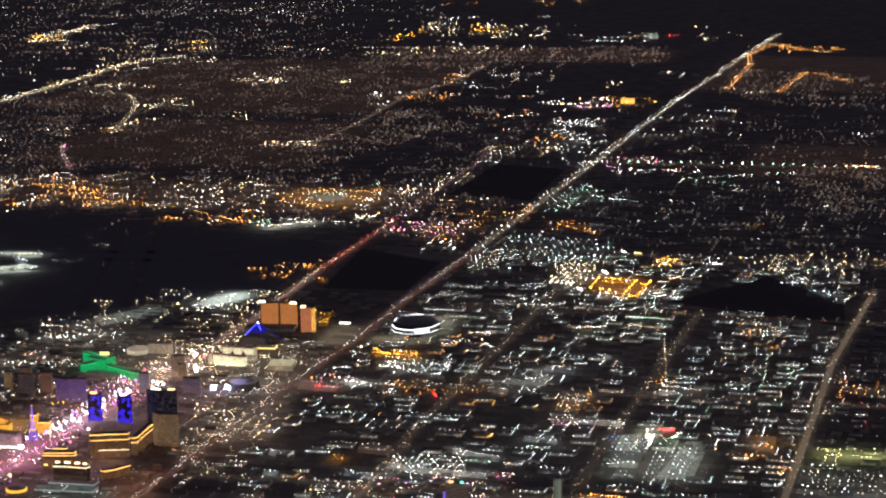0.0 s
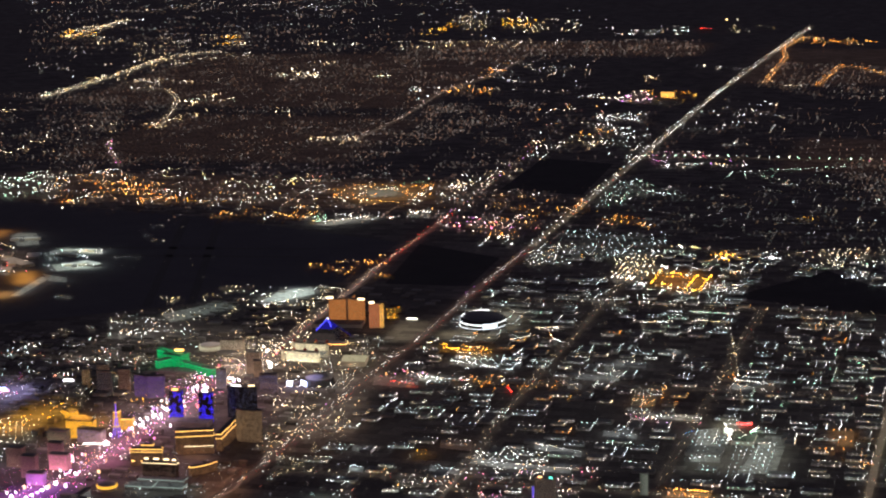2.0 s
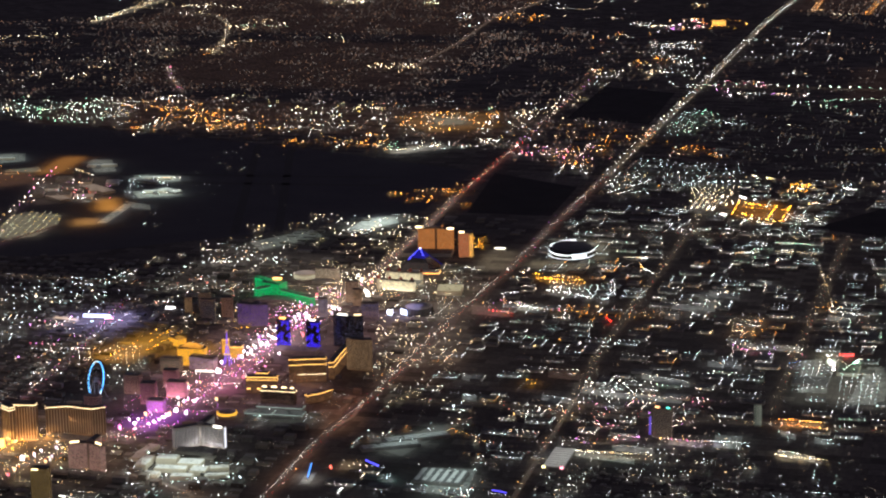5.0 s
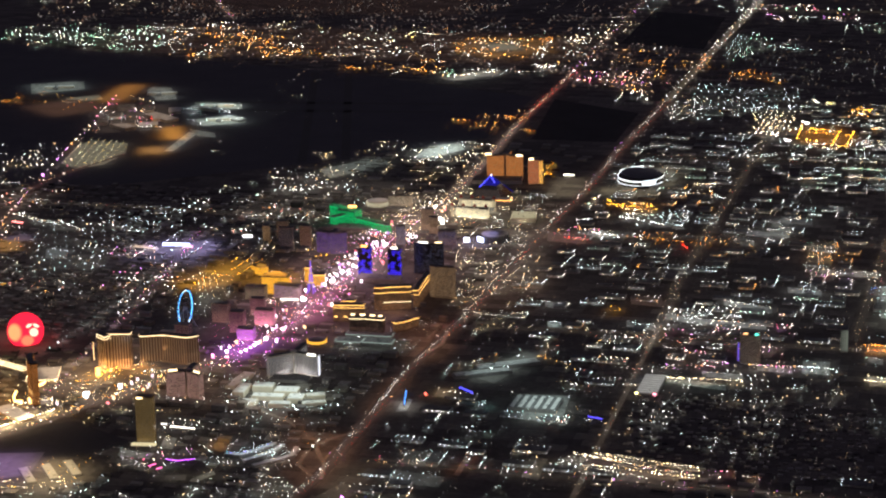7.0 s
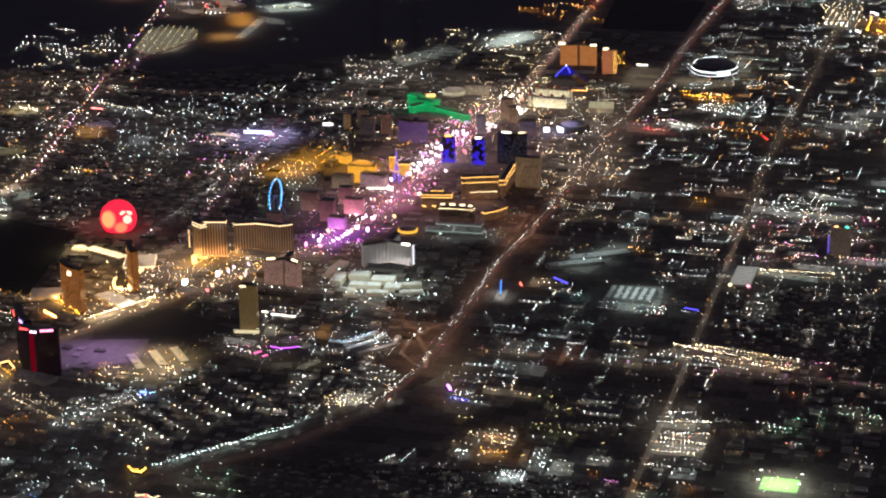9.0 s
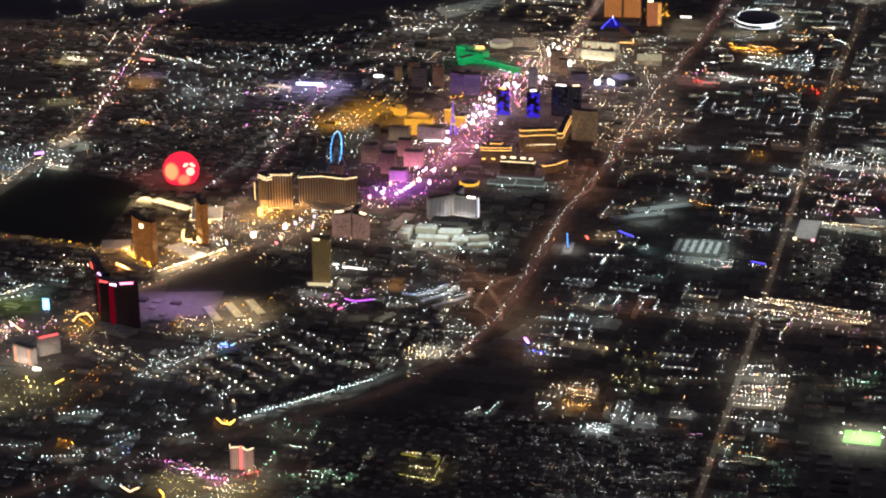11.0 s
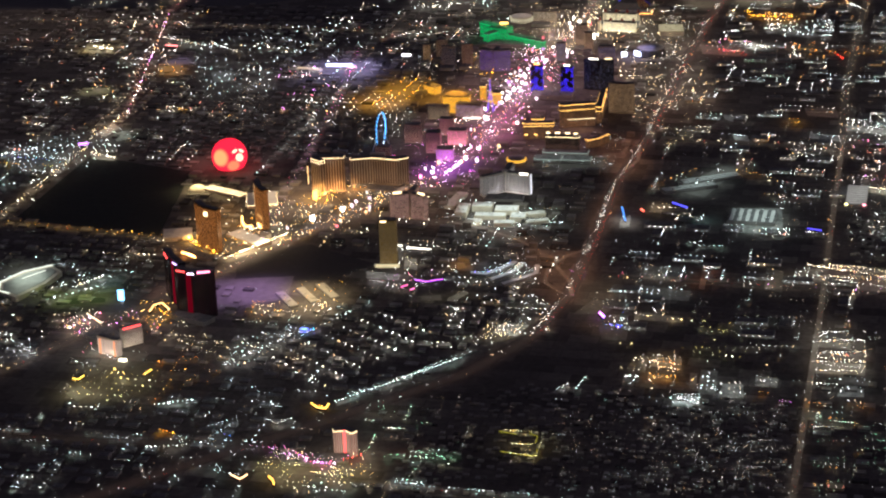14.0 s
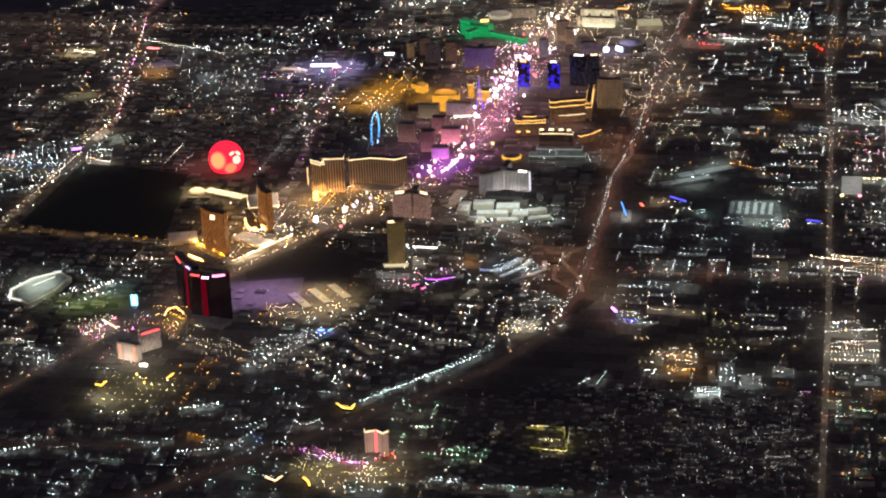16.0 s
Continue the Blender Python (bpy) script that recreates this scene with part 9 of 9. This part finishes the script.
lit_lot([(-447, 2622), (-576, 2591), (-602, 2682), (-464, 2701)], 10, 4, 'yellow', 4, 1.5, 1.8, (1, 0.85, 0.4), 0.7, None)
lamp_row((-676, 2703), (-746, 2712), 10, 'cool', 6, 1.8)
lit_lot([(-636, 2496), (-673, 2466), (-682, 2525), (-650, 2546)], 1, 1, 'sodium', 2, 1.5, 2.6, (1, 0.5, 0.3), 0, None)
lit_lot([(-472, 2229), (-546, 2165), (-571, 2257), (-496, 2312)], 2, 1, 'white', 2, 1.6, 1.2, (1, 0.95, 0.7), 0, None)
lamp_row((-694, 2503), (-813, 2526), 9, 'green', 5, 1.8)
lamp_row((-705, 2687), (-723, 2497), 9, 'green', 4, 1.8)
lamp_row((-814, 2461), (-804, 2318), 6, 'white', 4, 1.8)
neon_line([(-897, 2312), (-952, 2325)], 2, 3, (0.5, 0.45, 0.06), 0.7, 'dim yellow light along a low roof')
neon_line([(-931, 2446), (-1031, 2462), (-1036, 2411)], 2, 3, (0.5, 0.45, 0.06), 0.8, 'dim yellow light along a low roof')
neon_line([(-991, 2310), (-1019, 2329), (-1022, 2375)], 2, 3, (0.5, 0.45, 0.06), 0.8, 'dim yellow light along a low roof')
# ramps of the interchange in brown sodium light
for line, watts in (([(-322, 529), (-469, 587), (-608, 669), (-716, 777), (-808, 918), (-890, 1072), (-921, 1202)], 1.6), ([(-908, 727), (-839, 809), (-788, 922), (-801, 1088), (-881, 1182)], 1.6), ([(-899, -191), (-927, -306), (-905, -476), (-854, -522), (-851, -369)], 1.4)):
    road("slip_road", line, 16, 120, "sodium", 1.2, 1.6, 60, "motorway ramp in brown sodium light", watts, (1, .46, .2), 1.5, CONCRETE)
for x, y, w, d, a, watts in ((-820, 900, 260, 130, -55, 1.5), (-905, 1130, 130, 260, 0, 1.7), (-560, 640, 320, 80, -25, 1.3), (-890, 330, 90, 420, 0, 1.3), (-905, -200, 150, 260, 0, 1.2)):
    overhead_glow(x, y, w, d, a, (1, .5, .26), watts, 40)
h = thing("apartment_crescent", -580, 1063, "curved low apartment blocks edged with bluish lamps", "building")
for line, ht in (([(-527, 1061), (-580, 1063), (-620, 1011), (-663, 924)], 9), ([(-612, 1113), (-643, 1069), (-681, 1006), (-692, 931)], 9), ([(-661, 1149), (-719, 1084), (-759, 1032), (-748, 950)], 10)):
    link("block", *prism(outline(line, 20), 0, ht), WALL, h)
    link("roof", *prism(outline(line, 17), ht + .1, ht + 1), PALE_ROOF, h)
lamps("eave_lamps", along([(-527, 1061), (-580, 1063), (-620, 1011), (-663, 924)], 13, 11), 1.9, "blue", 5, "bluish lamps along the eaves", h, 10)
lamps("eave_lamps", along([(-527, 1061), (-580, 1063), (-620, 1011), (-663, 924)], 13, 12), 1.9, "cool", 8, "bluish lamps along the eaves", h, 10)
lamps("eave_lamps", along([(-612, 1113), (-643, 1069), (-681, 1006), (-692, 931)], 15, 11), 1.7, "warm", 5, "warm lamps along the eaves", h, 10)
overhead_glow(-722, 1053, 160, 40, -58, (.9, .95, 1), 4, 40)
overhead_glow(-598, 1014, 170, 40, -48, (.6, .75, 1), 4, 40)


# ---- works and shops in blocks ----
WALL_LAMPS = {}


def warehouse(rng, palette, gain):
    """A flat-roofed works hall at the origin: walls, roof with parapet and machines, doors, lamps along its sides."""
    w, d, hh = rng.uniform(55, 125), rng.uniform(28, 58), rng.uniform(7, 11)
    hall = thing("works_hall", 0, 0, f"flat-roofed works hall with {WORDS[palette]} lamps along its walls", "building", "works halls west of the motorway")
    bm = bmesh.new()
    box(bm, 0, 0, 0, w, d, hh, 0, .25)
    body = part("wall", bm, WALL, hall)
    bm = bmesh.new()
    box(bm, 0, 0, hh + .1, w - 1.6, d - 1.6, .7)
    for k in range(4):
        box(bm, rng.uniform(-.4, .4) * w, rng.uniform(-.35, .35) * d, hh + .8, 4, 3, 1.8)
    part("roof", bm, ROOF, hall)
    for k in range(3):
        bm = bmesh.new()
        box(bm, (k - 1) * w * .28, d / 2 + .15, 0, 5, .4, 4.6)
        part("door", bm, STEEL, hall)
    places = [(x, d / 2 + 3) for x in np.arange(-w / 2, w / 2, rng.uniform(13, 26)) if rng.random() < .8]
    if rng.random() < .3:
        places += [(-w / 2 - 3, y) for y in np.arange(-d / 2, d / 2, 19)]
    if rng.random() < .4:
        places += [(x, -d / 2 - 8) for x in np.arange(-w / 2, w / 2, 22)]
    if palette not in WALL_LAMPS:
        first = lamps("wall_lamp", [(0, 0)], 2.5, palette, gain * .8, "", height=8)
        WALL_LAMPS[palette] = first.data
        bpy.data.objects.remove(first)
    for x, y in places:
        lamp = new("wall_lamp", WALL_LAMPS[palette])
        lamp.location, lamp.parent = (x * K, y * K, 0), hall
    return hall


rng = random.Random(11)
HALLS = [warehouse(rng, pal, g0) for pal, g0 in (("cool", 6), ("white", 7), ("white", 5), ("cool", 5), ("warm", 6), ("cool", 7), ("white", 6), ("white", 5), ("green", 6), ("white", 8), ("cool", 4), ("sodium", 5), ("white", 4), ("cool", 6))]
DARK_BLOCKS = [[(-1862, -4307), (-1867, -4843), (-2203, -4687), (-2209, -4114)], [(-1094, -2742), (-1349, -2797), (-1498, -2302), (-1203, -2238)], [(-1040, -4300), (-1900, -4600), (-1900, -5000), (-1000, -4900)], [(-2360, -4100), (-2812, -4883), (-3280, -4250), (-3330, -3700)],
               [(-2050, -2850), (-2450, -2750), (-2450, -3150), (-2100, -3150)], [(-1330, -2250), (-1700, -2250), (-1700, -2420), (-1330, -2420)],
               [(-2480, -980), (-3100, -980), (-3100, -1330), (-2480, -1330)], [(-960, -900), (-960, -150), (-1150, -120), (-1200, -600)], [(-1270, 480), (-1700, 480), (-1700, 760), (-1270, 760)],
               [(-1950, 900), (-2600, 900), (-2600, 1500), (-1950, 1500)], [(-2150, -450), (-3000, -450), (-3000, 850), (-1800, 850), (-1800, 150)],
               [(-1050, 100), (-1050, -400), (-1450, -400), (-1560, 420), (-1350, 450)]]
spots = []
y = -5300
while y < 1450:
    x = -3260
    while x < -1040:
        cx, cy = x + rng.uniform(-6, 6), y + rng.uniform(-14, 14)
        clear = min(abs(cx - r) for r in (-1735, -2545, -3330)) > 45 and min(abs(cy - r) for r in (-588, -2164, -3806, 1000, -5400)) > 30
        if rng.random() < (.76 if cy < -900 else .5) and clear and not any(inside(b, cx, cy) for b in DARK_BLOCKS + VOIDS):
            spots.append((cx, cy, rng.randrange(len(HALLS)), rng.choice((0, 0, 0, 180, 90))))
        x += rng.uniform(116, 165)
    y += rng.uniform(70, 100)
spots.sort(key=lambda s: -s[1])
used = set()
rest = {}
for k, (x, y, i, turn) in enumerate(spots):
    m = pose(x * K, y * K, 0, 0, 0, turn)
    if k < 300:
        if i in used:
            copy_thing(HALLS[i], m)
        else:
            HALLS[i].matrix_world = m
            used.add(i)
    else:
        rest.setdefault(i, []).append((x, y, turn))


def merged(name, sources, label, category):
    """Far repeats of a hall joined into one mesh for each part."""
    verts, faces, slots, mats, base = [], [], [], [], 0
    for i, places in sources.items():
        for child in HALLS[i].children:
            me = child.data
            co = np.empty(len(me.vertices) * 3)
            me.vertices.foreach_get("co", co)
            co = (co.reshape(-1, 3) + np.array(child.location)) / K
            polys = [list(f.vertices) for f in me.polygons]
            kinds = [f.material_index for f in me.polygons]
            for m in me.materials:
                if m not in mats:
                    mats.append(m)
            index = [mats.index(m) for m in me.materials]
            for x, y, turn in places:
                c, s = math.cos(radians(turn)), math.sin(radians(turn))
                verts.append(np.c_[co[:, 0] * c - co[:, 1] * s + x, co[:, 0] * s + co[:, 1] * c + y, co[:, 2]])
                faces += [[q + base for q in f] for f in polys]
                slots += [index[q] for q in kinds]
                base += len(co)
    ob = link(name, np.concatenate(verts), faces, mats, None, label, slots, "stuff")
    return tagged(ob, category=category)


merged("distant_works_halls", rest, "distant works halls with rows of white and orange lamps", "buildings")


# ---- low buildings of the town ----
def town_paint():
    """Plaster and roofing whose tone differs from building to building."""
    mat, n, l = nodes_of("town_plaster")
    b = n["Principled BSDF"]
    geo, ramp, fine, mul, at = n.new("ShaderNodeNewGeometry"), n.new("ShaderNodeValToRGB"), n.new("ShaderNodeTexNoise"), n.new("ShaderNodeMix"), n.new("ShaderNodeTexCoord")
    for i, c in enumerate(((.06, .057, .055), (.26, .235, .2), (.13, .11, .095), (.32, .31, .29))):
        e = ramp.color_ramp.elements[i] if i < 2 else ramp.color_ramp.elements.new(.5)
        e.position, e.color = (0, .3, .65, 1)[i], (*c, 1)
    fine.inputs["Scale"].default_value = 1.2
    l.new(at.outputs["Object"], fine.inputs["Vector"])
    info, add, part_of = n.new("ShaderNodeObjectInfo"), n.new("ShaderNodeMath"), n.new("ShaderNodeMath")
    add.operation, part_of.operation = "ADD", "FRACT"
    l.new(geo.outputs["Random Per Island"], add.inputs[0])
    l.new(info.outputs["Random"], add.inputs[1])
    l.new(add.outputs[0], part_of.inputs[0])
    l.new(part_of.outputs[0], ramp.inputs[0])
    mul.data_type, mul.blend_type, mul.inputs[0].default_value = "RGBA", "MULTIPLY", .6
    l.new(ramp.outputs[0], mul.inputs[6])
    l.new(fine.outputs["Fac"], mul.inputs[7])
    l.new(mul.outputs[2], b.inputs["Base Color"])
    b.inputs["Roughness"].default_value = .9
    return mat


TOWN = town_paint()
BUILT = [ORIGIN[o.name] for o in bpy.data.objects if o.parent is None and o.name in ORIGIN and not o.name.startswith(("led_sign", "works_hall"))]


def near_line(line, x, y, reach):
    for (ax, ay), (bx, by) in zip(line, line[1:]):
        t = ((x - ax) * (bx - ax) + (y - ay) * (by - ay)) / ((bx - ax) ** 2 + (by - ay) ** 2)
        t = min(max(t, 0), 1)
        if math.hypot(x - ax - t * (bx - ax), y - ay - t * (by - ay)) < reach:
            return True
    return False


OPEN_GROUND = [[(1388, -37), (878, 103), (745, 849), (1381, 754)], [(420, 1060), (140, 800), (-200, 980), (-60, 1260), (300, 1300)], [(4200, -6600), (-150, -5300), (-150, -4100), (560, -3350), (1500, -2600), (4200, -2100)],
               [(-600, 1980), (-900, 1500), (-1750, 1900), (-1750, 2500), (-700, 2500)]]


def low_buildings(x0, y0, x1, y1, dx, dy, share, tall, label, single=0, alone=0):
    """Shops, flats and offices on a street grid; the first ones nearest the north as things of their own."""
    rng = random.Random(int(x0 * 3 + y0))
    got = []
    y = y1
    while y > y0:
        x = x0
        while x < x1:
            w, d, ht = rng.uniform(.35, .8) * dx, rng.uniform(.3, .62) * dy, rng.uniform(4, tall)
            cx, cy = x + rng.uniform(-.12, .12) * dx, y + rng.uniform(-.12, .12) * dy
            if rng.random() < share and not near_line(STRIP, cx, cy, 50 + w / 2) and not near_line(I15, cx, cy, 50 + w / 2) and not any(inside(g0, cx, cy) for g0 in OPEN_GROUND + LOTS + VOIDS) and all(math.hypot(cx - a, cy - c) > 120 for a, c in BUILT):
                got.append((cx, cy, w, d, ht))
            x += dx
        y -= dy
    for cx, cy, w, d, ht in got[:single]:
        house = thing("low_building", cx, cy, "low flat-roofed building, dark but for nearby lamps", "building", "low buildings of the northern town")
        bm = bmesh.new()
        box(bm, cx, cy, 0, w, d, ht, 0, .2)
        part("wall", bm, WALL, house)
        bm = bmesh.new()
        box(bm, cx, cy, ht + .1, w - 1.2, d - 1.2, .5)
        box(bm, cx + w * .2, cy, ht + .6, 3, 3, 1.5)
        part("roof", bm, ROOF, house)
    rest = got[single:]
    if rest or alone:
        unit = np.array([(-1, -1, 0), (1, -1, 0), (1, 1, 0), (-1, 1, 0), (-1, -1, 1), (1, -1, 1), (1, 1, 1), (-1, 1, 1), (-.92, -.92, .93), (.92, -.92, .93), (.92, .92, .93), (-.92, .92, .93)], float)
        sides = [[0, 1, 5, 4], [1, 2, 6, 5], [2, 3, 7, 6], [3, 0, 4, 7], [4, 5, 9, 8], [5, 6, 10, 9], [6, 7, 11, 10], [7, 4, 8, 11], [8, 9, 10, 11]]
        for cx, cy, w, d, ht in rest[:alone]:
            tagged(link("flat_roofed_building", unit * (w / 2, d / 2, ht) + (cx, cy, 0), sides, TOWN), "plain flat-roofed building with a low parapet behind the hotels", "building", "flat-roofed buildings behind the hotels")
        rest = rest[alone:]
        if not rest:
            return
        verts = [unit * (w / 2, d / 2, ht) + (cx, cy, 0) for cx, cy, w, d, ht in rest]
        faces = [[q + 12 * k for q in f] for k in range(len(rest)) for f in sides]
        tagged(link("low_buildings", np.concatenate(verts), faces, TOWN, None, label, kind="stuff"), category="buildings")


low_buildings(-700, 1050, 1500, 3000, 62, 54, .62, 10, "low flats and shops of the northern town", 280)
low_buildings(-850, -2750, 450, 1000, 74, 62, .6, 22, "halls and low buildings behind the hotels", 0, 400)
low_buildings(450, -2600, 3600, 1500, 66, 56, .66, 11, "close rows of flats and shops east of the hotels")
low_buildings(-3300, 900, -1830, 2900, 66, 56, .5, 9, "shops and flats west of the avenue")
low_buildings(-5200, -5300, -3380, 900, 84, 70, .5, 9, "shops and flats in the west")
low_buildings(-900, -4000, 500, -2750, 90, 80, .4, 9, "low halls near the airfield")


# ---- homes ----
def homes(poly, step, label, shade):
    """Low houses with hipped roofs, far too many to count, as one mesh."""
    rng = random.Random(int(abs(poly[0][0])))
    xs, ys = [p[0] for p in poly], [p[1] for p in poly]
    unit = np.array([(-1, -1, 0), (1, -1, 0), (1, 1, 0), (-1, 1, 0), (-1, -1, .6), (1, -1, .6), (1, 1, .6), (-1, 1, .6), (-.45, 0, 1), (.45, 0, 1)])
    sides = [[0, 1, 5, 4], [1, 2, 6, 5], [2, 3, 7, 6], [3, 0, 4, 7], [4, 5, 9, 8], [5, 6, 9], [6, 7, 8, 9], [7, 4, 8]]
    verts, faces, n = [], [], 0
    y = min(ys)
    while y < max(ys):
        x = min(xs)
        while x < max(xs):
            if rng.random() < .72 and inside(poly, x, y):
                size = np.array([rng.uniform(7, 11), rng.uniform(6, 9), rng.uniform(5, 7)])
                verts.append(unit * size + (x + rng.uniform(-11, 11), y + rng.uniform(-20, 20), 0))
                faces += [[q + n for q in f] for f in sides]
                n += 10
            x += step
        y += step * 1.6
    ob = link("homes", np.concatenate(verts), faces, shade, None, label, kind="stuff")
    return tagged(ob, category="houses")


DARK_HOMES = TOWN
LIGHT_HOMES = surface("stucco_homes", (.3, .25, .2), (.2, .17, .14), .9, .8)
homes([(-920, 1930), (-1780, 1950), (-1790, 2900), (-700, 2900), (-620, 2200)], 28, "dark low homes in close rows, hardly lit", DARK_HOMES)
homes([(1250, -900), (600, -900), (560, -100), (1250, -100)], 30, "low flats in close rows with few lamps", DARK_HOMES)
homes([(-1830, 120), (-3000, 120), (-3000, 850), (-1830, 850)], 28, "low homes in close rows under white lamps", DARK_HOMES)
homes([(5570, -15485), (2805, -16785), (1405, -10835), (1735, -8140), (3415, -7850), (4430, -9905)], 46, "far suburb of low homes in brown light", LIGHT_HOMES)
homes([(3030, -17570), (-180, -17945), (-510, -16255), (2010, -15345)], 50, "far suburb of low homes in brown light", LIGHT_HOMES)
homes([(-1500, -14300), (-3600, -15000), (-3400, -12600), (-1300, -13600)], 50, "far suburb of low homes in orange light", LIGHT_HOMES)
homes([(-2500, -9050), (-3600, -9100), (-3600, -7600), (-2350, -7700)], 46, "suburb of low homes in brown light", LIGHT_HOMES)
